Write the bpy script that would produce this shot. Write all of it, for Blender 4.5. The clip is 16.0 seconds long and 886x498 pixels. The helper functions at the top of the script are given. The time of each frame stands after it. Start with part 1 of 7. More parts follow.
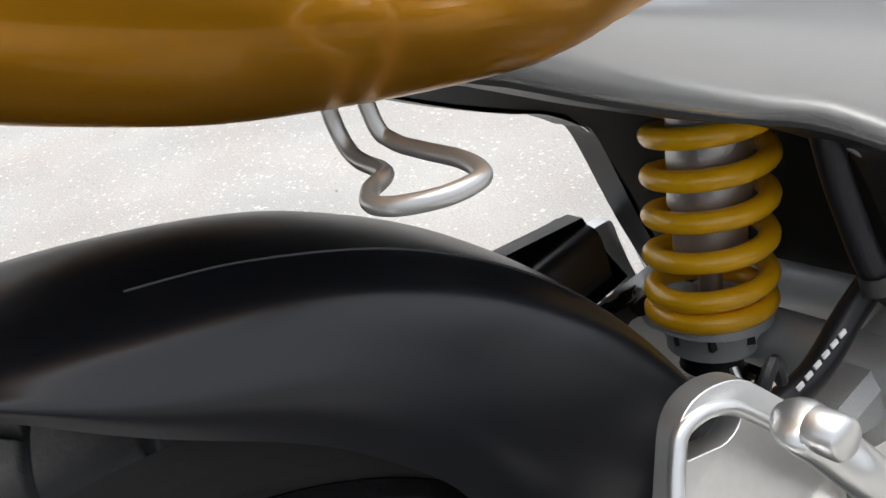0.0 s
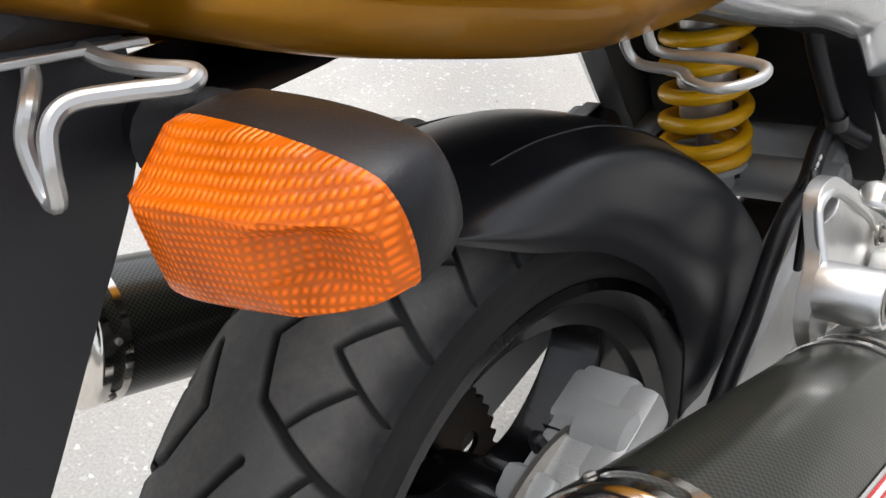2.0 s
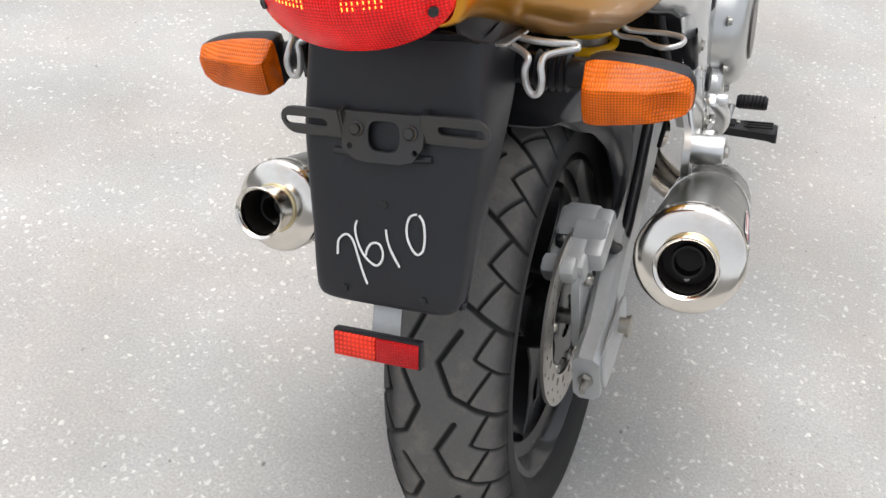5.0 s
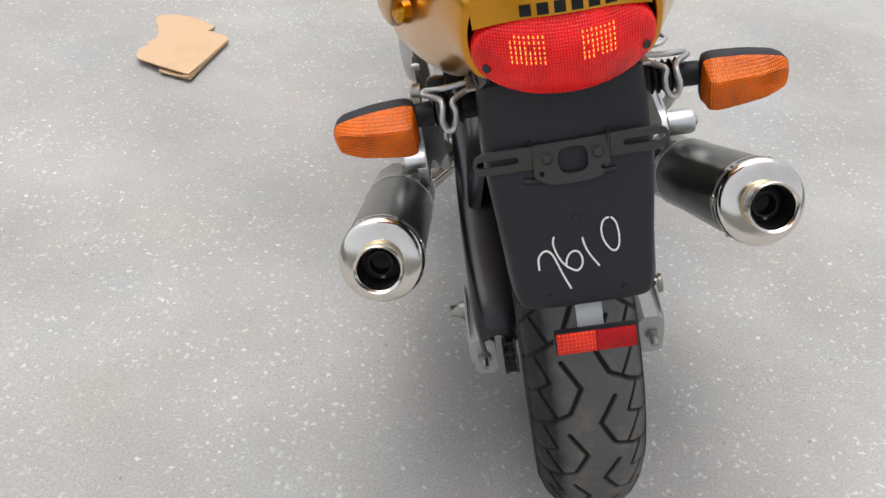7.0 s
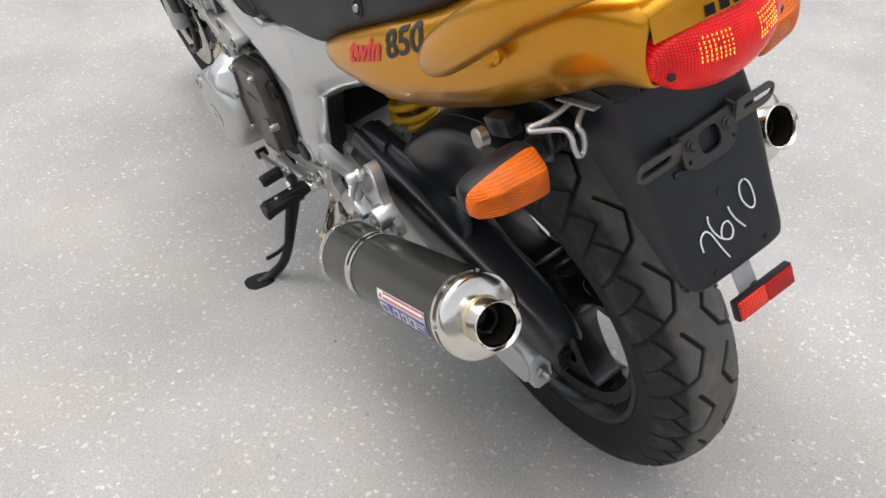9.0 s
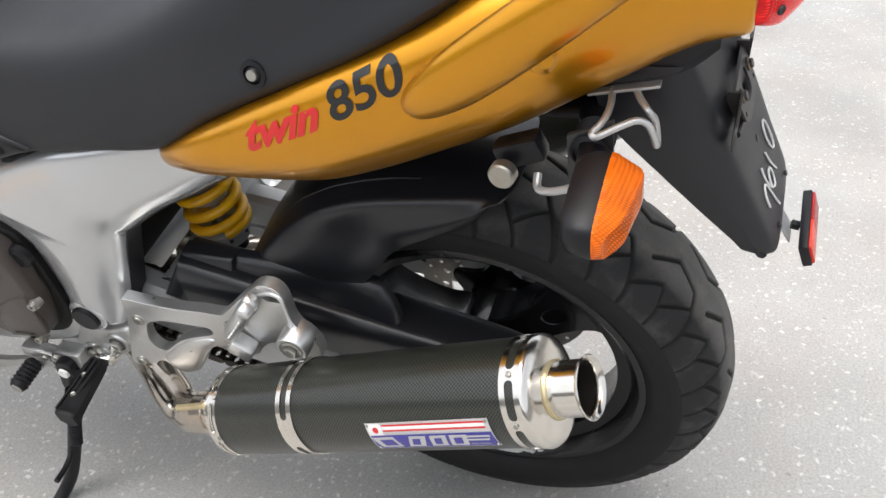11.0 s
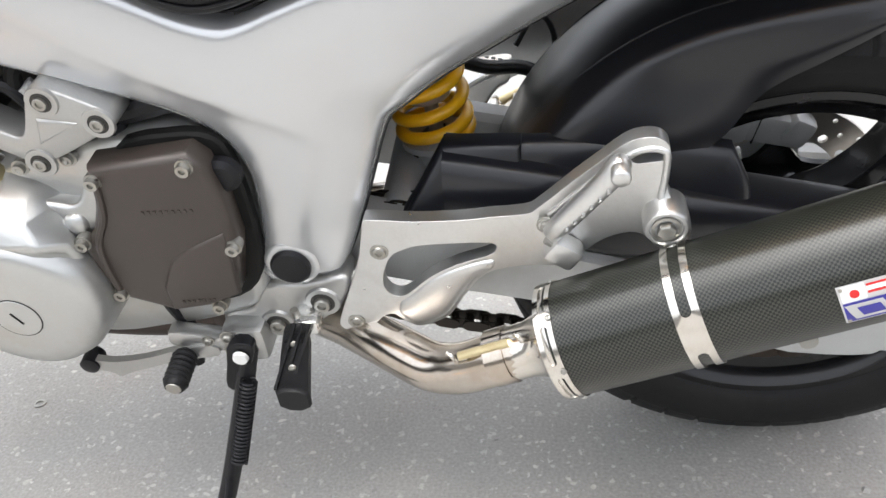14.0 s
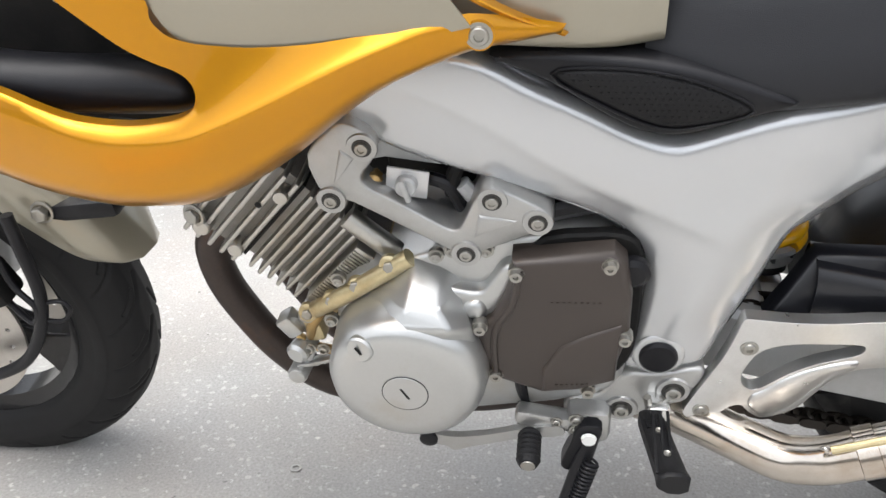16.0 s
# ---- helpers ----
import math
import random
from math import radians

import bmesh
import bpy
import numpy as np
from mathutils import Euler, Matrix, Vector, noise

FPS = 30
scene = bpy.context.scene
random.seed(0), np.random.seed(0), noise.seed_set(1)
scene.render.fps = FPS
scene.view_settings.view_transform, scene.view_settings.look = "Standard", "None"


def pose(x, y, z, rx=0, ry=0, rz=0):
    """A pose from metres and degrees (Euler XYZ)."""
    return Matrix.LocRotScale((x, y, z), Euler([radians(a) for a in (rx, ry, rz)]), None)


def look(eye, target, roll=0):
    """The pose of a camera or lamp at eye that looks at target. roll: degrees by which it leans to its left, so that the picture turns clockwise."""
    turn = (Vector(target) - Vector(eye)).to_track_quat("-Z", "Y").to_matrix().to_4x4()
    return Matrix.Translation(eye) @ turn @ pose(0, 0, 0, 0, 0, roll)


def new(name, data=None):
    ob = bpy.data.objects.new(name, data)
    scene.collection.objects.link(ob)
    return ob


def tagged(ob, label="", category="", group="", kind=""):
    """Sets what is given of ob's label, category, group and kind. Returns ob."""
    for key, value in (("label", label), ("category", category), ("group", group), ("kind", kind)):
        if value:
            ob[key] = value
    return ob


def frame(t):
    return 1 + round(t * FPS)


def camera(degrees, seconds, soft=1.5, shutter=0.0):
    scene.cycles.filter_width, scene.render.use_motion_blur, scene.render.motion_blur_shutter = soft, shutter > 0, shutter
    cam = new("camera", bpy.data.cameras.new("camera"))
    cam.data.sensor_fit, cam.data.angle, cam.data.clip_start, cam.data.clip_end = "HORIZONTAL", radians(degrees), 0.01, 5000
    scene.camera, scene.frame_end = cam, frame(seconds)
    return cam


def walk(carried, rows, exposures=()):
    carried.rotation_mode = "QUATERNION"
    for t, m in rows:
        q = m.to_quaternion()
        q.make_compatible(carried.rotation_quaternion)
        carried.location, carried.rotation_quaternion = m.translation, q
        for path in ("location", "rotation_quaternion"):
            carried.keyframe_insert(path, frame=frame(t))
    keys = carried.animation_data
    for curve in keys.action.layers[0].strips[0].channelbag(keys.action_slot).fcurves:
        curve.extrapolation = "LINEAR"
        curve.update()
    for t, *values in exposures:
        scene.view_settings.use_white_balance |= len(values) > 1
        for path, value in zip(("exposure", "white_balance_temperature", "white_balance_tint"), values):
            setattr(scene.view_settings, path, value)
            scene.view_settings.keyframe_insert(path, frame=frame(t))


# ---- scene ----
cam = camera(53.4, 16.0)
walk(cam, [
    (0.0, pose(0.3024, 0.0027, 0.8230, 58.09, 8.05, 56.35)),
    (0.5, pose(0.2810, 0.0187, 0.8197, 57.15, 6.79, 53.43)),
    (1.0, pose(0.2727, -0.0470, 0.8455, 56.90, 4.44, 50.11)),
    (1.5, pose(0.2602, -0.1949, 0.9181, 54.94, 3.65, 43.64)),
    (2.0, pose(0.2519, -0.3123, 0.9452, 50.37, 4.10, 39.12)),
    (2.5, pose(0.3062, -0.4193, 1.0011, 48.64, 2.22, 36.48)),
    (3.0, pose(0.3471, -0.5372, 1.0910, 49.73, 1.99, 31.82)),
    (3.5, pose(0.3367, -0.6303, 1.1333, 48.92, 0.94, 30.95)),
    (3.7, pose(0.3147, -0.6703, 1.1423, 48.50, -0.06, 30.40)),
    (5.8, pose(0.0040, -0.9054, 1.1948, 47.98, -5.93, 15.74)),
    (6.0, pose(-0.0360, -0.9114, 1.1958, 48.04, -5.56, 14.26)),
    (6.5, pose(-0.1758, -0.9699, 1.2032, 48.98, -5.12, 4.11)),
    (7.0, pose(-0.2925, -1.0268, 1.2108, 51.69, -4.38, -2.11)),
    (7.5, pose(-0.4231, -0.9676, 1.1986, 53.17, -3.03, -7.25)),
    (8.0, pose(-0.5401, -0.8832, 1.1946, 52.47, -1.94, -14.95)),
    (8.5, pose(-0.6324, -0.8262, 1.1887, 52.42, -2.10, -22.91)),
    (9.0, pose(-0.7776, -0.7872, 1.1989, 53.24, -0.10, -34.47)),
    (9.5, pose(-0.8469, -0.7235, 1.1864, 53.70, 0.00, -41.67)),
    (9.7, pose(-0.8599, -0.6715, 1.1744, 53.48, 0.96, -44.55)),
    (11.8, pose(-0.9191, -0.1105, 0.9459, 61.20, 2.54, -80.82)),
    (12.0, pose(-0.9213, -0.0735, 0.8987, 63.04, 2.95, -81.31)),
    (12.5, pose(-0.9228, 0.0191, 0.8388, 64.84, 2.91, -82.77)),
    (13.0, pose(-0.9317, 0.1061, 0.8202, 62.89, 3.15, -87.33)),
    (13.5, pose(-0.9361, 0.1861, 0.8128, 61.58, 3.01, -87.22)),
    (14.0, pose(-0.9288, 0.2491, 0.8094, 60.80, 3.54, -83.39)),
    (14.5, pose(-0.9443, 0.3478, 0.8236, 62.45, 3.16, -80.11)),
    (15.0, pose(-0.9607, 0.4663, 0.8282, 62.15, 2.54, -80.16)),
    (15.5, pose(-0.9817, 0.5565, 0.8377, 62.04, 2.34, -81.59)),
    (16.0, pose(-1.0300, 0.6256, 0.8830, 65.21, 1.08, -82.14)),
], exposures=[(0.0, 0.90), (1.0, 0.93), (1.5, 0.86), (2.0, 0.95), (3.5, 0.97), (6.0, 0.62), (7.0, 0.50), (8.0, 0.52), (9.0, 0.66), (9.5, 0.74), (12.0, 1.04), (13.0, 1.22), (14.0, 1.29), (15.0, 1.24), (16.0, 1.15)])

# world: bright overcast sky with a very soft high sun
world = bpy.data.worlds.new("overcast")
scene.world = world
world.use_nodes = True
wn, wl = world.node_tree.nodes, world.node_tree.links
sky = wn.new("ShaderNodeTexSky")
sky.sky_type = 'NISHITA'
sky.sun_disc = False
sky.sun_elevation, sky.sun_rotation = radians(76), radians(315)
sky.dust_density = 4.0
sky_hsv = wn.new("ShaderNodeHueSaturation")
sky_hsv.inputs["Saturation"].default_value = 0.25
wl.new(sky.outputs[0], sky_hsv.inputs["Color"])
wl.new(sky_hsv.outputs[0], wn["Background"].inputs["Color"])
wn["Background"].inputs["Strength"].default_value = 0.165
sun_data = bpy.data.lights.new("sun", 'SUN')
sun_data.energy, sun_data.angle, sun_data.color = 0.72, radians(70), (1.0, 0.995, 0.99)
sun = new("sun", sun_data)
sun.matrix_world = look((0, 0, 20), (2.3, -3.0, 0))

# ---- materials ----
def mat(name, color, rough=0.5, metal=0.0, coat=0.0, var=0.12, scale=30.0, bump=0.0, bscale=400.0, spec=0.5,
        dirt=0.0, dirt_color=(0.12, 0.10, 0.08), rvar=0.15, dscale=9.0, coat_rough=0.03):
    """A surface with tone variation at two scales, uneven gloss, fine relief and patches of dirt."""
    m = bpy.data.materials.new(name)
    m.use_nodes = True
    nt = m.node_tree
    N, L = nt.nodes, nt.links
    b = N["Principled BSDF"]
    tc = N.new("ShaderNodeTexCoord")
    n1 = N.new("ShaderNodeTexNoise")
    n1.inputs["Scale"].default_value, n1.inputs["Detail"].default_value = scale, 6
    L.new(tc.outputs["Object"], n1.inputs["Vector"])
    n2 = N.new("ShaderNodeTexNoise")
    n2.inputs["Scale"].default_value, n2.inputs["Detail"].default_value = scale * 9, 4
    L.new(tc.outputs["Object"], n2.inputs["Vector"])
    mix = N.new("ShaderNodeMix")
    mix.data_type = 'RGBA'
    lo = tuple(c * (1 - var) for c in color)
    hi = tuple(min(1, c * (1 + var)) for c in color)
    mix.inputs[6].default_value, mix.inputs[7].default_value = (*lo, 1), (*hi, 1)
    add = N.new("ShaderNodeMath")
    add.operation = 'ADD'
    half = N.new("ShaderNodeMath")
    half.operation = 'MULTIPLY'
    half.inputs[1].default_value = 0.5
    L.new(n1.outputs[0], add.inputs[0])
    L.new(n2.outputs[0], add.inputs[1])
    L.new(add.outputs[0], half.inputs[0])
    L.new(half.outputs[0], mix.inputs[0])
    out = mix.outputs[2]
    if dirt:
        nd = N.new("ShaderNodeTexNoise")
        nd.inputs["Scale"].default_value, nd.inputs["Detail"].default_value = dscale, 8
        nd.inputs["Roughness"].default_value = 0.7
        L.new(tc.outputs["Object"], nd.inputs["Vector"])
        rp = N.new("ShaderNodeValToRGB")
        rp.color_ramp.elements[0].position, rp.color_ramp.elements[1].position = 0.5, 0.72
        rp.color_ramp.elements[1].color = (dirt, dirt, dirt, 1)
        L.new(nd.outputs[0], rp.inputs[0])
        mx = N.new("ShaderNodeMix")
        mx.data_type = 'RGBA'
        mx.inputs[7].default_value = (*dirt_color, 1)
        L.new(rp.outputs[0], mx.inputs[0])
        L.new(out, mx.inputs[6])
        out = mx.outputs[2]
    L.new(out, b.inputs["Base Color"])
    mr = N.new("ShaderNodeMapRange")
    mr.inputs[3].default_value, mr.inputs[4].default_value = max(0.02, rough * (1 - rvar)), min(1, rough * (1 + rvar))
    L.new(n1.outputs[0], mr.inputs[0])
    L.new(mr.outputs[0], b.inputs["Roughness"])
    b.inputs["Metallic"].default_value = metal
    b.inputs["Specular IOR Level"].default_value = spec
    b.inputs["Coat Weight"].default_value = coat
    b.inputs["Coat Roughness"].default_value = coat_rough
    if bump:
        nb = N.new("ShaderNodeTexNoise")
        nb.inputs["Scale"].default_value, nb.inputs["Detail"].default_value = bscale, 3
        L.new(tc.outputs["Object"], nb.inputs["Vector"])
        bp = N.new("ShaderNodeBump")
        bp.inputs["Strength"].default_value, bp.inputs["Distance"].default_value = bump, 0.002
        L.new(nb.outputs[0], bp.inputs["Height"])
        L.new(bp.outputs[0], b.inputs["Normal"])
    return m


GOLD = mat("gold_paint", (0.61, 0.270, 0.006), 0.30, 0.80, coat=0.45, coat_rough=0.015, var=0.03, scale=40, dirt=0.15, dirt_color=(0.35, 0.15, 0.01))
FRAME = mat("frame_silver_paint", (0.580, 0.590, 0.597), 0.26, 0.66, coat=0.55, var=0.015, scale=12, rvar=0.05, coat_rough=0.07)
ALU = mat("cast_aluminium", (0.46, 0.46, 0.45), 0.36, 0.8, var=0.08, scale=60, bump=0.15, bscale=350, dirt=0.3, dirt_color=(0.3, 0.27, 0.22))
SATIN = mat("satin_cast_alloy", (0.70, 0.70, 0.69), 0.33, 0.92, var=0.10, scale=35, bump=0.06, bscale=260, rvar=0.4, dirt=0.3, dirt_color=(0.36, 0.33, 0.29))
POLISH = mat("polished_alloy", (0.78, 0.78, 0.76), 0.21, 0.95, var=0.08, scale=40, dirt=0.25, dirt_color=(0.35, 0.32, 0.28))
CASE = mat("engine_case_silver", (0.52, 0.525, 0.515), 0.32, 0.8, coat=0.25, coat_rough=0.15, var=0.06, scale=30, bump=0.05, dirt=0.3, dirt_color=(0.34, 0.26, 0.13))
FINS = mat("cylinder_alloy", (0.54, 0.525, 0.49), 0.36, 0.95, var=0.10, scale=50, bump=0.2, bscale=250, dirt=0.4, dirt_color=(0.34, 0.27, 0.15))
VARNISH = mat("yellowed_alloy", (0.60, 0.51, 0.30), 0.30, 0.7, var=0.18, scale=45, bump=0.15, bscale=200, coat=0.3, dirt=0.6, dirt_color=(0.30, 0.17, 0.05))
STEEL = mat("stainless_steel", (0.72, 0.69, 0.64), 0.16, 1.0, var=0.06, scale=25, rvar=0.5, dirt=0.35, dirt_color=(0.5, 0.36, 0.2))
PIPE = mat("browned_stainless_pipe", (0.60, 0.55, 0.49), 0.17, 1.0, var=0.08, scale=18, rvar=0.5, dirt=0.7, dirt_color=(0.30, 0.20, 0.11), dscale=7)
# darker copy of the fin alloy: shade between the fins is in its colour
FIN_CORE = mat("shaded_cylinder_alloy", (0.30, 0.29, 0.27), 0.5, 0.6, var=0.15, scale=50, bump=0.2, bscale=250, dirt=0.5, dirt_color=(0.16, 0.12, 0.07))
BORE = mat("shaded_bolt_recess", (0.05, 0.048, 0.045), 0.45, 0.5, var=0.2, scale=80)
BOLT = mat("zinc_bolt", (0.40, 0.39, 0.36), 0.34, 0.9, var=0.15, scale=120, dirt=0.5, dirt_color=(0.3, 0.24, 0.15))
BLACK = mat("black_plastic", (0.007, 0.007, 0.009), 0.40, 0.0, spec=0.31, var=0.2, scale=40, bump=0.12, bscale=900, dirt=0.25, dirt_color=(0.03, 0.03, 0.032))
HUG = mat("black_mudguard_plastic", (0.0100, 0.0105, 0.0135), 0.34, 0.0, coat=0.12, coat_rough=0.18, spec=0.5, var=0.12, scale=30, bump=0.03, bscale=600, dirt=0.15, dirt_color=(0.016, 0.016, 0.018), rvar=0.1)
FENDER = mat("grey_black_plastic", (0.013, 0.0135, 0.017), 0.43, 0.0, spec=0.42, var=0.15, scale=30, bump=0.12, bscale=900, dirt=0.3, dirt_color=(0.026, 0.026, 0.028))
RUBBER = mat("tyre_rubber", (0.108, 0.104, 0.099), 0.7, 0.0, var=0.3, scale=35, bump=0.3, bscale=500, dirt=0.8, dirt_color=(0.185, 0.165, 0.14), dscale=22, spec=0.3)


def tread_rubber():
    """Rubber worn grey and dusty on the running strip, still black in grooves, darker on shoulders."""
    N, L = RUBBER.node_tree.nodes, RUBBER.node_tree.links
    b = N["Principled BSDF"]
    src = b.inputs["Base Color"].links[0].from_socket
    at = N.new("ShaderNodeAttribute")
    at.attribute_name = "groove"
    shoulder_dark = N.new("ShaderNodeAttribute")
    shoulder_dark.attribute_name = "shoulder_dark"
    edge = N.new("ShaderNodeTexNoise")
    edge.inputs["Scale"].default_value, edge.inputs["Detail"].default_value = 38, 5
    tc = N.new("ShaderNodeTexCoord")
    L.new(tc.outputs["Object"], edge.inputs["Vector"])
    rag = N.new("ShaderNodeMath")
    rag.operation = 'MULTIPLY_ADD'
    rag.inputs[1].default_value, rag.inputs[2].default_value = 1.2, -0.6
    L.new(edge.outputs[0], rag.inputs[0])
    both_ = N.new("ShaderNodeMath")
    both_.operation, both_.use_clamp = 'ADD', True
    L.new(shoulder_dark.outputs["Fac"], both_.inputs[0])
    L.new(rag.outputs[0], both_.inputs[1])
    gate = N.new("ShaderNodeMath")
    gate.operation = 'MULTIPLY'
    L.new(both_.outputs[0], gate.inputs[0])
    L.new(shoulder_dark.outputs["Fac"], gate.inputs[1])
    shoulder_mix = N.new("ShaderNodeMix")
    shoulder_mix.data_type = 'RGBA'
    shoulder_mix.inputs[7].default_value = (0.017, 0.017, 0.018, 1)
    L.new(gate.outputs[0], shoulder_mix.inputs[0])
    L.new(src, shoulder_mix.inputs[6])
    src = shoulder_mix.outputs[2]
    # grooves: unscuffed black rubber, with the shade of their depth in the colour
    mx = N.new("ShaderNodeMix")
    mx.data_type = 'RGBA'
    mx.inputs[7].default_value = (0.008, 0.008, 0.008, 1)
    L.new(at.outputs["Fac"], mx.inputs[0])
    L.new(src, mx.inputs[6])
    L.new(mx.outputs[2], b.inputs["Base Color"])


tread_rubber()
SIDEWALL = mat("tyre_sidewall_rubber", (0.012, 0.012, 0.0125), 0.6, 0.0, spec=0.25, var=0.2, scale=35, bump=0.1, bscale=500, dirt=0.2, dirt_color=(0.05, 0.045, 0.04))
RIM = mat("black_rim_paint", (0.005, 0.005, 0.006), 0.26, 0.0, spec=0.35, coat=0.25, coat_rough=0.06, var=0.2, scale=40, dirt=0.25, dirt_color=(0.018, 0.016, 0.014))
SEAT = mat("seat_vinyl", (0.013, 0.014, 0.0175), 0.52, 0.0, spec=0.42, var=0.12, scale=60, bump=0.25, bscale=1400)
GRIP = mat("textured_black_rubber", (0.006, 0.006, 0.007), 0.5, 0.0, spec=0.3, var=0.2, scale=60, bump=0.3, bscale=700)
YELLOW = mat("spring_yellow_paint", (0.95, 0.50, 0.008), 0.3, 0.0, coat=0.3, var=0.06, scale=60, dirt=0.2, dirt_color=(0.4, 0.2, 0.02))
BROWN = mat("brown_cover_paint", (0.052, 0.041, 0.035), 0.36, 0.2, var=0.08, scale=60, bump=0.15, bscale=900, coat=0.15)
RUST = mat("burnt_pipe", (0.055, 0.042, 0.036), 0.45, 0.5, var=0.3, scale=30, dirt=0.7, dirt_color=(0.13, 0.06, 0.03))
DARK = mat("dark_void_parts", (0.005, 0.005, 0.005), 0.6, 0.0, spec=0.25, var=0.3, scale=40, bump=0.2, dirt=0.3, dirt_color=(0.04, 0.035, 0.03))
CHAIN = mat("greasy_chain_steel", (0.035, 0.030, 0.026), 0.4, 0.7, var=0.3, scale=80, dirt=0.5, dirt_color=(0.09, 0.05, 0.03))
DISC = mat("brake_disc_steel", (0.56, 0.53, 0.49), 0.34, 0.9, var=0.15, scale=60, dirt=0.4, dirt_color=(0.25, 0.18, 0.12))
CALIPER = mat("grey_caliper_paint", (0.48, 0.49, 0.49), 0.40, 0.3, var=0.08, scale=60, bump=0.2, dirt=0.3, dirt_color=(0.25, 0.23, 0.2))
WIRE = mat("zinc_wire", (0.54, 0.54, 0.53), 0.3, 0.7, var=0.08, scale=90)
BRACKET = mat("dark_grey_steel", (0.048, 0.048, 0.049), 0.4, 0.3, var=0.2, scale=60, dirt=0.4, dirt_color=(0.06, 0.05, 0.03))
BEIGE = mat("champagne_paint", (0.335, 0.305, 0.235), 0.35, 0.4, coat=0.8, var=0.05, scale=250)
WHITE = mat("white_marker", (0.8, 0.8, 0.78), 0.6, 0.0, var=0.1, scale=300)
RED_INK = mat("red_print", (0.6, 0.02, 0.02), 0.4, 0.0, var=0.05)
BLACK_INK = mat("black_print", (0.012, 0.012, 0.012), 0.4, 0.0, var=0.1)
BLUE_INK = mat("blue_print", (0.035, 0.03, 0.30), 0.35, 0.0, var=0.08, coat=0.3)
SILVER_INK = mat("silver_foil", (0.62, 0.62, 0.62), 0.3, 0.6, var=0.06)
SOOT = mat("sooty_steel", (0.022, 0.018, 0.016), 0.5, 0.4, var=0.3, scale=60, dirt=0.4, dirt_color=(0.05, 0.035, 0.025))
BRASS = mat("brass", (0.45, 0.30, 0.12), 0.35, 0.8, var=0.15, scale=80, dirt=0.3)
CARD = mat("cardboard", (0.56, 0.38, 0.23), 0.85, 0.0, var=0.08, scale=25, bump=0.1, bscale=300, dirt=0.2, dirt_color=(0.3, 0.18, 0.1))


def carbon():
    """Woven carbon fibre under clear lacquer."""
    m = mat("carbon_weave", (0.03, 0.03, 0.026), 0.36, 0.0, coat=0.45, coat_rough=0.13, spec=0.35)
    nt = m.node_tree
    N, L = nt.nodes, nt.links
    b = N["Principled BSDF"]
    tc = N.new("ShaderNodeTexCoord")
    ch = N.new("ShaderNodeTexChecker")
    ch.inputs["Scale"].default_value = 1.0
    ch.inputs["Color1"].default_value, ch.inputs["Color2"].default_value = (0.003, 0.0034, 0.003, 1), (0.034, 0.036, 0.028, 1)
    mp = N.new("ShaderNodeMapping")
    mp.inputs["Scale"].default_value = (1, 1, 1)
    L.new(tc.outputs["UV"], mp.inputs[0])
    L.new(mp.outputs[0], ch.inputs[0])
    L.new(ch.outputs[0], b.inputs["Base Color"])
    return m


CARBON = carbon()


def lens(name, color, pitch=75, lit=0.0):
    """Moulded lamp plastic with a fine prism grid behind a smooth face."""
    m = bpy.data.materials.new(name)
    m.use_nodes = True
    N, L = m.node_tree.nodes, m.node_tree.links
    b = N["Principled BSDF"]
    b.inputs["Roughness"].default_value = 0.22
    b.inputs["Specular IOR Level"].default_value = 0.22
    b.inputs["Coat Weight"].default_value = 0.12
    b.inputs["Coat Roughness"].default_value = 0.06
    tc = N.new("ShaderNodeTexCoord")
    w1, w2 = N.new("ShaderNodeTexWave"), N.new("ShaderNodeTexWave")
    for w, d in ((w1, 'X'), (w2, 'Z')):
        w.bands_direction = d
        w.inputs["Scale"].default_value = pitch
        w.inputs["Distortion"].default_value = 0.6
        w.inputs["Detail"].default_value = 0
        L.new(tc.outputs["Object"], w.inputs[0])
    mul = N.new("ShaderNodeMath")
    mul.operation = 'MULTIPLY'
    L.new(w1.outputs[1], mul.inputs[0])
    L.new(w2.outputs[1], mul.inputs[1])
    bp = N.new("ShaderNodeBump")
    bp.inputs["Strength"].default_value, bp.inputs["Distance"].default_value = 0.5, 0.0015
    L.new(mul.outputs[0], bp.inputs["Height"])
    L.new(bp.outputs[0], b.inputs["Normal"])
    big = N.new("ShaderNodeTexNoise")
    big.inputs["Scale"].default_value, big.inputs["Detail"].default_value = 28, 2
    L.new(tc.outputs["Object"], big.inputs["Vector"])
    ad = N.new("ShaderNodeMath")
    ad.operation = 'MULTIPLY_ADD'
    ad.inputs[1].default_value = 0.7
    L.new(mul.outputs[0], ad.inputs[0])
    L.new(big.outputs[0], ad.inputs[2])
    mr = N.new("ShaderNodeMapRange")
    mr.inputs[1].default_value, mr.inputs[2].default_value = 0.35, 1.05
    L.new(ad.outputs[0], mr.inputs[0])
    mix = N.new("ShaderNodeMix")
    mix.data_type = 'RGBA'
    mix.inputs[6].default_value = (*(c * 0.5 for c in color), 1)
    mix.inputs[7].default_value = (*(min(1, c * 1.25) for c in color), 1)
    L.new(mr.outputs[0], mix.inputs[0])
    L.new(mix.outputs[2], b.inputs["Base Color"])
    if lit:
        L.new(mix.outputs[2], b.inputs["Emission Color"])
        b.inputs["Emission Strength"].default_value = lit
    return m


AMBER = lens("amber_lens", (0.82, 0.145, 0.002), pitch=125)
RED_BRIGHT = lens("bright_red_reflector", (0.95, 0.045, 0.02))
RED_RIB = lens("ribbed_red_lens", (0.50, 0.006, 0.008), pitch=130)
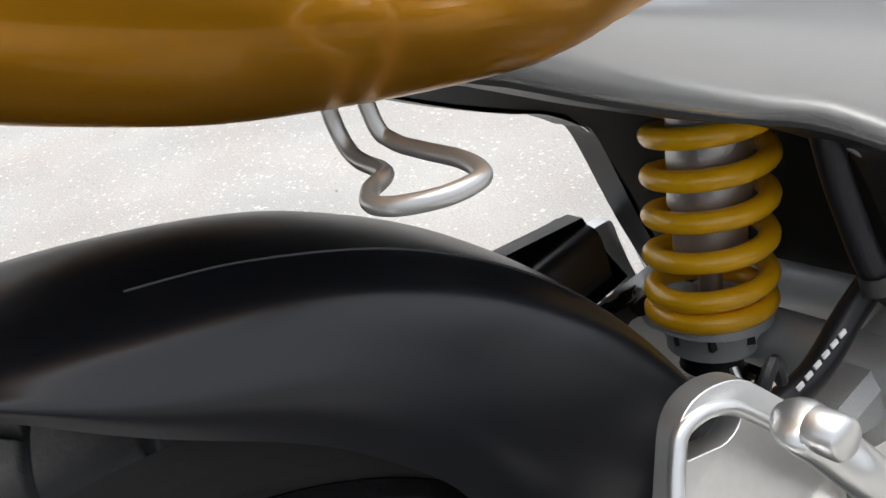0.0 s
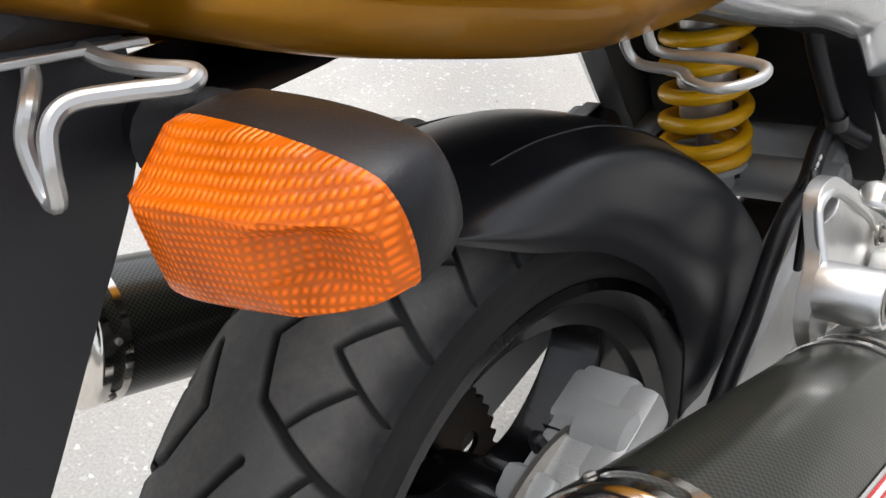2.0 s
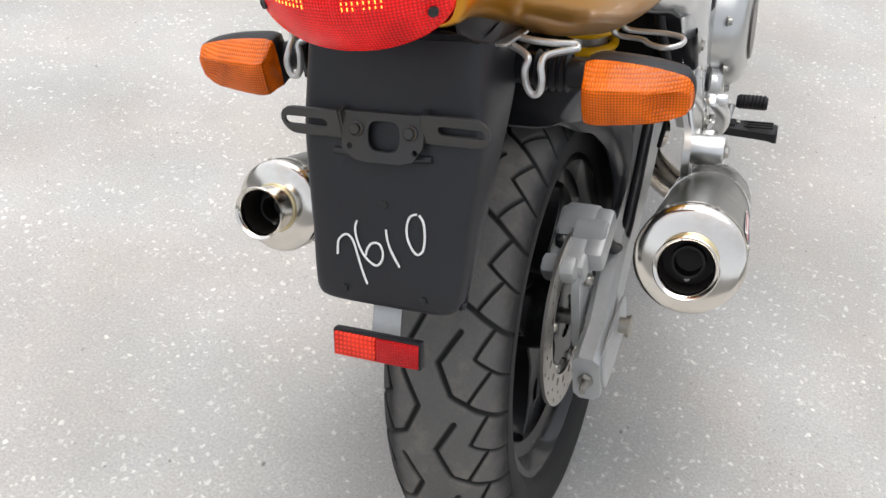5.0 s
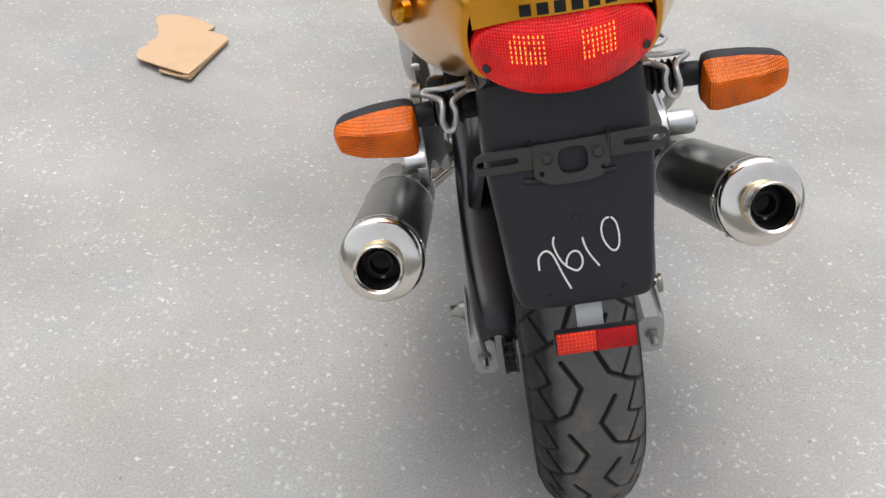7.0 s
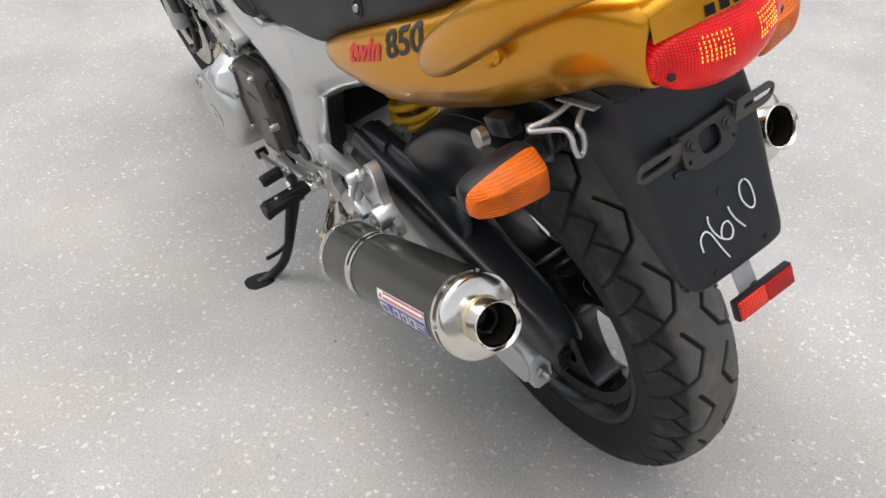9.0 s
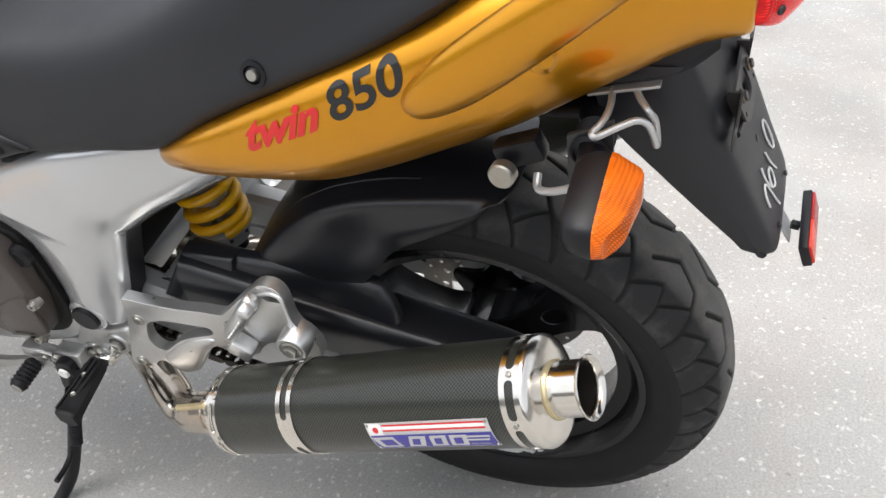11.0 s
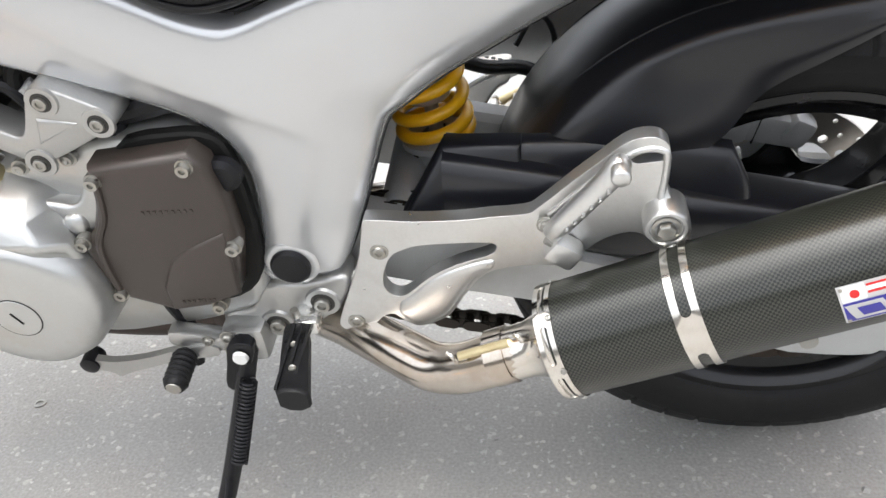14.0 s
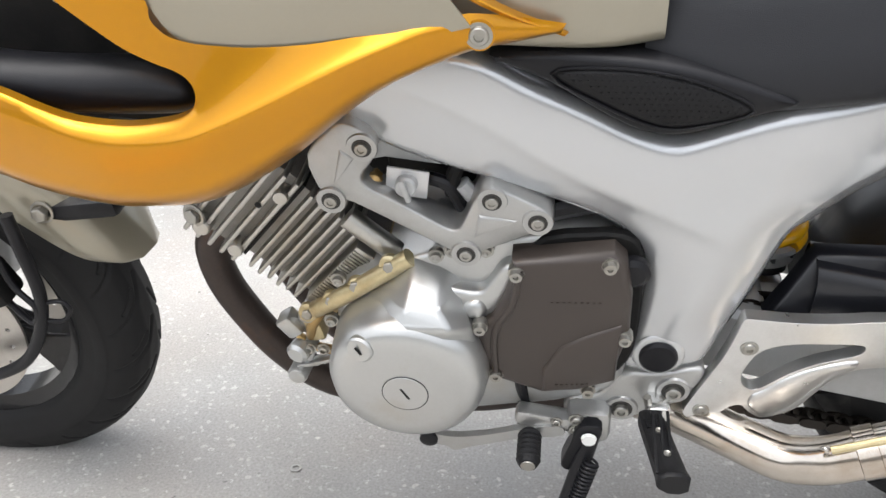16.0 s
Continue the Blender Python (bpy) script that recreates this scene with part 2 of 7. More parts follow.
RED_LIT = lens("lit_red_lens", (0.70, 0.010, 0.010), pitch=120, lit=0.18)


def asphalt():
    """Pale worn asphalt with light stone chips, dark pits and broad stains."""
    m = mat("worn_asphalt", (0.352, 0.344, 0.330), 0.85, 0.0, var=0.10, scale=1.3, spec=0.25)
    N, L = m.node_tree.nodes, m.node_tree.links
    b = N["Principled BSDF"]
    base = b.inputs["Base Color"].links[0].from_socket
    tc = N.new("ShaderNodeTexCoord")
    for scale, lo, hi, col, fac in ((130, 0.34, 0.20, (0.48, 0.475, 0.46), 0.5), (85, 0.28, 0.15, (0.62, 0.61, 0.59), 0.7), (62, 0.30, 0.22, (0.56, 0.55, 0.53), 0.75), (44, 0.20, 0.13, (0.66, 0.645, 0.615), 0.7), (30, 0.15, 0.10, (0.66, 0.64, 0.60), 0.8), (110, 0.34, 0.18, (0.22, 0.217, 0.21), 0.55), (24, 0.09, 0.04, (0.10, 0.098, 0.092), 0.8)):
        v = N.new("ShaderNodeTexVoronoi")
        v.inputs["Scale"].default_value = scale
        v.inputs["Randomness"].default_value = 1.0
        off = N.new("ShaderNodeMapping")
        off.inputs["Location"].default_value = (scale * 0.37, scale * 0.11, 0)
        L.new(tc.outputs["Object"], off.inputs[0])
        warp = N.new("ShaderNodeTexNoise")
        warp.inputs["Scale"].default_value = scale * 1.3
        L.new(off.outputs[0], warp.inputs[0])
        wm = N.new("ShaderNodeMix")
        wm.data_type = 'RGBA'
        wm.inputs[0].default_value = 0.02
        L.new(off.outputs[0], wm.inputs[6])
        L.new(warp.outputs[1], wm.inputs[7])
        L.new(wm.outputs[2], v.inputs["Vector"])
        mr = N.new("ShaderNodeMapRange")
        mr.inputs[1].default_value, mr.inputs[2].default_value = lo, hi
        mr.inputs[3].default_value, mr.inputs[4].default_value = 0, fac
        L.new(v.outputs["Distance"], mr.inputs[0])
        sel = N.new("ShaderNodeSeparateColor")
        L.new(v.outputs["Color"], sel.inputs[0])
        gate = N.new("ShaderNodeMath")
        gate.operation = 'GREATER_THAN'
        gate.inputs[1].default_value = 0.74 if scale > 80 else 0.58 if scale > 30 else 0.66
        L.new(sel.outputs[0], gate.inputs[0])
        patch = N.new("ShaderNodeTexNoise")
        patch.inputs["Scale"].default_value, patch.inputs["Detail"].default_value = 2.6 + scale * 0.01, 3
        L.new(off.outputs[0], patch.inputs[0])
        pr = N.new("ShaderNodeMapRange")
        pr.inputs[1].default_value, pr.inputs[2].default_value, pr.inputs[3].default_value, pr.inputs[4].default_value = 0.36, 0.62, 0.12, 1.0
        L.new(patch.outputs[0], pr.inputs[0])
        thin = N.new("ShaderNodeMath")
        thin.operation = 'MULTIPLY'
        L.new(pr.outputs[0], thin.inputs[0])
        L.new(gate.outputs[0], thin.inputs[1])
        mm = N.new("ShaderNodeMath")
        mm.operation = 'MULTIPLY'
        L.new(mr.outputs[0], mm.inputs[0])
        L.new(thin.outputs[0], mm.inputs[1])
        mx = N.new("ShaderNodeMix")
        mx.data_type = 'RGBA'
        mx.inputs[7].default_value = (*col, 1)
        L.new(mm.outputs[0], mx.inputs[0])
        L.new(base, mx.inputs[6])
        base = mx.outputs[2]
    gr = N.new("ShaderNodeTexNoise")
    gr.inputs["Scale"].default_value, gr.inputs["Detail"].default_value = 220, 5
    L.new(tc.outputs["Object"], gr.inputs[0])
    ov = N.new("ShaderNodeMix")
    ov.data_type, ov.blend_type = 'RGBA', 'OVERLAY'
    ov.inputs[0].default_value = 0.34
    L.new(base, ov.inputs[6])
    L.new(gr.outputs[0], ov.inputs[7])
    st = N.new("ShaderNodeTexNoise")
    st.inputs["Scale"].default_value, st.inputs["Detail"].default_value = 2.2, 7
    L.new(tc.outputs["Object"], st.inputs[0])
    sr = N.new("ShaderNodeMapRange")
    sr.inputs[1].default_value, sr.inputs[2].default_value, sr.inputs[3].default_value, sr.inputs[4].default_value = 0.3, 0.7, 0.85, 1.11
    L.new(st.outputs[0], sr.inputs[0])
    sm = N.new("ShaderNodeMix")
    sm.data_type, sm.blend_type = 'RGBA', 'MULTIPLY'
    sm.inputs[0].default_value = 1.0
    L.new(ov.outputs[2], sm.inputs[6])
    L.new(sr.outputs[0], sm.inputs[7])
    hue = N.new("ShaderNodeTexNoise")
    hue.inputs["Scale"].default_value, hue.inputs["Detail"].default_value = 3.1, 4
    L.new(tc.outputs["Object"], hue.inputs[0])
    hm = N.new("ShaderNodeMix")
    hm.data_type = 'RGBA'
    hm.inputs[6].default_value, hm.inputs[7].default_value = (0.985, 1.0, 1.003, 1), (1.028, 0.997, 0.967, 1)
    hr = N.new("ShaderNodeMapRange")
    hr.inputs[1].default_value, hr.inputs[2].default_value = 0.35, 0.65
    L.new(hue.outputs[0], hr.inputs[0])
    L.new(hr.outputs[0], hm.inputs[0])
    tint = N.new("ShaderNodeMix")
    tint.data_type, tint.blend_type = 'RGBA', 'MULTIPLY'
    tint.inputs[0].default_value = 1.0
    L.new(sm.outputs[2], tint.inputs[6])
    L.new(hm.outputs[2], tint.inputs[7])
    L.new(tint.outputs[2], b.inputs["Base Color"])
    bp = N.new("ShaderNodeBump")
    bp.inputs["Strength"].default_value, bp.inputs["Distance"].default_value = 0.25, 0.004
    L.new(gr.outputs[0], bp.inputs["Height"])
    L.new(bp.outputs[0], b.inputs["Normal"])
    return m


ASPHALT = asphalt()

# ---- mesh tools ----
def finish(bm, name, material, angle=35, smooth=True):
    me = bpy.data.meshes.new(name)
    bmesh.ops.recalc_face_normals(bm, faces=bm.faces)
    bm.to_mesh(me)
    bm.free()
    me.materials.append(material)
    if smooth:
        me.polygons.foreach_set("use_smooth", [True] * len(me.polygons))
        me.set_sharp_from_angle(angle=radians(angle))
    return me


def part(name, bm, material, parent, label="", angle=35, bevel=0.0, place=None):
    """Links a bmesh as one mesh object under a thing or a part."""
    ob = new(name, finish(bm, name, material, angle))
    ob.parent = parent
    if place is not None:
        ob.matrix_basis = place
    if label:
        ob["label"] = label
    if bevel:
        md = ob.modifiers.new("bevel", 'BEVEL')
        md.width, md.segments, md.limit_method, md.angle_limit = bevel, 2, 'ANGLE', radians(40)
        md.harden_normals = True
    return ob


def curve(points, n=6, closed=False):
    """A smooth line through the points (Catmull-Rom, centripetal enough for short steps)."""
    P = [Vector(p) for p in points]
    out, m = [], len(P)
    for i in range(m if closed else m - 1):
        a, b, c, d = (P[(i + k) % m] if closed else P[min(max(i + k, 0), m - 1)] for k in (-1, 0, 1, 2))
        for j in range(n):
            t = j / n
            out.append(0.5 * (2 * b + (c - a) * t + (2 * a - 5 * b + 4 * c - d) * t * t + (3 * b - a - 3 * c + d) * t ** 3))
    if not closed:
        out.append(P[-1])
    return out


def tube(points, r, sides=12, closed=False, n=6, smooth=True, bm=None, caps=True, r_end=None):
    """A round bar along a line."""
    bm = bm or bmesh.new()
    P = curve(points, n, closed) if smooth else [Vector(p) for p in points]
    m = len(P)
    rings, up = [], None
    for i, p in enumerate(P):
        d = (P[(i + 1) % m] - P[i - 1]) if closed else (P[min(i + 1, m - 1)] - P[max(i - 1, 0)])
        d.normalize()
        if up is None:
            up = d.orthogonal().normalized()
        up = (up - d * up.dot(d)).normalized()
        side = d.cross(up)
        rr = r if r_end is None else r + (r_end - r) * i / (m - 1)
        rings.append([bm.verts.new(p + rr * (math.cos(a) * up + math.sin(a) * side)) for a in (2 * math.pi * k / sides for k in range(sides))])
    for i in range(m if closed else m - 1):
        A, B = rings[i], rings[(i + 1) % m]
        shift = 0
        if closed and i == m - 1:
            shift = min(range(sides), key=lambda s: (A[0].co - B[s].co).length)
        for k in range(sides):
            bm.faces.new((A[k], A[(k + 1) % sides], B[(k + 1 + shift) % sides], B[(k + shift) % sides]))
    if caps and not closed:
        bm.faces.new(rings[0][::-1])
        bm.faces.new(rings[-1])
    return bm


def lathe(profile, origin, axis, sides=32, bm=None, start=0.0, sweep=2 * math.pi):
    """Turns a profile of (along, radius) round an axis."""
    bm = bm or bmesh.new()
    o, d = Vector(origin), Vector(axis).normalized()
    u = d.orthogonal().normalized()
    v = d.cross(u)
    full = abs(sweep - 2 * math.pi) < 1e-6
    cols = sides if full else sides + 1
    rings = []
    for s, r in profile:
        if r < 1e-6:
            rings.append([bm.verts.new(o + d * s)] * cols)
        else:
            rings.append([bm.verts.new(o + d * s + r * (math.cos(a) * u + math.sin(a) * v)) for a in (start + sweep * k / sides for k in range(cols))])
    for A, B in zip(rings, rings[1:]):
        for k in range(sides):
            q = []
            for vert in (A[k], A[(k + 1) % cols], B[(k + 1) % cols], B[k]):
                if vert not in q:
                    q.append(vert)
            if len(q) > 2:
                bm.faces.new(q)
    return bm


def plate(outline, x0, x1, holes=(), bm=None, to=None, taper=0.0):
    """A plate with outline and holes in the y-z plane, from x0 to x1. to: maps (x, y, z) into place."""
    bm = bm or bmesh.new()
    tmp = bmesh.new()
    edges = []
    for loop in (outline, *holes):
        vs = [tmp.verts.new((0, p[0], p[1])) for p in loop]
        edges += [tmp.edges.new((vs[i], vs[(i + 1) % len(vs)])) for i in range(len(vs))]
    bmesh.ops.triangle_fill(tmp, use_beauty=True, use_dissolve=False, edges=edges)
    tmp.verts.index_update()
    base = [v.co.copy() for v in tmp.verts]
    tris = [[v.index for v in fa.verts] for fa in tmp.faces]
    rim = [(e.verts[0].index, e.verts[1].index) for e in tmp.edges if len(e.link_faces) == 1]
    tmp.free()
    f = to or (lambda x, y, z: (x, y, z))
    A = [bm.verts.new(f(x0, p.y, p.z)) for p in base]
    B = [bm.verts.new(f(x1, p.y, p.z)) for p in base]
    for t in tris:
        bm.faces.new([A[i] for i in t])
        bm.faces.new([B[i] for i in reversed(t)])
    for i, j in rim:
        bm.faces.new((A[i], A[j], B[j], B[i]))
    return bm


def shell(bm, d):
    """Gives an open skin a back side at depth d and closes its rim; the skin stays outside."""
    bm.normal_update()
    mid = sum((v.co for v in bm.verts), Vector()) / len(bm.verts)
    if sum(f.normal.dot(f.calc_center_median() - mid) * f.calc_area() for f in bm.faces) < 0:
        bmesh.ops.reverse_faces(bm, faces=bm.faces[:])
        bm.normal_update()
    faces, rim = bm.faces[:], [tuple(e.verts) for e in bm.edges if len(e.link_faces) == 1]
    back = {v: bm.verts.new(v.co - v.normal * d) for v in bm.verts[:]}
    for f in faces:
        bm.faces.new([back[v] for v in reversed(f.verts)])
    for a, b in rim:
        bm.faces.new((a, b, back[b], back[a]))
    return bm


def loft(rows, nu=6, nv=6, closed=False, thick=0.0, cap=False, bm=None):
    """A smooth skin through rows of points; closed joins each row into a ring; thick gives it a back side."""
    bm = bm or bmesh.new()
    fine = [curve(r, nv, closed) for r in rows]
    cols = list(zip(*fine))
    cols = [curve(c, nu) for c in cols]
    grid = list(zip(*cols))
    V = [[bm.verts.new(p) for p in r] for r in grid]
    m = len(V[0])
    for a, b in zip(V, V[1:]):
        for k in range(m if closed else m - 1):
            bm.faces.new((a[k], a[(k + 1) % m], b[(k + 1) % m], b[k]))
    if cap:
        bm.faces.new(V[0])
        bm.faces.new(V[-1])
    return shell(bm, abs(thick)) if thick else bm


def box(size, at=(0, 0, 0), turn=None, bm=None, bevel=0.0):
    """A block, with its edges broken when bevel is given."""
    tmp = bmesh.new()
    bmesh.ops.create_cube(tmp, size=1.0)
    for v in tmp.verts:
        v.co = Vector((v.co.x * size[0], v.co.y * size[1], v.co.z * size[2]))
    if bevel:
        bmesh.ops.bevel(tmp, geom=tmp.edges[:], offset=bevel, segments=2, affect='EDGES', profile=0.5)
    m = Matrix.Translation(at) @ (turn.to_4x4() if turn else Matrix.Identity(4))
    bmesh.ops.transform(tmp, matrix=m, verts=tmp.verts)
    return join(bm, tmp)


def join(bm, other):
    """Adds the geometry of other to bm."""
    if bm is None:
        return other
    me = bpy.data.meshes.new("tmp")
    other.to_mesh(me)
    other.free()
    bm.from_mesh(me)
    bpy.data.meshes.remove(me)
    return bm


def disc(r, n=24, cy=0.0, cz=0.0, ry=None, start=0.0):
    """An outline: a circle or ellipse in the y-z plane."""
    return [(cy + r * math.cos(start + 2 * math.pi * k / n), cz + (ry or r) * math.sin(start + 2 * math.pi * k / n)) for k in range(n)]


def slot(y0, z0, y1, z1, r, n=8):
    """An outline: a long hole with round ends."""
    d = math.atan2(z1 - z0, y1 - y0)
    return [(y1 + r * math.cos(d - math.pi / 2 + math.pi * k / n), z1 + r * math.sin(d - math.pi / 2 + math.pi * k / n)) for k in range(n + 1)] + \
           [(y0 + r * math.cos(d + math.pi / 2 + math.pi * k / n), z0 + r * math.sin(d + math.pi / 2 + math.pi * k / n)) for k in range(n + 1)]


def smooth2(points, n=5):
    """A closed smooth outline in the y-z plane."""
    return [(p.x, p.y) for p in curve([(a, b, 0) for a, b in points], n, True)]


def socket_bolt(parent, at, axis, r=0.008, h=0.006, name="bolt", material=None, washer=True, bore=False):
    """A hexagon-socket bolt with its washer, or on a dark disc that paints its recess's shade."""
    d = Vector(axis).normalized()
    if bore:
        part("counterbore_shade", lathe([(0, r * 1.55), (0.0006, r * 1.5), (0.0006, 0)], at, d, 20), BORE, parent)
        at, washer = Vector(at) + d * 0.0004, False
    prof = ([(0, r * 1.45), (0.0015, r * 1.45), (0.0018, r * 1.1)] if washer else [(0, r)]) + \
        [(h * 0.85, r), (h, r * 0.88), (h, r * 0.55), (h * 0.45, r * 0.5), (h * 0.45, 0)]
    return part(name, lathe(prof, at, d, 18), material or BOLT, parent, angle=30)


def hex_bolt(parent, at, axis, r=0.009, h=0.007, name="bolt", material=None):
    """A hexagon-head bolt on a flange."""
    d = Vector(axis).normalized()
    bm = lathe([(0, r * 1.5), (0.002, r * 1.5), (0.0028, r * 1.2)], at, d, 20)
    bm = lathe([(0.002, r), (h * 0.9, r), (h, r * 0.85), (h, 0)], at, d, 6, bm=bm)
    return part(name, bm, material or BOLT, parent, angle=25)


# ---- the machine's own axes: x to its right, y ahead, z up, from the rear axle ----
LEAN = 13.14
motorcycle = new("motorcycle")
motorcycle.empty_display_size = 0.1
motorcycle.matrix_world = Matrix.Translation((0, 0, 0.3145)) @ pose(0, 0, 0, 0, -LEAN, 0)
tagged(motorcycle, "gold and silver twin-cylinder motorcycle leaning on its side stand", "motorcycle")
M = motorcycle

# ---- ground ----
def ground():
    bm = bmesh.new()
    bmesh.ops.create_grid(bm, x_segments=8, y_segments=8, size=400)
    ob = new("ground", finish(bm, "ground", ASPHALT))
    tagged(ob, "pale grey worn asphalt with light stone chips", "ground", kind="structure")


ground()


def shade_walls():
    """Plain unseen walls on all four sides, far outside the view, added to block low sky light."""
    plaster = mat("grey_plaster", (0.28, 0.275, 0.265), 0.9, 0.0, var=0.15, scale=0.8, bump=0.2, bscale=40)
    for name, size, at in (("shade_wall_north", (16.4, .2, 2), (0, 8.1, 1.0)), ("shade_wall_south", (16.4, .2, 2), (0, -8.1, 1.0)), ("shade_wall_east", (.2, 16, 2), (8.1, 0, 1.0)), ("shade_wall_west", (.2, 16, 2), (-8.1, 0, 1.0))):
        ob = new(name, finish(box(size, at), name, plaster))
        tagged(ob, "plain grey unseen wall added to shade the low sky", "wall", kind="structure")


shade_walls()

# ---- rear wheel ----
def offset_ring(outline, d):
    """The outline moved inwards by d."""
    n = len(outline)
    area = sum(outline[i][0] * outline[(i + 1) % n][1] - outline[(i + 1) % n][0] * outline[i][1] for i in range(n))
    sgn = 1 if area > 0 else -1
    out = []
    for i in range(n):
        a, b, c = outline[i - 1], outline[i], outline[(i + 1) % n]
        u, v = Vector((b[0] - a[0], b[1] - a[1])), Vector((c[0] - b[0], c[1] - b[1]))
        if u.length < 1e-7 or v.length < 1e-7:
            u = v = (u + v)
        u.normalize(), v.normalize()
        nrm = Vector((-u.y - v.y, u.x + v.x)) * sgn
        nrm = nrm.normalized() if nrm.length > 1e-6 else Vector((0, 0))
        k = 1 / max(0.6, nrm.dot(Vector((-u.y, u.x)) * sgn))
        out.append((b[0] + nrm.x * d * k, b[1] + nrm.y * d * k))
    return out


def pillow(outline, rings, bm=None, holes=()):
    """A plate whose edge is rounded by rings of (inset, x); the last ring is filled. The first ring stays open."""
    bm = bm or bmesh.new()
    prev = None
    for d, x in rings:
        o = offset_ring(outline, d) if d else outline
        ring = [bm.verts.new((x, p[0], p[1])) for p in o]
        if prev:
            n = len(ring)
            for i in range(n):
                bm.faces.new((prev[i], prev[(i + 1) % n], ring[(i + 1) % n], ring[i]))
        prev = ring
    edges = [bm.edges.get((prev[i], prev[(i + 1) % len(prev)])) for i in range(len(prev))]
    x_last, d_last = rings[-1][1], rings[-1][0]
    x_back = rings[0][1]
    for h in holes:
        front = [bm.verts.new((x_last, p[0], p[1])) for p in h]
        back = [bm.verts.new((x_back, p[0], p[1])) for p in h]
        n = len(h)
        for i in range(n):
            bm.faces.new((front[i], front[(i + 1) % n], back[(i + 1) % n], back[i]))
        edges += [bm.edges.get((front[i], front[(i + 1) % n])) for i in range(n)]
    bmesh.ops.triangle_fill(bm, use_beauty=True, use_dissolve=False, edges=edges)
    return bm


def both(fn):
    """Builds a thing of both flanks: fn(-1) for the left, fn(1) for the right."""
    for s in (-1, 1):
        fn(s)


def seg_dist(px, py, a, b):
    ax, ay, bx, by = *a, *b
    t = np.clip(((px - ax) * (bx - ax) + (py - ay) * (by - ay)) / ((bx - ax) ** 2 + (by - ay) ** 2 + 1e-12), 0, 1)
    return np.hypot(px - ax - t * (bx - ax), py - ay - t * (by - ay))


def tyre(parent, R, half, pitches, steps, grooves, center, nx=128, rubber=None):
    """A tyre with its tread cut into the rubber. grooves: lines of (share of a pitch, x) with their half widths."""
    xs = np.array([0, .03, .05, .065, .072, .075]) * half / .075
    rr = R - np.array([0, .004, .014, .031, .046, .060])
    u = np.linspace(-1, 1, nx + 1)
    x = np.sign(u) * np.interp(np.abs(u), np.linspace(0, 1, 40), np.interp(np.linspace(0, 1, 40) ** 0.85, [0, .33, .56, .77, .92, 1], xs))
    tt = np.abs(x)
    r0 = np.interp(tt, np.linspace(0, xs[-1], 60), np.convolve(np.pad(np.interp(np.linspace(0, xs[-1], 60), xs, rr), 3, mode='edge'), np.ones(7) / 7, 'valid'))
    th = np.arange(steps) / steps
    TH, X = np.meshgrid(th, x, indexing='ij')
    S = TH * R * 2 * np.pi / pitches
    dist = np.full(TH.shape, 9.0)
    per = R * 2 * np.pi / pitches
    for line, w in grooves:
        for shift in (-2, -1, 0, 1, 2):
            for a, b in zip(line, line[1:]):
                d = seg_dist(S, X, ((a[0] + shift) * per, a[1]), ((b[0] + shift) * per, b[1])) / w
                dist = np.minimum(dist, d)
    depth = 0.0045 * np.clip(1.55 - dist, 0, 1.0)
    Rm = r0[None, :] - depth
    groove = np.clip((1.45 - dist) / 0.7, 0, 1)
    full_R, full_g = np.tile(Rm, (pitches, 1)), np.tile(groove, (pitches, 1))
    n = steps * pitches
    ang = 2 * np.pi * np.arange(n) / n + radians(10.32)
    co = np.stack([np.tile(x, (n, 1)), full_R * np.cos(ang)[:, None], full_R * np.sin(ang)[:, None]], -1).reshape(-1, 3)
    i, j = np.meshgrid(np.arange(n), np.arange(nx), indexing='ij')
    q = np.stack([i * (nx + 1) + j, ((i + 1) % n) * (nx + 1) + j, ((i + 1) % n) * (nx + 1) + j + 1, i * (nx + 1) + j + 1], -1).reshape(-1, 4)
    me = bpy.data.meshes.new("tyre")
    me.from_pydata(co.tolist(), [], q.tolist())
    me.materials.append(rubber or RUBBER)
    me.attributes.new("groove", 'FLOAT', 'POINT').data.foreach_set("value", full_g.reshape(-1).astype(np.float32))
    shoulder_mask = np.clip((-x - .022) / .026, 0, 1) + np.clip((x - .058) / .014, 0, 1)
    me.attributes.new("shoulder_dark", 'FLOAT', 'POINT').data.foreach_set("value", np.tile(shoulder_mask, n).astype(np.float32))
    me.polygons.foreach_set("use_smooth", np.ones(len(q), bool))
    me.update()
    ob = new("tyre", me)
    ob.parent, ob.location = parent, center
    ob["label"] = "worn black tyre with hooked tread grooves"
    e = float(x[-1])
    re = float(r0[-1])
    side = [(-e, re + .0015), (-e - .001, re - .008), (-e + .002, re - .016), (-e + .0025, re - .018), (-e + .005, re - .03), (-e + .009, re - .038), (-e + .012, re - .041), (-e + .02, re - .048)]
    for s in (-1, 1):
        prof = [(p[0] * -s, p[1]) for p in side]
        part("sidewall", lathe(prof, (0, 0, 0), (1, 0, 0), 96), SIDEWALL, ob, angle=50)
    return ob


C = [(0, .030), (.34, .010), (.68, .026), (.78, .042), (1.0, .0715)]
D = [(-.08, .061), (.27, .046), (.49, .0715)]
E = [(.43, .060), (.78, .042)]
mirror = lambda line: [(t + .5, -x) for t, x in line]
TREAD = [(C, .0027), (D, .0017), (E, .0017), (mirror(C), .0027), (mirror(D), .0017), (mirror(E), .0017)]

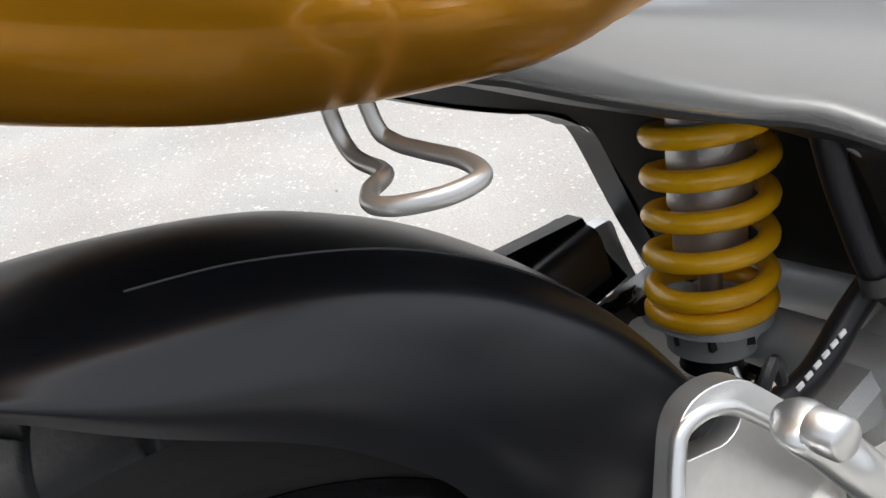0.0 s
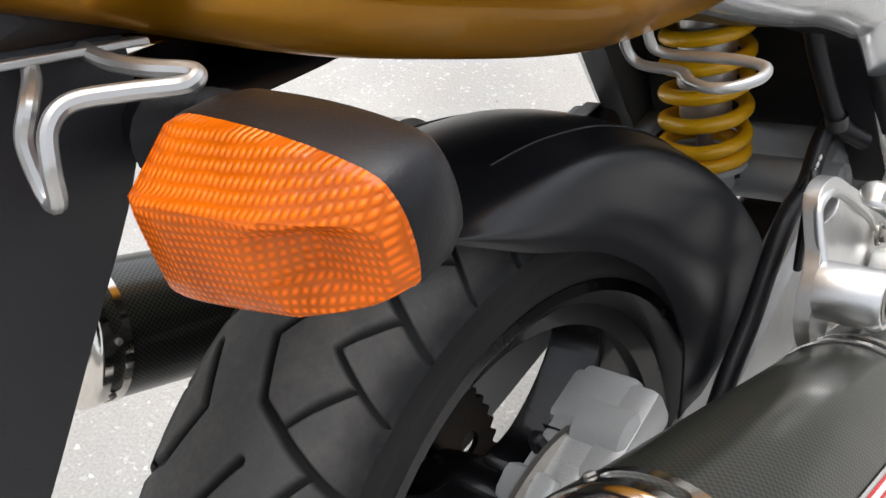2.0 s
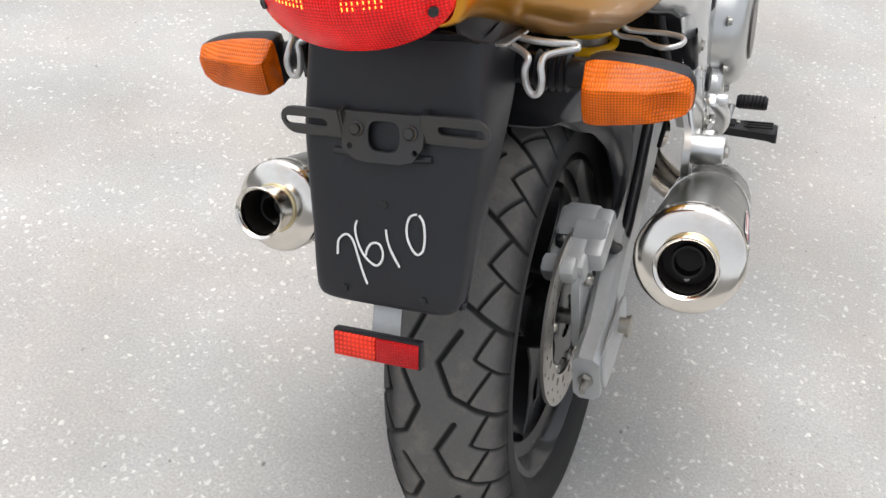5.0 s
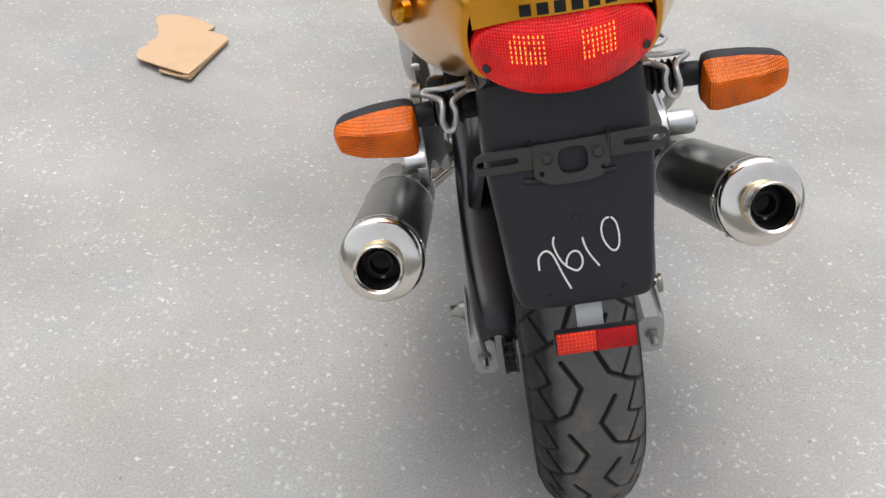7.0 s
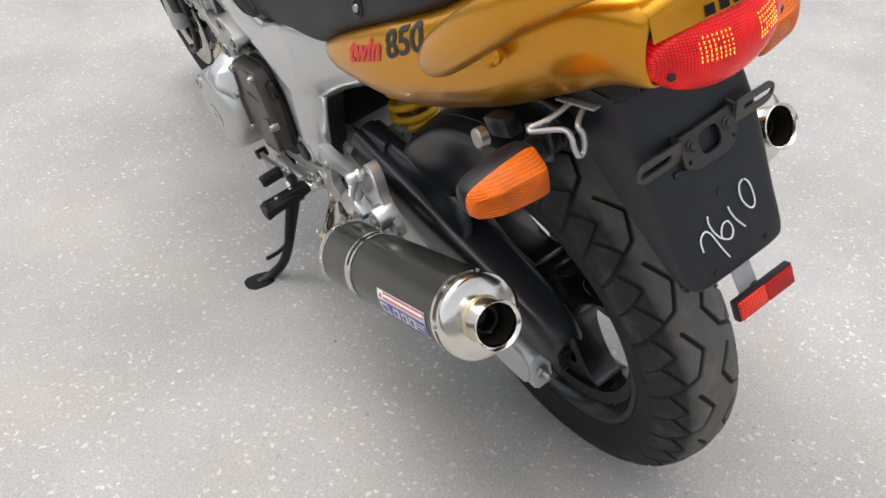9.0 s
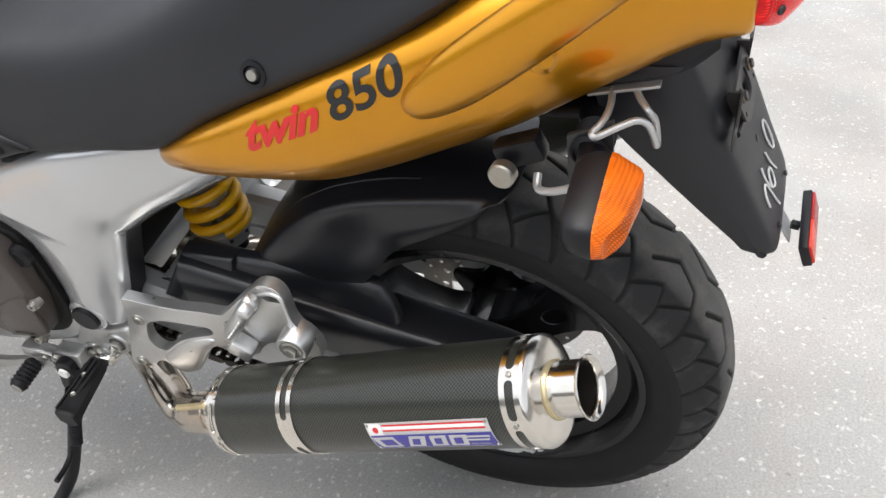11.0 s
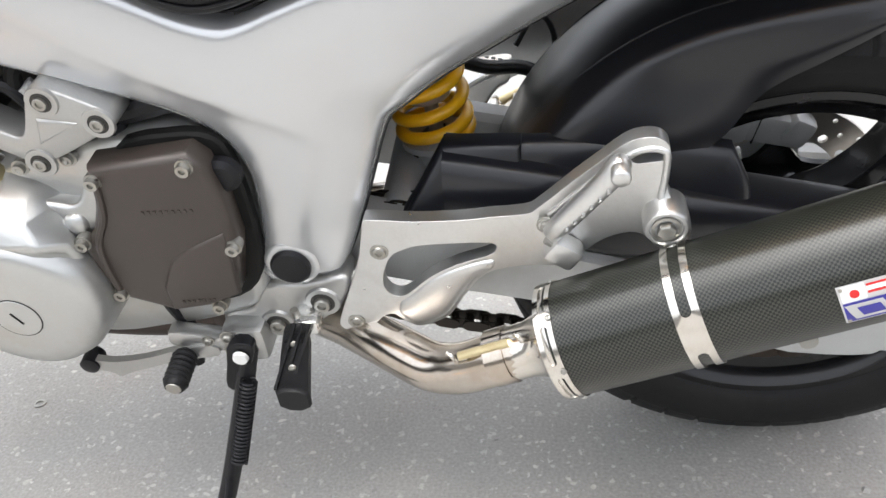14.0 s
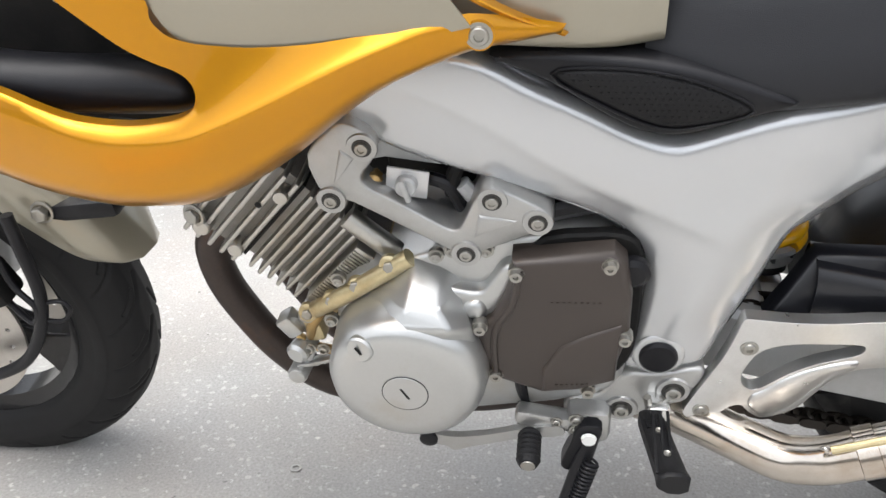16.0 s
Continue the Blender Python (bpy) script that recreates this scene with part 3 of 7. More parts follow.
rear_wheel = part("rear_wheel", lathe([(-.060, .212), (-.060, .221), (-.057, .2225), (-.054, .221), (-.050, .211), (-.036, .205), (-.028, .188), (.028, .188), (.036, .205), (.050, .211), (.054, .221), (.057, .2225), (.060, .221), (.060, .212), (.052, .203), (.040, .198), (.034, .180), (-.034, .180), (-.040, .198), (-.052, .203), (-.060, .212)], (0, 0, 0), (1, 0, 0), 96), RIM, M, "black cast rear wheel")
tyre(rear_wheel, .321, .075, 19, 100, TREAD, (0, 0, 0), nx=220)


def spokes(wheel, angles, reach, wide=1.0, hole=True):
    for a in angles:
        o = smooth2([(.035, -.034 * wide), (.075, -.027 * wide), (.12, -.030 * wide), (.160, -.045 * wide), (reach, -.078 * wide), (reach, .078 * wide), (.160, .045 * wide), (.12, .030 * wide), (.075, .027 * wide), (.035, .034 * wide)], 4)
        bm = plate(o, -.027, .027, [disc(.017, 16, .132, 0, .012)] if hole else [])
        bmesh.ops.rotate(bm, verts=bm.verts, cent=(0, 0, 0), matrix=Matrix.Rotation(radians(a), 3, 'X'))
        part("spoke", bm, RIM, wheel, bevel=.007)


spokes(rear_wheel, (18, 138, 258), .188)
part("hub", lathe([(-.085, 0), (-.085, .030), (-.072, .046), (-.03, .052), (.03, .052), (.066, .046), (.066, 0)], (0, 0, 0), (1, 0, 0), 40), RIM, rear_wheel)
holes = [disc(h, 10, r * math.cos(a), r * math.sin(a)) for k in range(18) for h, r, a in ((.0030, .115, k * math.pi / 9), (.0030, .104, k * math.pi / 9 + .17), (.0058, .0895, k * math.pi / 9 + .05))]
part("brake_disc", plate(disc(.123, 96), .068, .0725, [disc(.080, 64)] + holes), DISC, rear_wheel, "drilled steel brake disc")
part("disc_carrier", plate(smooth2([(r * math.cos(k * math.pi / 6), r * math.sin(k * math.pi / 6)) for k in range(12) for r in ((.082 if k % 2 else .058),)], 4), .060, .069, [disc(.030, 24)]), RIM, rear_wheel)
for k in range(6):
    a = k * math.pi / 3 + math.pi / 6
    socket_bolt(rear_wheel, (.069, .074 * math.cos(a), .074 * math.sin(a)), (1, 0, 0), .006, .006, "disc_bolt")
teeth = [((.098 if k % 2 else .104) * math.cos(k * math.pi / 42 + d), (.098 if k % 2 else .104) * math.sin(k * math.pi / 42 + d)) for k in range(84) for d in (-.012, .012)]
part("sprocket", plate(teeth, -.094, -.088, [disc(.034, 24)] + [disc(.012, 12, .068 * math.cos(k * math.pi / 3), .068 * math.sin(k * math.pi / 3)) for k in range(6)]), CHAIN, rear_wheel)
part("axle", lathe([(-.175, 0), (-.175, .009), (-.165, .010), (-.160, .014), (-.150, .014), (-.150, .011), (.150, .011), (.150, .015), (.156, .015), (.158, .008), (.158, 0)], (0, 0, 0), (1, 0, 0), 12), BOLT, M)


# ---- swingarm ----
def swingarm():
    body = part("swingarm", lathe([(-.115, .038), (.115, .038)], (0, .515, .095), (1, 0, 0), 24), CALIPER, M, "grey painted swingarm")
    for s in (-1, 1):
        rows = []
        for y, z, h, xa, xb in ((.52, .095, .048, .080, .118), (.36, .064, .046, .090, .128), (.18, .028, .040, .100, .134), (.04, .002, .036, .106, .140), (-.03, -.008, .036, .112, .147), (-.095, -.014, .036, .112, .147)):
            r = .008
            xa, xb = (xa, xb) if s < 0 else (xa - .010, xb - .010)
            rows.append([(s * xa, y, z + h - r), (s * (xa + r), y, z + h), (s * (xb - r), y, z + h), (s * xb, y, z + h - r), (s * xb, y, z - h + r), (s * (xb - r), y, z - h), (s * (xa + r), y, z - h), (s * xa, y, z - h + r)])
        bm = bmesh.new()
        V = [[bm.verts.new(p) for p in r] for r in rows]
        for a, b in zip(V, V[1:]):
            for k in range(8):
                bm.faces.new((a[k], a[(k + 1) % 8], b[(k + 1) % 8], b[k]))
        bm.faces.new(V[0])
        bm.faces.new(V[-1])
        part("swingarm_leg", bm, CALIPER, body, angle=30)
        ax = s * (.130 if s < 0 else .120)
        part("adjuster_bolt", lathe([(0, .005), (.022, .005), (.022, 0)], (ax, -.095, -.012), (0, -1, -.12), 10), BOLT, body)
        part("adjuster_nut", lathe([(0, .010), (.007, .010), (.007, .004)], (ax, -.0955, -.012), (0, -1, -.12), 6), BOLT, body, angle=20)
        part("end_plate", plate(smooth2([(.035, .022), (.035, -.034), (-.06, -.045), (-.085, -.03), (-.085, .012), (-.05, .026)], 3), s * (.147 if s < 0 else .137), s * (.151 if s < 0 else .141)), CALIPER, body, bevel=.001)


swingarm()


def chain():
    """The drive chain: both runs, and the wrap round the sprocket."""
    path = []
    for k in range(17):
        a = radians(98 + k * 10.5)
        path.append((.101 * math.cos(a), .101 * math.sin(a)))
    path += [(.06, -.100), (.14, -.096), (.22, -.085), (.30, -.072), (.37, -.060), (.43, -.046), (.52, -.004)]
    fr, fy, fz = .038, .60, .085
    for k in range(8):
        a = radians(-60 + k * 22)
        path.append((fy + fr * math.cos(a), fz + fr * math.sin(a)))
    path.append(path[0])
    pts, step = [], .0159
    for a, b in zip(path, path[1:]):
        a, b = Vector((*a, 0)), Vector((*b, 0))
        n = max(1, round((b - a).length / step))
        pts += [a.lerp(b, k / n) for k in range(n)]
    bm = bmesh.new()
    for i, p in enumerate(pts):
        q = pts[(i + 1) % len(pts)]
        wide = .0095 if i % 2 else .0065
        for s in (-1, 1):
            o = slot(p.x, p.y, q.x, q.y, .0075, 4)
            plate(o, -.091 + s * wide - .001, -.091 + s * wide + .001, bm=bm)
        lathe([(-.006, .005), (.006, .005)], (-.091, p.x, p.y), (1, 0, 0), 8, bm=bm)
    part("chain", bm, CHAIN, M, "greasy drive chain")


chain()


# ---- brake caliper ----
def caliper():
    tilt = Matrix.Rotation(radians(12), 3, 'X')
    c = part("rear_caliper", box((.048, .112, .036), (.076, .036, .101), tilt, bevel=.006), CALIPER, M, "grey rear brake caliper")
    part("caliper_bridge", box((.056, .048, .038), (.074, .062, .106), tilt, bevel=.007), CALIPER, c)
    part("caliper_nose", box((.046, .030, .036), (.068, -.016, .096), Matrix.Rotation(radians(28), 3, 'X'), bevel=.008), CALIPER, c)
    part("outer_half", box((.030, .086, .036), (.104, .044, .104), tilt, bevel=.008), CALIPER, c)
    part("seam", box((.0495, .0012, .0375), (.076, .030, .1000), tilt), DARK, c)
    part("piston_housing", lathe([(-.018, .024), (.020, .024), (.024, .019), (.024, 0)], (.092, .045, .105), (1, 0, 0), 24), CALIPER, c)
    part("caliper_bracket", plate(smooth2([(.075, .115), (.085, .09), (.035, .05), (.03, -.025), (-.03, -.025), (-.03, .05), (-.02, .085), (.02, .10)], 4), .084, .096), CALIPER, c, bevel=.003)
    part("bleed_nipple", lathe([(0, .004), (.006, .004), (.006, .0065), (.018, .0055), (.02, .003), (.02, 0)], (.062, .008, .112), (0, -.2, 1), 10), BLACK, c)
    socket_bolt(c, (.098, .07, .10), (1, 0, 0), .007, .008)
    socket_bolt(c, (.098, .0, .07), (1, 0, 0), .007, .008)
    part("brake_hose", tube([(.092, .070, .110), (.108, .080, .070), (.116, .110, .042), (.119, .140, .052), (.120, .17, .073), (.120, .215, .097), (.120, .250, .121), (.120, .29, .146), (.118, .336, .150), (.115, .375, .168), (.12, .395, .185)], .0085, 12), BLACK, c)


caliper()
from mathutils import geometry


# ---- mudguard and chain guard ----
def mudguard():
    rows = []
    #        angle, crest, ridge, low left, low right, half width
    table = ((102.5, .348, .339, .334, .334, .078), (100, .346, .335, .322, .328, .082), (96, .344, .328, .299, .312, .085), (86, .339, .316, .270, .279, .087),
             (74, .338, .314, .250, .257, .089), (65, .338, .314, .228, .243, .090), (54, .338, .315, .215, .226, .091), (42, .338, .316, .200, .192, .092),
             (30, .338, .316, .190, .155, .092), (18, .338, .316, .185, .132, .090), (8, .340, .318, .190, .128, .086))
    for a, crest, ridge, ll, lr, w in table:
        f = min(1, max(0, (a - 45) / 30))  # rounder towards the rear
        aft = max(0, min(1, (a - 88) / 15))  # the rear edge is a rounded tongue, longer on the left
        drop = crest - ridge
        half = [(.068 * w / .09, crest - drop * (.5 + .2 * f)), (.050, crest - drop * (.2 + .2 * f)), (.025, crest - drop * (.05 + .06 * f))]
        sec = [(-w, ll), (-w - .003, (ll * 2 + ridge) / 3), (-w + .001, (ll + ridge * 2) / 3), (-w + .008, ridge)] + [(-x, r) for x, r in half] + [(0, crest)] + half[::-1] + \
              [(w - .008, ridge), (w - .001, (lr + ridge * 2) / 3), (w + .003, (lr * 2 + ridge) / 3), (w, lr)]
        turn = lambda x: radians(a + aft * (.4 - .4 * x / w - 2.4 * (x / w) ** 4))
        rows.append([(x, r * math.cos(turn(x)), r * math.sin(turn(x))) for x, r in sec])
    skin = loft(rows, 6, 4, thick=.0025)
    for v in skin.verts:
        if v.co.x < -.05 and v.co.y > .04:
            k = min(1, max(0, (.265 - v.co.z) / .07))
            v.co.x -= .015 * k * k * (3 - 2 * k) * min(1, (v.co.y - .04) / .03)
        if v.co.x > .05 and v.co.y > .10:
            k = min(1, max(0, (.24 - v.co.z) / .12))
            v.co.x += .012 * k * min(1, (v.co.y - .10) / .05)
    g = part("rear_mudguard", skin, HUG, M, "glossy black rear mudguard", angle=60)
    # raised bead along each shoulder
    for s in (-1, 1):
        pts = [(s * .0545, r * math.cos(radians(a)), r * math.sin(radians(a))) for a, r in ((84, .3278), (76, .3282), (66, .3298), (58, .3312), (50, .3322), (42, .3327), (34, .3327))]
        part("bead", tube(pts, .0009, 6), HUG, g)
    socket_bolt(g, (-.0945, .112, .199), (-1, 0, 0), .0035, .004, "screw")
    # chain guard: panel beside the wheel and the hood that runs back over the chain
    o = [(.405, .128), (.357, .198), (.28, .199), (.20, .199), (.13, .197), (.088, .190), (.07, .155), (.062, .092), (.115, .082), (.19, .082), (.34, .108)]
    def flare(bm):
        for v in bm.verts:
            v.co.x -= max(0, .2 - v.co.z) * .30
        return bm
    part("chain_guard_panel", flare(pillow(o, [(0, -.088), (0, -.100), (.003, -.1035), (.008, -.1058), (.016, -.1068)])), HUG, g, angle=50)
    part("guard_front_piece", flare(pillow([(.402, .130), (.36, .201), (.285, .201), (.285, .165), (.33, .115)], [(0, -.09), (0, -.108), (.004, -.112)])), HUG, g, angle=50)
    rows = []
    for y, z, h, w in ((.36, .196, .075, .066), (.26, .180, .075, .072), (.15, .158, .072, .074), (.05, .138, .070, .074), (-.04, .120, .066, .072), (-.10, .100, .060, .066), (-.128, .080, .046, .056), (-.136, .066, .030, .044)):
        xc = -.102
        rows.append([(xc - w / 2, y, z - h), (xc - w / 2 - .001, y, z - h * .35), (xc - w / 2 + .006, y, z - .006), (xc - w / 4, y, z), (xc + w / 4, y, z), (xc + w / 2 - .004, y, z - .008), (xc + w / 2, y, z - h * .5)])
    part("chain_guard", loft(rows, 5, 4, thick=.002), HUG, g, "glossy black chain guard", angle=60)


mudguard()


# ---- frame ----
FRAME_LINE = smooth2([(.12, .424), (.20, .426), (.27, .42), (.319, .418), (.375, .407), (.433, .395), (.478, .379), (.507, .367), (.529, .363), (.562, .373), (.608, .397), (.66, .421), (.711, .447),
                      (.80, .462), (.90, .455), (.94, .43), (.905, .398), (.836, .371), (.78, .342), (.69, .311), (.624, .288), (.584, .271), (.556, .25), (.542, .222), (.538, .19), (.544, .13), (.556, .088),
                      (.551, .071), (.535, .066), (.505, .072), (.474, .080), (.459, .098), (.434, .16), (.402, .250), (.381, .270), (.340, .299), (.30, .320), (.253, .346), (.19, .379), (.13, .405)], 4)


def converge(bm, s):
    """The rails run inwards and down behind the seat joint."""
    for v in bm.verts:
        k = min(1, max(0, (.44 - v.co.y) / .23))
        d = .060 * k * k * (3 - 2 * k)
        v.co = Vector((v.co.x - s * d, v.co.y + .3 * d, v.co.z - .52 * d)) if s < 0 else Vector((v.co.x - .4 * d, v.co.y, v.co.z - .3 * d))
    return bm


def line_field(P, line):
    """Signed distance of points to a line (positive above it) and how far along it they lie."""
    best, side, run, u = np.full(len(P), 9.0), np.zeros(len(P)), np.zeros(len(P)), 0.0
    for a, b in zip(line, line[1:]):
        ab = b - a
        n = np.linalg.norm(ab)
        t = np.clip(((P - a) @ ab) / (n * n), 0, 1)
        d = np.linalg.norm(P - a - t[:, None] * ab, axis=1)
        c = (P[:, 0] - a[0]) * ab[1] - (P[:, 1] - a[1]) * ab[0]
        k = d < best
        best[k], side[k], run[k] = d[k], np.sign(c[k]), u + t[k] * n
        u += n
    return best * side, run, u


def frame_skin(s):
    """Beam with rounded edges whose outer face swells softly and folds along a crease."""
    bm, prev = bmesh.new(), None
    rings = [(0, .118), (0, .1505), (.0012, .1560), (.0035, .1605), (.0070, .1640), (.0110, .1662), (.0140, .1672)]
    for d, x in rings:
        ring2 = offset_ring(FRAME_LINE, d) if d else FRAME_LINE
        ring = [bm.verts.new((s * x, p[0], p[1])) for p in ring2]
        if prev:
            for k in range(len(ring)):
                bm.faces.new((prev[k], prev[k - 1], ring[k - 1], ring[k]))
        prev = ring
    edge = np.array([(p[0], p[1]) for p in ring2])
    crease = np.array([(p.y, p.z) for p in curve([(0, .449, .249), (0, .485, .268), (0, .535, .292), (0, .585, .316), (0, .642, .347), (0, .686, .376), (0, .74, .405), (0, .80, .430)], 5)])
    gy, gz = np.meshgrid(np.arange(.11, .95, .008), np.arange(.06, .47, .008))
    P = [np.stack([gy.ravel(), gz.ravel()], 1)]
    P[0] = P[0][np.abs(line_field(P[0], crease)[0]) > .017]
    n = np.gradient(crease, axis=0)
    n = np.stack([-n[:, 1], n[:, 0]], 1) / np.linalg.norm(n, axis=1)[:, None]
    P += [crease + n * o for o in (-.012, -.007, -.0035, 0, .003, .006, .010, .0135)]
    P = np.concatenate(P)
    inside, rim = np.zeros(len(P), bool), np.full(len(P), 9.0)
    for a, b in zip(edge, np.roll(edge, -1, 0)):
        cross = (a[1] > P[:, 1]) != (b[1] > P[:, 1])
        xi = a[0] + (P[:, 1] - a[1]) / (b[1] - a[1] + 1e-12) * (b[0] - a[0])
        inside ^= cross & (P[:, 0] < xi)
        rim = np.minimum(rim, seg_dist(P[:, 0], P[:, 1], a, b))
    keep = inside & (rim > .004)
    P, rim = P[keep], rim[keep]
    d, run, total = line_field(P, crease)
    fade = np.clip(np.minimum(run / .05, 1), 0, 1) * np.clip(rim / .02, 0, 1)
    ridge = np.where(d < 0, np.clip(1 - d / -.05, 0, 1), 1 - np.clip(d / .016, 0, 1) ** 2 * (3 - 2 * np.clip(d / .016, 0, 1)))
    h = .0045 * (1 - (1 - np.minimum(1, rim / .035)) ** 2) + .0026 * fade * ridge
    pts = [Vector(p) for p in edge] + [Vector(p) for p in P]
    ne = len(edge)
    out = geometry.delaunay_2d_cdt(pts, [(k, (k + 1) % ne) for k in range(ne)], [], 1, 1e-6)
    verts = []
    for v, src in zip(out[0], out[3]):
        k = src[0] if src else -1
        verts.append(prev[k] if 0 <= k < ne else bm.verts.new((s * (.1672 + (h[k - ne] if k >= ne else 0)), v.x, v.y)))
    for f in out[2]:
        bm.faces.new([verts[k] for k in f])
    # a flat facet runs down the rear edge, broad on the leg and narrow under the arm
    rear = [(.505, .060), (.474, .080), (.459, .098), (.434, .16), (.402, .250), (.381, .270), (.340, .299), (.30, .320), (.253, .346), (.19, .379), (.13, .405)]
    for v in bm.verts:
        if abs(v.co.x) > .14:
            k = min(1, max(0, (v.co.y - .38) / .05))
            wide = .030 + .028 * k * k * (3 - 2 * k)
            near = min(float(seg_dist(v.co.y, v.co.z, a, b)) for a, b in zip(rear, rear[1:]))
            v.co.x -= s * .011 * max(0, 1 - near / wide) * min(1, max(0, (v.co.z - .09) / .05))
    return bm


def frame_side(s):
    f = part("frame_beam", converge(frame_skin(s), s), FRAME, M, "silver painted aluminium twin-beam frame", angle=80)
    back = smooth2([(.12, .424), (.27, .42), (.433, .395), (.529, .363), (.66, .421), (.80, .462), (.90, .44), (.69, .311), (.584, .271), (.54, .2), (.55, .08), (.474, .082), (.402, .250), (.30, .322), (.14, .405)], 3)
    part("inner_face", converge(plate(back, s * .116, s * .1185), s), FRAME, f)
    part("rail_liner", converge(pillow(offset_ring(FRAME_LINE, -.0015), [(0, s * .112), (0, s * .143), (.0012, s * .1432), (.003, s * .1432)]), s), BLACK, f, "black inner liner")
    # pivot cap on its boss
    part("pivot_boss", lathe([(0, .0285), (.0015, .027), (.0025, .024), (.0025, 0)], (s * .1685, .516, .100), (s, 0, 0), 32), FRAME, f, angle=60)
    part("pivot_cap", lathe([(0, .0208), (.006, .0208), (.008, .0185), (.008, 0)], (s * .1690, .516, .100), (s, 0, 0), 32), BLACK, f, "round black rubber cap")
    part("rubber_plug", lathe([(0, .018), (.008, .0175), (.012, .012), (.012, 0)], (s * (.160 if s > 0 else .174), .553, .222), (s, 0, 0), 24), BLACK, f)


both(frame_side)
part("frame_crossmember", lathe([(-.12, .026), (.12, .026)], (0, .47, .35), (1, 0, 0), 24), FRAME, M)
part("battery_box", box((.20, .15, .25), (0, .530, .262), bevel=.015), DARK, M, "black battery box")
part("airbox", box((.20, .24, .14), (0, .64, .40), bevel=.02), DARK, M, "black airbox")
part("spring_seat_plate", plate(smooth2([(.36, .305), (.45, .300), (.49, .34), (.45, .36), (.38, .34)], 3), -.050, .050), DARK, M)


# ---- shock absorber ----
def shock():
    a, b = Vector((.014, .405, .318)), Vector((-.002, .375, .088))
    d = (b - a).normalized()
    sh = part("shock_absorber", lathe([(0, .020), (.03, .020), (.03, .027), (.105, .027), (.105, .024), (.135, .024), (.135, .008), (.20, .008)], a, d, 28), ALU, M, "rear shock absorber with yellow coil spring")
    u = d.orthogonal().normalized()
    v = d.cross(u)
    pts, n, turns = [], 40, 5.7
    for k in range(int(turns * n) + 1):
        t = k / n
        ang = 2 * math.pi * t + 2.0
        s = .0397 + (.0270 * t if t < 4.5 else .1215 + (t - 4.5) * .0145)
        pts.append(a + d * s + .0372 * (math.cos(ang) * u + math.sin(ang) * v))
    part("coil_spring", tube(pts, .0072, 12, n=1, smooth=False), YELLOW, sh, "bright yellow coil spring", angle=70)
    part("lower_spring_cup", lathe([(.180, .018), (.180, .040), (.186, .041), (.188, .033), (.196, .0325), (.197, .030), (.207, .030), (.208, .026), (.210, .012)], a, d, 28), CALIPER, sh, "grey notched preload collar", angle=25)
    for k in range(8):
        ang = k * math.pi / 4
        part("collar_notch", box((.007, .003, .008), a + d * .192 + .0325 * (math.cos(ang) * u + math.sin(ang) * v), Matrix.Rotation(ang, 3, 'Z')), BRACKET, sh)
    part("bump_rubber", lathe([(.208, .022), (.213, .023), (.218, .021), (.223, .022), (.228, .015)], a, d, 20), BLACK, sh)
    part("upper_spring_seat", lathe([(.026, .015), (.026, .050), (.034, .050), (.036, .03)], a, d, 32), DARK, sh)
    part("clevis", box((.030, .030, .050), b + d * .028, bevel=.006), ALU, sh)
    part("wire_loop", tube([(.03, .365, .11), (.05, .355, .085), (.055, .35, .055), (.04, .345, .04)], .003, 8), WIRE, sh)


shock()


# ---- seat, tail cowl and tank ----
COWL = (  # y, then (x, z) from the inner lower lip to the inner upper edge, left side
    (.282, (-.125, .384), (-.133, .380), (-.140, .382), (-.146, .390), (-.149, .400), (-.146, .409), (-.135, .413)),
    (.258, (-.105, .375), (-.121, .372), (-.140, .380), (-.157, .395), (-.166, .412), (-.165, .426), (-.145, .432)),
    (.20, (-.100, .373), (-.118, .371), (-.148, .387), (-.173, .409), (-.184, .432), (-.177, .458), (-.150, .466)),
    (.10, (-.100, .380), (-.118, .379), (-.147, .395), (-.172, .420), (-.184, .450), (-.174, .503), (-.145, .512)),
    (.04, (-.095, .398), (-.116, .396), (-.140, .410), (-.163, .434), (-.176, .466), (-.166, .528), (-.130, .540)),
    (-.03, (-.085, .426), (-.108, .424), (-.130, .437), (-.150, .458), (-.162, .490), (-.152, .556), (-.110, .572)),
    (-.10, (-.075, .458), (-.100, .456), (-.120, .467), (-.138, .488), (-.147, .520), (-.136, .588), (-.090, .610)),
    (-.18, (-.060, .503), (-.090, .502), (-.108, .513), (-.122, .540), (-.126, .575), (-.112, .618), (-.060, .638)),
    (-.245, (-.050, .536), (-.078, .536), (-.094, .546), (-.104, .570), (-.106, .600), (-.094, .630), (-.050, .645)),
    (-.283, (-.040, .543), (-.072, .545), (-.085, .554), (-.092, .577), (-.091, .602), (-.082, .626), (-.045, .641)),
    (-.289, (-.040, .547), (-.068, .549), (-.079, .557), (-.085, .577), (-.084, .600), (-.074, .619), (-.045, .632)),
)


def cowl_side(s):
    rows = []
    for y, *pts in COWL:
        k = min(1, max(0, (y - .10) / .12)) * (1 - .9 * min(1, max(0, (y - .21) / .06))) if s > 0 else 0
        y += .80 * max(0, y - .22) if s > 0 else 0
        ease = (1, 1, .7, .3, .05, 0, 0)
        rows.append([(s * (-x + .018 * k * e), y, z - .005 * k * e) for e, (x, z) in zip(ease, pts)])
    return part("tail_cowl", loft(rows, 6, 4, thick=.002), GOLD, M, "glossy gold tail cowl", angle=60)


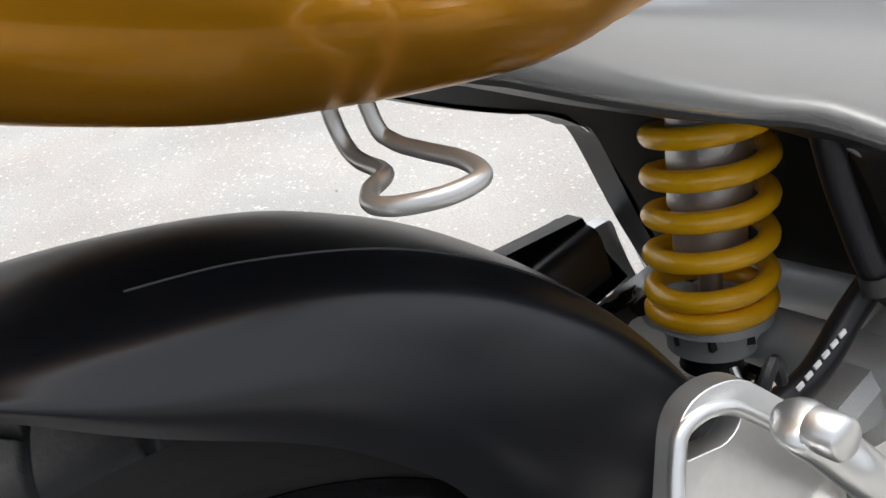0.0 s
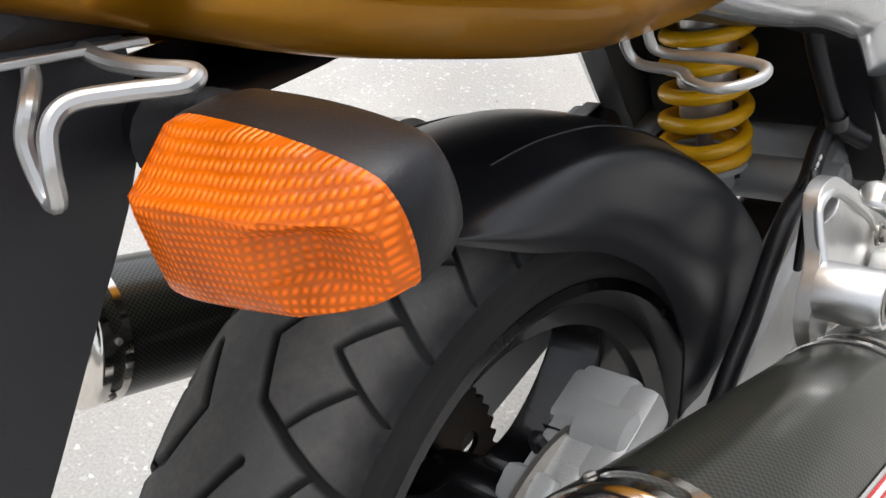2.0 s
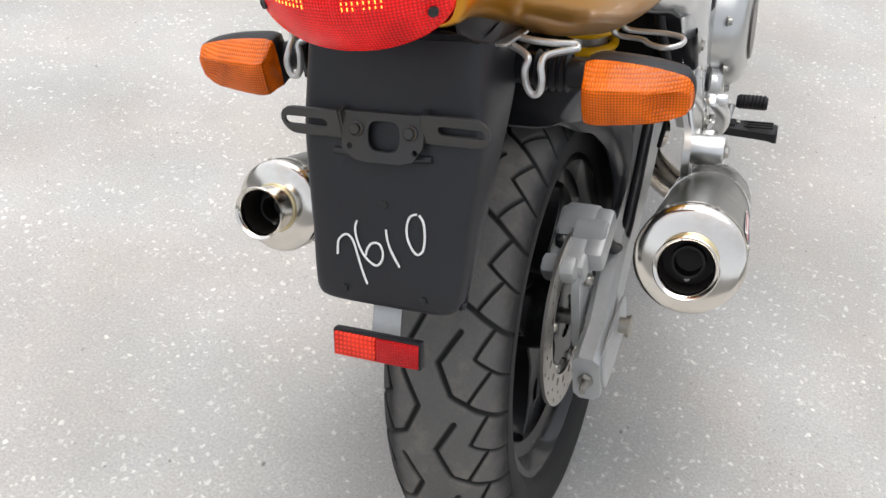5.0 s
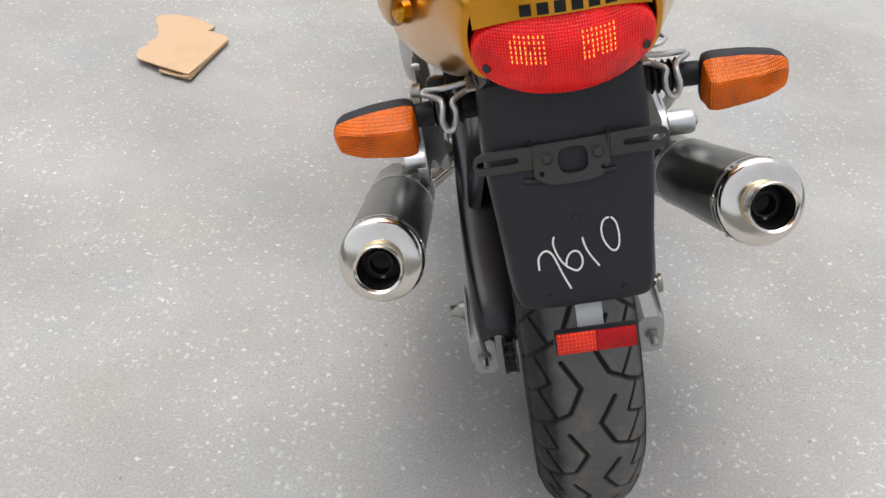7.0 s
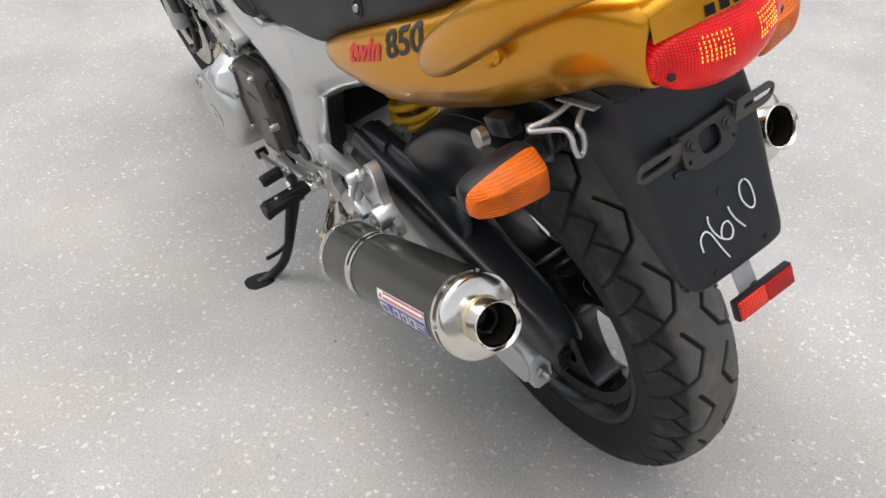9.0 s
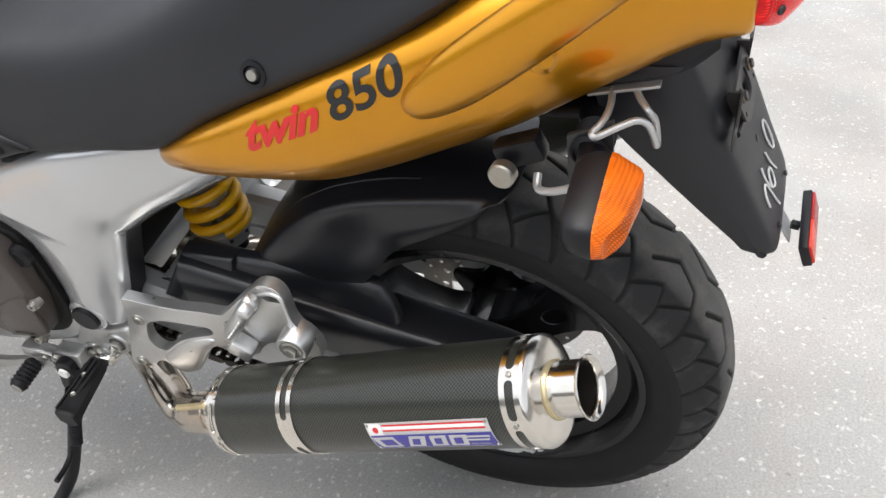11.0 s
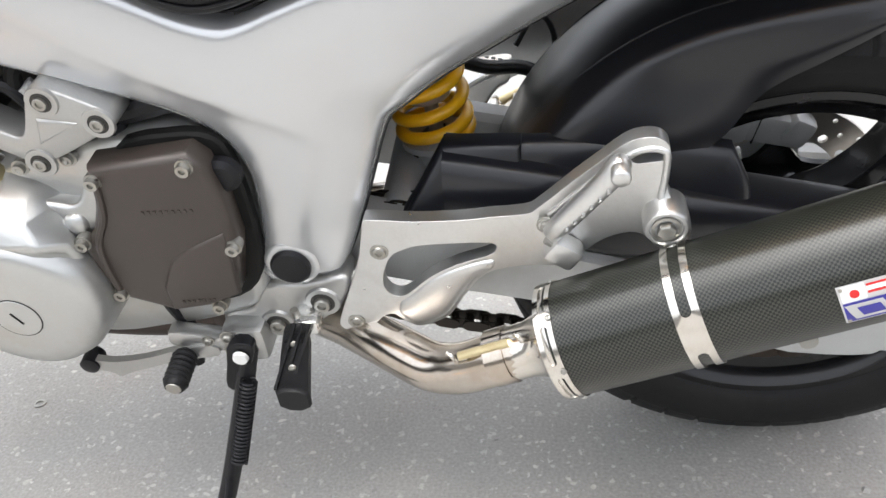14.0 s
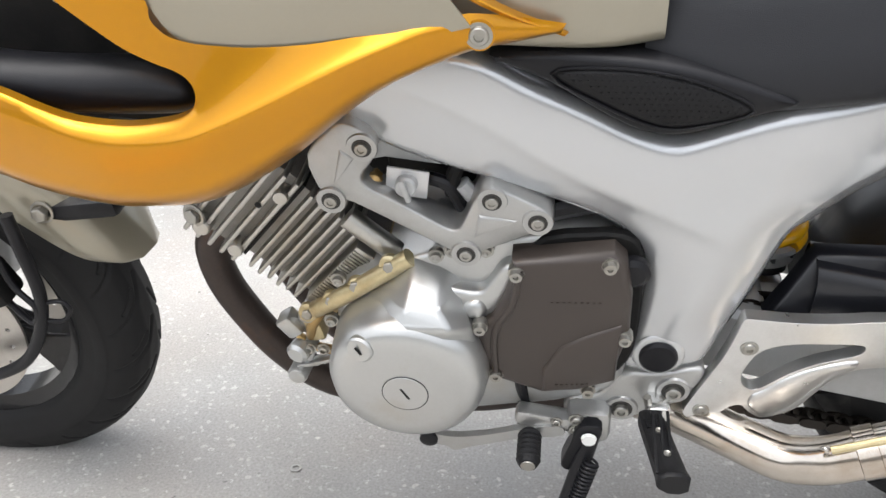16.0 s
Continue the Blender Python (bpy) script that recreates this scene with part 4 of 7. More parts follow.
cowl_left, cowl_right = cowl_side(-1), cowl_side(1)
rows = [[(-hw, y, zs), (-hw * .5, y, z), (0, y, z + .002), (hw * .5, y, z), (hw, y, zs)] for y, hw, z, zs in ((-.05, .105, .600, .585), (-.10, .100, .622, .610), (-.18, .080, .645, .634), (-.245, .078, .652, .636))]
rows.append([(-.080, -.284, .628), (-.045, -.299, .646), (0, -.304, .650), (.045, -.299, .646), (.080, -.284, .628)])
rows.append([(-.080, -.290, .617), (-.045, -.306, .633), (0, -.312, .637), (.045, -.306, .633), (.080, -.290, .617)])
rows.append([(-.080, -.294, .600), (-.045, -.312, .611), (0, -.320, .614), (.045, -.312, .611), (.080, -.294, .600)])
tail_top = part("tail_top_panel", loft(rows, 5, 4, thick=.002), GOLD, M, "glossy gold tail panel", angle=60)


def grab_handle(s):
    rows = []
    for y, z, x, w, h in ((-.022, .512, .163, .008, .008), (-.035, .520, .165, .012, .016), (-.070, .546, .166, .014, .023), (-.12, .583, .161, .015, .024), (-.17, .618, .150, .016, .022), (-.22, .648, .130, .016, .018), (-.26, .664, .100, .015, .014), (-.28, .668, .05, .014, .012)):
        rows.append([(s * (x + w * math.cos(a)), y + h * .5 * math.sin(a), z + h * math.sin(a)) for a in (2 * math.pi * k / 10 for k in range(10))])
    g = part("grab_handle", loft(rows, 5, 2, closed=True, cap=True), GOLD, M, "gold moulded passenger grab handle", angle=60)
    part("grommet", lathe([(0, .013), (.010, .012), (.014, .007), (.014, 0)], (s * .146, -.135, .560), (s * .8, -.5, .3), 20), GOLD, g)


both(grab_handle)

SEAT_ROWS = (  # y, half width, lower edge z, side z, top z
    (.56, .150, .425, .470, .520), (.50, .168, .392, .455, .520), (.43, .172, .397, .462, .525), (.35, .172, .409, .475, .535), (.26, .170, .424, .495, .560), (.18, .168, .470, .525, .600), (.10, .160, .505, .555, .640), (.02, .150, .540, .585, .655), (-.06, .125, .580, .615, .655), (-.10, .100, .605, .625, .645))
rows = []
for y, w, zl, zs, zt in SEAT_ROWS:
    half = [(w - .012, zl), (w, zl + .012), (w + .002, (zl + zs) / 2), (w - .006, zs), (w - .03, zt - .012), (w * .5, zt), (0, zt + .003)]
    rows.append([(-x, y, z) for x, z in half] + [(x, y, z) for x, z in half[-2::-1]])
seat = part("seat", loft(rows, 5, 4), SEAT, M, "black vinyl dual seat", angle=60)
for s in (-1, 1):
    part("seat_fastener", lathe([(0, .013), (.003, .013), (.004, .009), (.002, .008), (.004, .006), (.004, 0)], (s * .1605, .122, .529), (s, 0, .25), 24), BLACK, seat)
    part("fastener_screw", lathe([(0, .0055), (.002, .005), (.002, 0)], (s * .1642, .122, .530), (s, 0, .25), 16), BOLT, seat)

GRIP_LINE = smooth2([(.694, .452), (.64, .427), (.588, .395), (.551, .379), (.516, .379), (.466, .396), (.428, .412), (.48, .432), (.533, .446), (.59, .454), (.65, .457)], 4)


def grip_panel(s):
    g = part("knee_grip_panel", pillow(GRIP_LINE, [(0, s * .14), (0, s * .172), (.003, s * .177), (.007, s * .179)]), BLACK, M, "black moulded knee grip panel", angle=60)
    inner = smooth2([(.637, .438), (.590, .409), (.545, .390), (.512, .391), (.468, .406), (.50, .425), (.54, .437), (.59, .443)], 4)
    part("grip_pad", pillow(inner, [(0, s * .176), (.001, s * .1805), (.003, s * .182)]), GRIP, g, "textured black rubber pad", angle=60)
    part("pad_border", tube([(s * .1806, y, z) for y, z in offset_ring(inner, -.002)], .0013, 6, closed=True, n=1, smooth=False), BLACK, g)
    dots = bmesh.new()
    for i in range(26):
        for j in range(9):
            y, z = .475 + i * .0062 + (j % 2) * .003, .394 + j * .0056
            lo = .392 + max(0, (.52 - y)) * .32 + max(0, (y - .54)) * .50
            hi = .441 - max(0, .53 - y) * .55
            if lo < z < hi:
                lathe([(0, .0013), (.0008, .0010), (.0008, 0)], (s * .182, y, z), (s, 0, 0), 6, bm=dots)
    tagged(part("pad_studs", dots, GRIP, g), kind="stuff")


both(grip_panel)

# fuel tank with its champagne side panels
rows = []
for y, w, zb, zm, zt in ((.545, .156, .452, .510, .58), (.60, .174, .452, .52, .62), (.70, .190, .462, .545, .66), (.82, .206, .470, .55, .68), (.92, .214, .468, .55, .68), (1.0, .205, .478, .56, .67), (1.08, .175, .49, .56, .63)):
    half = [(w - .02, zb), (w, zb + .010), (w + .003, (zb + zm) / 2), (w - .003, zm), (w * .75, (zm + zt) / 2 + .015), (w * .35, zt), (0, zt + .005)]
    rows.append([(-x, y, z) for x, z in half] + [(x, y, z) for x, z in half[-2::-1]])
part("fuel_tank", loft(rows, 5, 4), BEIGE, M, "champagne coloured fuel tank", angle=60)


# ---- side fairing ----
FAIRING_TOP = [(1.06, .630), (1.02, .590), (.990, .556), (.975, .530), (.968, .518), (.968, .506), (.963, .497), (.955, .4895), (.942, .4845), (.927, .482), (.889, .480), (.84, .483), (.80, .489), (.775, .492), (.735, .501), (.705, .506), (.66, .498), (.628, .488)]
FAIRING_LOW = [(.632, .481), (.66, .477), (.705, .470), (.76, .449), (.78, .438), (.816, .414), (.856, .380), (.896, .352), (.938, .329), (.965, .320), (.998, .315), (1.057, .313), (1.116, .318), (1.17, .334), (1.25, .360)]
INTAKE_EDGE = [(1.25, .478), (1.18, .458), (1.12, .440), (1.089, .426), (1.057, .415), (1.011, .411), (.972, .416), (.954, .422), (.945, .428), (.941, .434), (.9395, .441), (.941, .448), (.946, .455), (.956, .462), (.971, .469), (.994, .482), (1.015, .499), (1.035, .516), (1.07, .546), (1.11, .580)]
# along the flank: y, ridge z, ridge x, belly z, belly x, low z, low x, top z, top x
FAIRING_SECTION = np.array([(.60, .482, .175, .480, .175, .475, .172, .484, .172), (.628, .485, .190, .482, .190, .480, .186, .488, .188), (.66, .492, .203, .484, .203, .477, .196, .498, .200), (.705, .499, .216, .482, .216, .470, .203, .506, .211), (.739, .496, .224, .472, .223, .457, .205, .501, .216),
                            (.77, .486, .231, .460, .228, .443, .207, .493, .219), (.802, .474, .238, .448, .234, .423, .210, .489, .221), (.836, .459, .244, .424, .239, .397, .213, .484, .222), (.871, .442, .248, .402, .243, .370, .216, .481, .2225), (.908, .425, .251, .381, .246, .345, .218, .481, .2225),
                            (.946, .409, .252, .365, .248, .325, .220, .488, .2225), (.983, .401, .252, .357, .249, .3165, .222, .540, .2225), (1.022, .400, .252, .356, .250, .3135, .222, .592, .222), (1.053, .404, .250, .356, .248, .312, .220, .625, .220), (1.117, .424, .243, .365, .240, .318, .212, .66, .214), (1.18, .444, .232, .382, .230, .336, .204, .70, .20), (1.27, .482, .21, .41, .21, .36, .185, .74, .18)])


def fairing_skin(s):
    """One gold skin round the open air intake, folded along a soft ridge."""
    smooth_line = lambda pts: [(p.y, p.z) for p in curve([(0, y, z) for y, z in pts], 3)]
    lip = smooth_line(INTAKE_EDGE)
    top, low = smooth_line(FAIRING_TOP), smooth_line(FAIRING_LOW)
    edge = np.array(top + low + lip)
    n_out = len(top) + len(low)
    gy, gz = np.meshgrid(np.arange(.62, 1.26, .0055), np.arange(.305, .64, .0055))
    P = np.stack([gy.ravel(), gz.ravel()], 1)
    T = FAIRING_SECTION
    ridge = np.array([(p.y, p.z) for p in curve([(0, r[0], r[1]) for r in T], 6)])
    P = P[np.abs(line_field(P, ridge)[0]) > .0145]
    n = np.gradient(ridge, axis=0)
    n = np.stack([-n[:, 1], n[:, 0]], 1) / np.linalg.norm(n, axis=1)[:, None]
    P = np.concatenate([P] + [ridge + n * o for o in (-.012, -.008, -.005, -.0025, 0, .0025, .005, .008, .012)])
    inside, rim = np.zeros(len(P), bool), np.full(len(P), 9.0)
    for a, b in zip(edge, np.roll(edge, -1, 0)):
        cross = (a[1] > P[:, 1]) != (b[1] > P[:, 1])
        inside ^= cross & (P[:, 0] < a[0] + (P[:, 1] - a[1]) / (b[1] - a[1] + 1e-12) * (b[0] - a[0]))
        rim = np.minimum(rim, seg_dist(P[:, 0], P[:, 1], a, b))
    P = np.concatenate([edge, P[inside & (rim > .0028)]])
    fine_T = np.array([tuple(p) for p in zip(*[[q.z for q in curve([(0, 0, v) for v in T[:, k]], 6)] for k in range(9)])])
    zr, xr, zb, xb, zl, xl, zt, xt = (np.interp(P[:, 0], fine_T[:, 0], fine_T[:, k]) for k in range(1, 9))
    z = P[:, 1]
    up = np.clip((z - zr) / np.maximum(zt - zr, .004), 0, 1)
    t = np.clip((zr - z) / (zr - zl), 0, 1)
    tb = (zr - zb) / (zr - zl)
    flank = xr + (xb - xr) * np.minimum(1, t / tb) + .0012 * np.sin(np.pi * np.minimum(1, t / tb)) - (xb - xl) * np.clip((t - tb) / (1 - tb), 0, 1) ** 2.2
    ledge = np.where(z > zr, xr + (xt - xr) * up ** .62, xr + .8 * (zr - z))
    wall = np.where(z > zr, xr, flank)
    soft = .0014
    x = -soft * np.logaddexp(-ledge / soft, -wall / soft)
    d = np.full(len(P), 9.0)
    for a, b in zip(lip, lip[1:]):
        d = np.minimum(d, seg_dist(P[:, 0], P[:, 1], a, b))
    x = -soft * np.logaddexp(-x / soft, -(.2385 + 1.6 * d) / soft)
    ne = len(edge)
    out = geometry.delaunay_2d_cdt([Vector(p) for p in P], [(k, (k + 1) % ne) for k in range(ne)], [], 1, 1e-6)
    bm = bmesh.new()
    V = [bm.verts.new((s * (x[src[0]] if src else .22), v.x, v.y)) for v, src in zip(out[0], out[3])]
    at = {src[0]: V[k] for k, src in enumerate(out[3]) if src}
    for f in out[2]:
        bm.faces.new([V[k] for k in f])
    # the intake lip turns inwards
    ring = [at[k] for k in range(n_out, ne) if k in at]
    for depth in (.003, .009):
        nxt = [bm.verts.new(v.co + Vector((-s * depth, 0, 0))) for v in ring]
        for k in range(len(ring) - 1):
            bm.faces.new((ring[k], ring[k + 1], nxt[k + 1], nxt[k]))
        ring = nxt
    # and the lower edge too
    ring = [at[k] for k in range(len(top), n_out) if k in at]
    nxt = [bm.verts.new(v.co + Vector((-s * .028, 0, .004))) for v in ring]
    for k in range(len(ring) - 1):
        bm.faces.new((ring[k], ring[k + 1], nxt[k + 1], nxt[k]))
    bmesh.ops.recalc_face_normals(bm, faces=bm.faces)
    return bm


def fairing(s):
    f = part("side_fairing", fairing_skin(s), GOLD, M, "gold side fairing with an air intake", angle=75)
    part("gold_strip", loft([[(s * (x - .012), y - .010, z), (s * x, y - .006, z + .001), (s * (x + .001), y, z + .002), (s * x, y + .008, z + .004), (s * (x - .010), y + .012, z + .006)] for x, y, z in ((.188, .634, .4775), (.2035, .667, .4955), (.213, .699, .515), (.212, .735, .540), (.202, .77, .570))], 4, 4, thick=.003), GOLD, f, angle=60)
    rows = []
    for y, yt, zb in ((.703, .80, .508), (.76, .835, .494), (.80, .865, .4875), (.845, .90, .4815), (.892, .935, .4795), (.925, .96, .485), (.955, .985, .50), (.972, 1.005, .535)):
        rows.append([(s * .2200, y, zb - .010), (s * .2190, y * .7 + yt * .3, zb * .7 + .61 * .3), (s * .210, y * .35 + yt * .65, zb * .35 + .61 * .65), (s * .185, yt, .615)])
    part("side_panel", loft(rows, 4, 4, thick=.002), BEIGE, f, "champagne side panel", angle=60)
    part("intake_duct", loft([[(s * (.170 + .032 * math.cos(a) * k), y, z + h * math.sin(a)) for a in (2 * math.pi * i / 14 for i in range(14))] for y, z, h, k in ((.957, .418, .005, .3), (.961, .418, .014, .75), (.975, .418, .023, 1), (1.01, .418, .027, 1), (1.08, .417, .027, 1), (1.14, .42, .026, 1), (1.2, .43, .022, 1))], 4, 2, closed=True, cap=True), BLACK, f, "black air duct", angle=60)
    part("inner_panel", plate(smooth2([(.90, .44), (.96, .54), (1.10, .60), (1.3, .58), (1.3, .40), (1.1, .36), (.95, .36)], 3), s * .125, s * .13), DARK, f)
    socket_bolt(f, (s * .2150, .697, .489), (s, 0, .1), .0078, .005, "fairing_bolt")
    part("bolt_grommet", lathe([(0, .013), (.0012, .013), (.002, .010)], (s * .2140, .697, .489), (s, 0, .1), 24), GOLD, f)


both(fairing)

# ---- exhaust ----
def can_axis(s):
    """The way along a can from its outlet, out to its flank, and up across it."""
    ax = Vector((-.003, 1, -.435)).normalized() if s < 0 else Vector((-.059, 1, -.505)).normalized()
    side = Vector((s, 0, 0))
    side = (side - ax * side.dot(ax)).normalized()
    up = ax.cross(side)
    return ax, side, up if up.z > 0 else -up


def wrap(bm, s, tip, r, a_mid):
    """Rolls flat artwork (x along the can from the rear, y up the side) round the can."""
    AX, side, up = can_axis(s)
    for v in bm.verts:
        a = v.co.y / r + a_mid
        v.co = tip + AX * v.co.x + (r + v.co.z) * (math.cos(a) * side + math.sin(a) * up)
    return bm


def flat(x0, y0, x1, y1, z=0.0, skew=0.0, n=1, m=6):
    """A flat patch, cut into strips so that it can be rolled."""
    bm = bmesh.new()
    V = [[bm.verts.new((x0 + (x1 - x0) * i / n + skew * (y0 + (y1 - y0) * j / m), y0 + (y1 - y0) * j / m, z)) for j in range(m + 1)] for i in range(n + 1)]
    for i in range(n):
        for j in range(m):
            bm.faces.new((V[i][j], V[i + 1][j], V[i + 1][j + 1], V[i][j + 1]))
    return bm


def lettering(text, size, shear=0.0, thick=0.0):
    """Flat letters of the built-in font as a bmesh, x to the right, y up."""
    cu = bpy.data.curves.new("letters", 'FONT')
    cu.body, cu.size, cu.shear, cu.offset = text, size, shear, thick
    ob = bpy.data.objects.new("letters", cu)
    scene.collection.objects.link(ob)
    dg = bpy.context.evaluated_depsgraph_get()
    me = bpy.data.meshes.new_from_object(ob.evaluated_get(dg))
    bm = bmesh.new()
    bm.from_mesh(me)
    bpy.data.objects.remove(ob)
    bpy.data.meshes.remove(me)
    bpy.data.curves.remove(cu)
    return bm


def can_uv(me):
    """Weave coordinates for a can: squares of 1.6 mm, laid diagonally."""
    uv = me.uv_layers.new(name="weave")
    co = [v.co for v in me.vertices]
    for p in me.polygons:
        c = sum((co[i] for i in p.vertices), Vector()) / len(p.vertices)
        a0 = math.atan2(c.y, c.x)
        for li, vi in zip(p.loop_indices, p.vertices):
            a = math.atan2(co[vi].y, co[vi].x)
            if a - a0 > math.pi:
                a -= 2 * math.pi
            if a0 - a > math.pi:
                a += 2 * math.pi
            u, w = a * .0543 / .0021, co[vi].z / .0021
            uv.data[li].uv = (u, w)


def slotted_band(s0, s1, r, tip, s, n_slots, material, parent, name):
    """A thin metal band with long slots, rolled round the can."""
    cell, w = 2 * math.pi * r / n_slots, s1 - s0
    h, m = w * .21, 12
    a, b = cell * .20, cell * .80
    pairs = [((a + (b - a) * i / m, -h), (a + (b - a) * i / m, -w / 2)) for i in range(m + 1)]
    ends = ((-67.5, ((b + cell) / 2, -w / 2)), (-45, (cell, -w / 2)), (-22.5, (cell, -w / 4)), (0, (cell, 0)), (22.5, (cell, w / 4)), (45, (cell, w / 2)), (67.5, ((b + cell) / 2, w / 2)))
    pairs += [((b + h * math.cos(radians(t)), h * math.sin(radians(t))), o) for t, o in ends]
    pairs += [((cell - y, -z), (cell - oy, -oz)) for (y, z), (oy, oz) in pairs]
    bm = bmesh.new()
    for k in range(n_slots):
        V = [[bm.verts.new((s0 + w / 2 + p[1], p[0] + k * cell, 0)) for p in q] for q in pairs]
        for i in range(len(V)):
            A, B = V[i], V[(i + 1) % len(V)]
            bm.faces.new((A[0], A[1], B[1], B[0]))
    wrap(bm, s, tip, r, .3)
    bmesh.ops.remove_doubles(bm, verts=bm.verts, dist=.0001)
    shell(bm, .0012)
    return part(name, bm, material, parent, angle=40)


def muffler(s):
    tip = Vector((-.2358, -.191, .2590)) if s < 0 else Vector((.246, -.191, .268))
    AX, side, up = can_axis(s)
    end = .482 if s < 0 else .476
    me = finish(lathe([(.043, .0543), (end, .0543)], (0, 0, 0), (0, 0, 1), 96), "muffler", CARBON)
    can_uv(me)
    m = new("muffler", me)
    m.parent = M
    z, x = AX, side * s
    y = z.cross(x)
    m.matrix_basis = Matrix.Translation(tip) @ Matrix((x, y, z)).transposed().to_4x4()
    m["label"] = "carbon fibre muffler with polished steel end caps"
    inv = m.matrix_basis.inverted()

    def add(name, b, material, label="", angle=35):
        bmesh.ops.transform(b, matrix=inv, verts=b.verts)
        return part(name, b, material, m, label, angle)

    add("outlet_pipe", lathe([(.045, .0275), (.004, .0275), (.002, .0305), (0, .0315), (-.001, .0305), (.001, .0275), (.004, .0257), (.010, .0257)], tip, AX, 48), STEEL, "polished steel outlet", 50)
    add("outlet_bore", lathe([(.009, .0256), (.046, .0256), (.046, .0165), (.030, .0165), (.030, .0140), (.055, .0140), (.060, 0)], tip, AX, 32), SOOT)
    add("grub_screw", lathe([(.030, .0028), (.026, .0028), (.026, 0)], tip + Vector((0, 0, -.020)), AX, 8), BOLT)
    add("weld_ring", lathe([(.032, .0275), (.033, .0292), (.0355, .0298), (.0375, .0290), (.0375, .0275)], tip, AX, 40), VARNISH)
    add("rear_cap", lathe([(.0360, .0285), (.0366, .0320), (.0380, .0410), (.0402, .0495), (.0425, .0540), (.0450, .0556), (.046, .0558), (.046, .0540)], tip, AX, 64), STEEL, "domed polished end cap", 60)
    b = slotted_band(.046, .068, .0556, tip, s, 7, STEEL, M, "rear_cap_band")
    b2 = slotted_band(end - .016, end, .0556, tip, s, 7, STEEL, M, "front_cap_band")
    b3 = slotted_band(.340, .363, .0562, tip, s, 3, STEEL, M, "clamp_band")
    for o in (b, b2, b3):
        o.data.transform(inv)
        o.parent = m
    for s0 in (.057, .468):
        for k in range(7):
            a = k * 2 * math.pi / 7 + .3
            d = math.cos(a) * side + math.sin(a) * up
            add("rivet", lathe([(0, .0030), (.0012, .0028), (.0018, .0015), (.0008, 0)], tip + AX * s0 + .0560 * d, d, 10), BOLT)
    add("front_cone", lathe([(.473, .0550), (.479, .0545), (.482, .049), (.491, .032), (.509, .0268), (.525, .0265)], tip, AX, 48), STEEL, angle=60)
    # badge plate: blue field, red striped strip, block marks; u runs in reading direction, v up
    k, foot = .0545, -.0110
    along = (lambda u: .238 - u) if s < 0 else (lambda u: .096 + u)

    def badge(name, u0, v0, u1, v1, mt, lift, lean=0.0, label=""):
        q = flat(0, v0, 1, v1, lift)
        for v in q.verts:
            v.co = Vector((along(u0 + (u1 - u0) * v.co.x + lean * (v.co.y - v0)), v.co.y + foot, lift))
        return add(name, wrap(q, s, tip, k, 0), mt, label)

    badge("badge_plate", 0, 0, .152, .0375, SILVER_INK, .0007, label="blue and silver maker's badge")
    badge("badge_field", .0015, .0012, .1505, .0222, BLUE_INK, .0010)
    badge("badge_stripe", .0215, .0330, .147, .0349, RED_INK, .0010)
    badge("badge_stripe", .0215, .0268, .147, .0290, RED_INK, .0010)
    badge("badge_strip", .0215, .0290, .147, .0330, WHITE, .0009)
    badge("badge_corner", .0020, .0226, .0205, .0365, WHITE, .0010)
    # block marks in place of the maker's lettering
    for u0, u1, lean in ((.008, .036, -.35), (.043, .064, .45), (.072, .092, .25), (.096, .117, .25)):
        badge("badge_mark", u0, .0038, u1, .0200, SILVER_INK, .0013, lean)
        badge("badge_mark_core", u0 + .006, .0070, u1 - .005, .0165, BLUE_INK, .0016, lean)
    for v0, u1 in ((.0160, .147), (.0112, .145)):
        badge("badge_mark", .119, v0, u1, v0 + .0026, SILVER_INK, .0013)
    tx = lettering("Made in Japan", .0042)
    for v in tx.verts:
        v.co = Vector((along(.120 + v.co.x * .95), v.co.y * 1.1 + .0045 + foot, .0013))
    add("badge_lettering", wrap(tx, s, tip, k, 0), SILVER_INK)
    dot = lathe([(0, .0036), (.0004, .0036), (.0004, 0)], (0, 0, 0), (0, 0, 1), 18)
    for v in dot.verts:
        v.co = Vector((along(.0120 + v.co.x), v.co.y + .0290 + foot, v.co.z + .0010))
    add("badge_dot", wrap(dot, s, tip, k, 0), RED_INK)
    for u0, v0 in ((.003, .0345), (.003, .003), (.149, .0345), (.149, .003)):
        r = lathe([(0, .0018), (.001, .0015), (.001, 0)], (0, 0, 0), (0, 0, 1), 8)
        for v in r.verts:
            v.co = Vector((along(u0) + v.co.x, v.co.y + v0 + foot, v.co.z + .0010))
        add("badge_rivet", wrap(r, s, tip, k, 0), BOLT)
    # link pipe to the collector
    bend = ((.232, .334, .022), (.222, .359, .006), (.2115, .3815, -.0020), (.188, .417, -.0060), (.162, .453, -.0110), (.135, .4916, -.0180)) if s < 0 else ((.226, .330, -.004), (.196, .358, -.028), (.158, .384, -.038), (.12, .420, -.036), (.09, .46, -.03), (.07, .53, -.02))
    add("link_pipe", tube([tip + AX * (end + .030), tip + AX * (end + .052)] + [(s * a, b, c) for a, b, c in bend] + [(s * .10, .55, -.030)], .0262, 24), PIPE, "browned stainless link pipe", 60)
    add("pipe_joint", lathe([(.527, .0262), (.528, .0282), (.548, .0282), (.549, .0262)], tip, AX, 32), PIPE)
    add("spring_clip", tube([tip + AX * q + Vector((s * .010, .004, .026)) for q in (.525, .552, .578)], .0045, 10), VARNISH)
